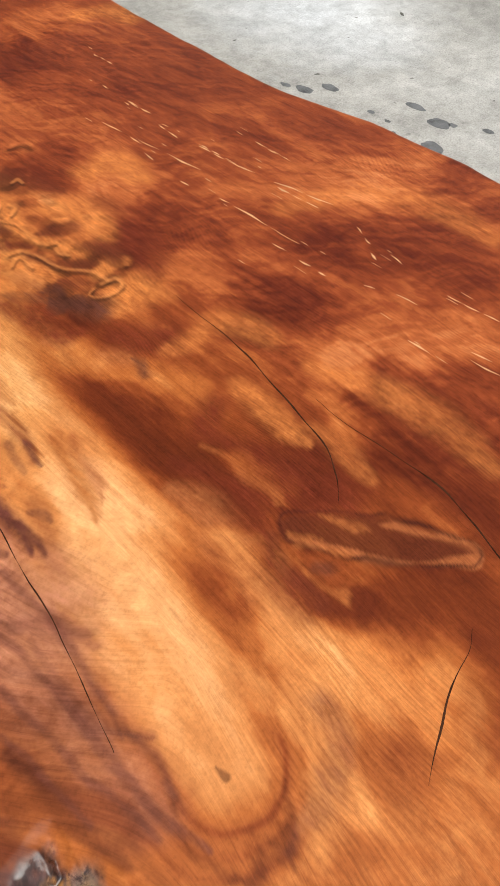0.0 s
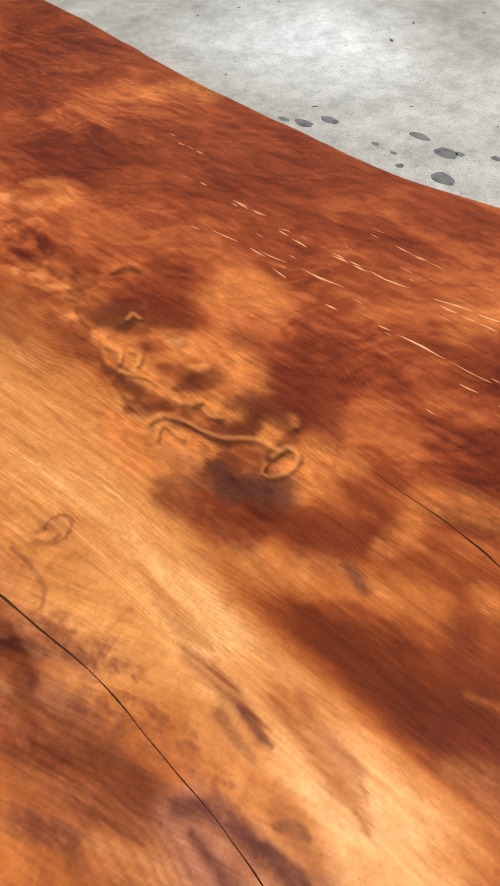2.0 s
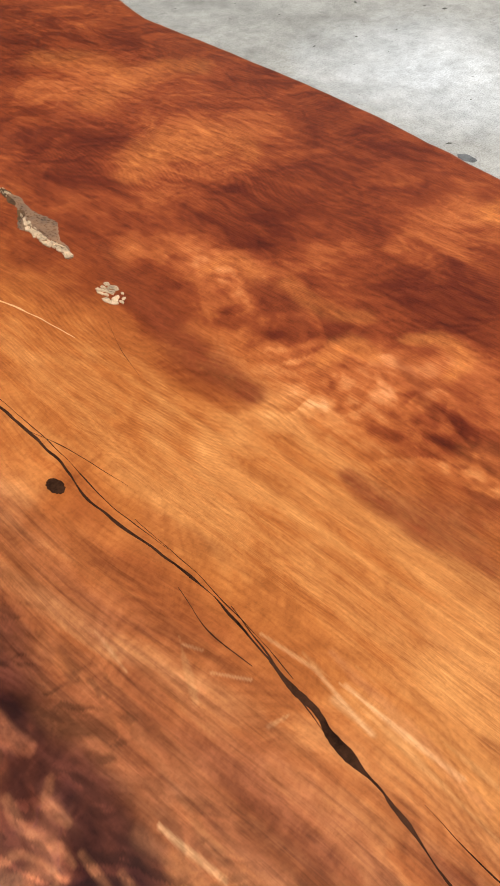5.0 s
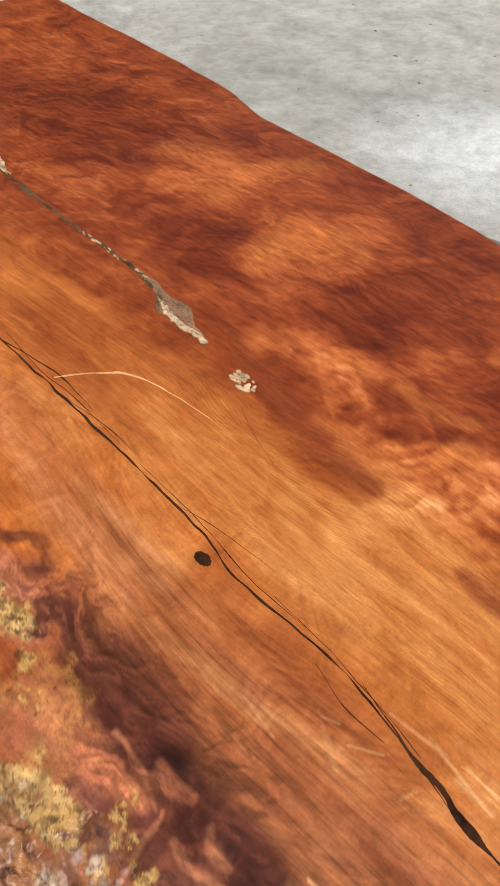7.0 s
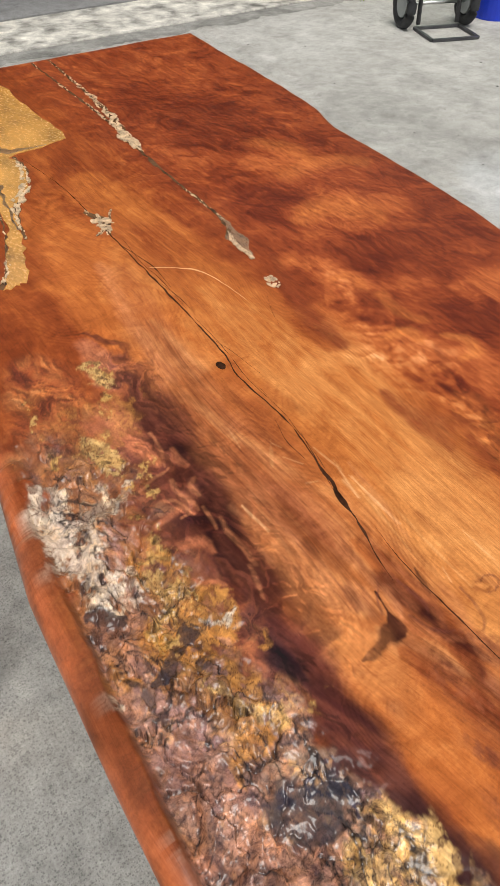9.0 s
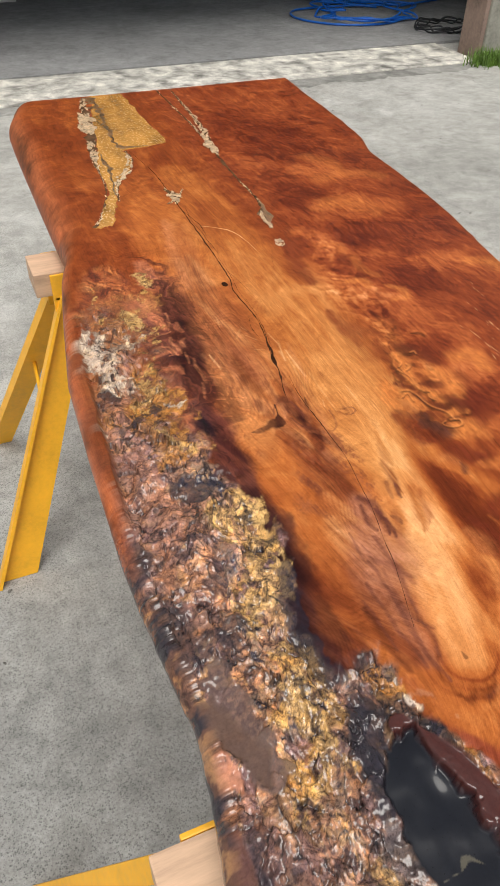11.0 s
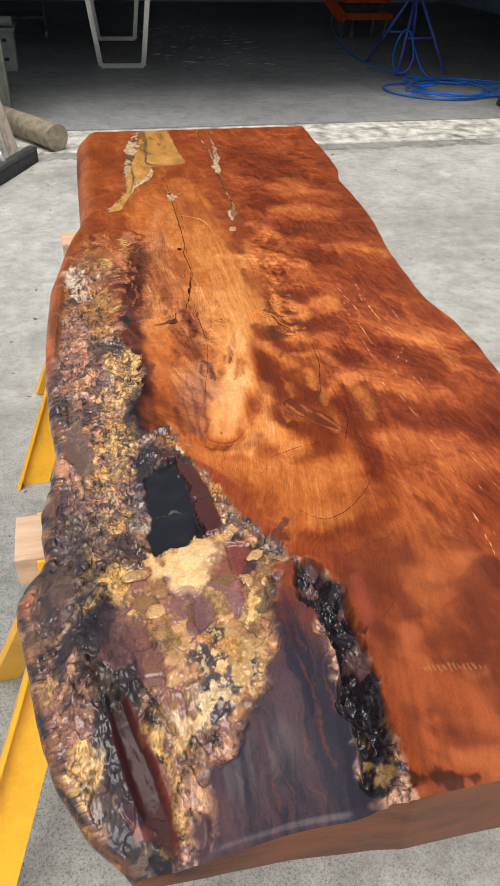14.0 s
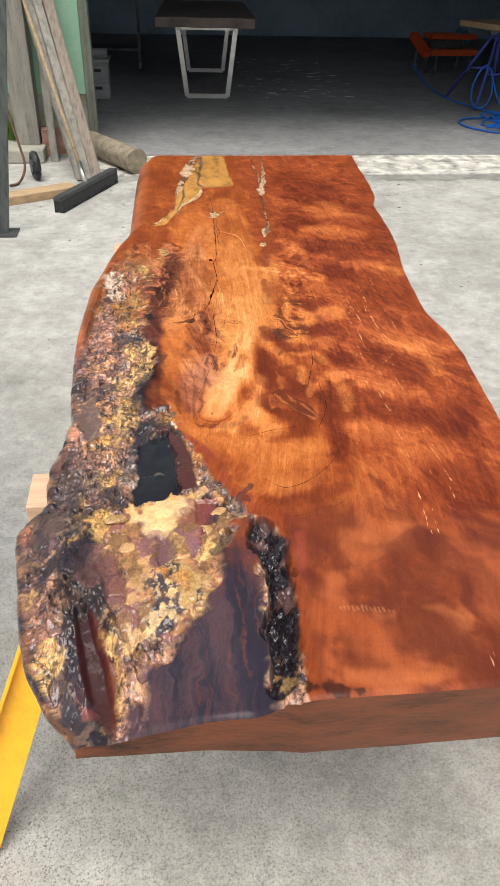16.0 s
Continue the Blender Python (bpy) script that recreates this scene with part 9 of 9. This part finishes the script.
tagged(part("bent_pipe", pipe, M_RUSTY, None, smooth=True), "thin rusty bent steel pipe leaning beside the post", "pipe")
brick_block = box(bmesh.new(), (-0.115, -0.05, 0.0), (0.115, 0.05, 0.21), pose(-0.92, 5.78, 0, 0, 0, 8))
tagged(part("loose_block", brick_block, plain("red_brick", (0.3, 0.17, 0.12), 0.85, vary=0.3, scale=14, bump=0.002), None, bevel=0.006), "dull red brick block standing against the foundation", "brick")


def log():
    bm = tube(smooth_path([(-0.66, 5.8, 0.1), (-0.46, 5.47, 0.102), (-0.27, 5.16, 0.1)], 8), 0.088, 28)
    for v in bm.verts:
        v.co += v.co.normalized() * 0.0
        v.co.z += 0.006 * noise.noise(v.co * 9)
        v.co.x += 0.008 * noise.noise(v.co * 7 + Vector((3, 1, 0)))
    return tagged(part("log", bm, M_LOG, None, smooth=False, bevel=0.004), "short weathered round log lying by the door jamb", "log")


log()
part_post = structure("post_right", box(bmesh.new(), (3.66, 5.18, 0.0), (3.92, 5.46, 2.4)), M_BLOCK, "weathered pale timber post beside the opening", bevel=0.01)
part("side_trim", box(bmesh.new(), (3.625, 5.2, 0.0), (3.658, 5.44, 2.35)), M_RUST, part_post, "reddish painted side board")
part("latch", box(bmesh.new(), (3.75, 5.165, 0.42), (3.8, 5.178, 0.62)), M_METAL_DARK, part_post, "dark iron latch")


def grass(name, cx, cy, rx, ry, count, seed, high):
    r = random.Random(seed)
    verts, faces = [], []
    for _ in range(count):
        x, y = r.gauss(cx, rx), r.gauss(cy, ry)
        a, h, w = r.uniform(0, 6.28), r.uniform(0.4, 1.0) * high, r.uniform(0.002, 0.005)
        dx, dy, bx, by = math.cos(a) * w, math.sin(a) * w, -math.sin(a) * h * r.uniform(0.1, 0.6), math.cos(a) * h * r.uniform(0.1, 0.6)
        n = len(verts)
        verts += [(x - dx, y - dy, 0), (x + dx, y + dy, 0), (x + dx * 0.7 + bx * 0.4, y + dy * 0.7 + by * 0.4, h * 0.6), (x - dx * 0.7 + bx * 0.4, y - dy * 0.7 + by * 0.4, h * 0.6), (x + bx, y + by, h)]
        faces += [(n, n + 1, n + 2, n + 3), (n + 3, n + 2, n + 4)]
    return tagged(new(name, mesh_from(name, verts, faces, M_GRASS)), "short green grass growing at the wall's foot", "grass", kind="stuff")


grass("grass", 3.62, 5.06, 0.07, 0.05, 500, 1, 0.12)
grass("grass", -0.9, 5.86, 0.14, 0.04, 500, 2, 0.16)
grass("grass", -1.35, 6.0 - 0.1, 0.1, 0.03, 400, 3, 0.4)


def hand_truck():
    t = empty("hand_truck", (3.32, 4.32, 0.0), "dark metal hand truck with black rubber wheels", "hand truck", turn=-20.0)
    for x in (0.0, 0.42):
        ring = [(x, 0.105 * math.cos(a), 0.13 + 0.105 * math.sin(a)) for a in (k * math.pi / 14 for k in range(28))]
        w = part("wheel", tube([(x - 0.02, 0, 0.13), (x + 0.02, 0, 0.13)], 0.07, 20), M_WHITE, t, "pale wheel hub")
        part("tyre", tube(ring, 0.03, 10, closed=True), M_BLACK, w, "black rubber tyre", True)
    part("axle", tube([(0.0, 0, 0.13), (0.42, 0, 0.13)], 0.01), M_STEEL, t, smooth=True)
    for x in (0.08, 0.34):
        part("upright", tube([(x, -0.06, 0.03), (x, -0.04, 0.3), (x, 0.25, 1.15)], 0.014), M_METAL_DARK, t, smooth=True)
    for z, y in ((0.35, -0.02), (0.7, 0.1), (1.12, 0.24)):
        part("rung", tube([(0.08, y, z), (0.34, y, z)], 0.01), M_METAL_DARK, t, smooth=True)
    toe = bmesh.new()
    for a, b in (((0.06, -0.06, 0.01), (0.36, -0.06, 0.01)), ((0.06, -0.06, 0.01), (0.06, -0.32, 0.01)), ((0.36, -0.06, 0.01), (0.36, -0.32, 0.01)), ((0.06, -0.32, 0.01), (0.36, -0.32, 0.01))):
        bar(a, b, 0.02, 0.015, toe)
    part("toe_frame", toe, M_METAL_DARK, t)
    return t


hand_truck()
bk = bmesh.new()
bmesh.ops.create_cone(bk, cap_ends=False, segments=32, radius1=0.135, radius2=0.16, depth=0.32)
for v in bk.verts:
    v.co += Vector((4.02, 4.2, 0.16))
low = [v for v in bk.verts if v.co.z < 0.01]
bmesh.ops.contextual_create(bk, geom=low)
bmesh.ops.solidify(bk, geom=bk.faces[:], thickness=0.004)
tagged(part("bucket", bk, plain("blue_plastic", (0.01, 0.04, 0.5), 0.35, vary=0.1), None, smooth=False), "blue plastic bucket standing on the concrete", "bucket")
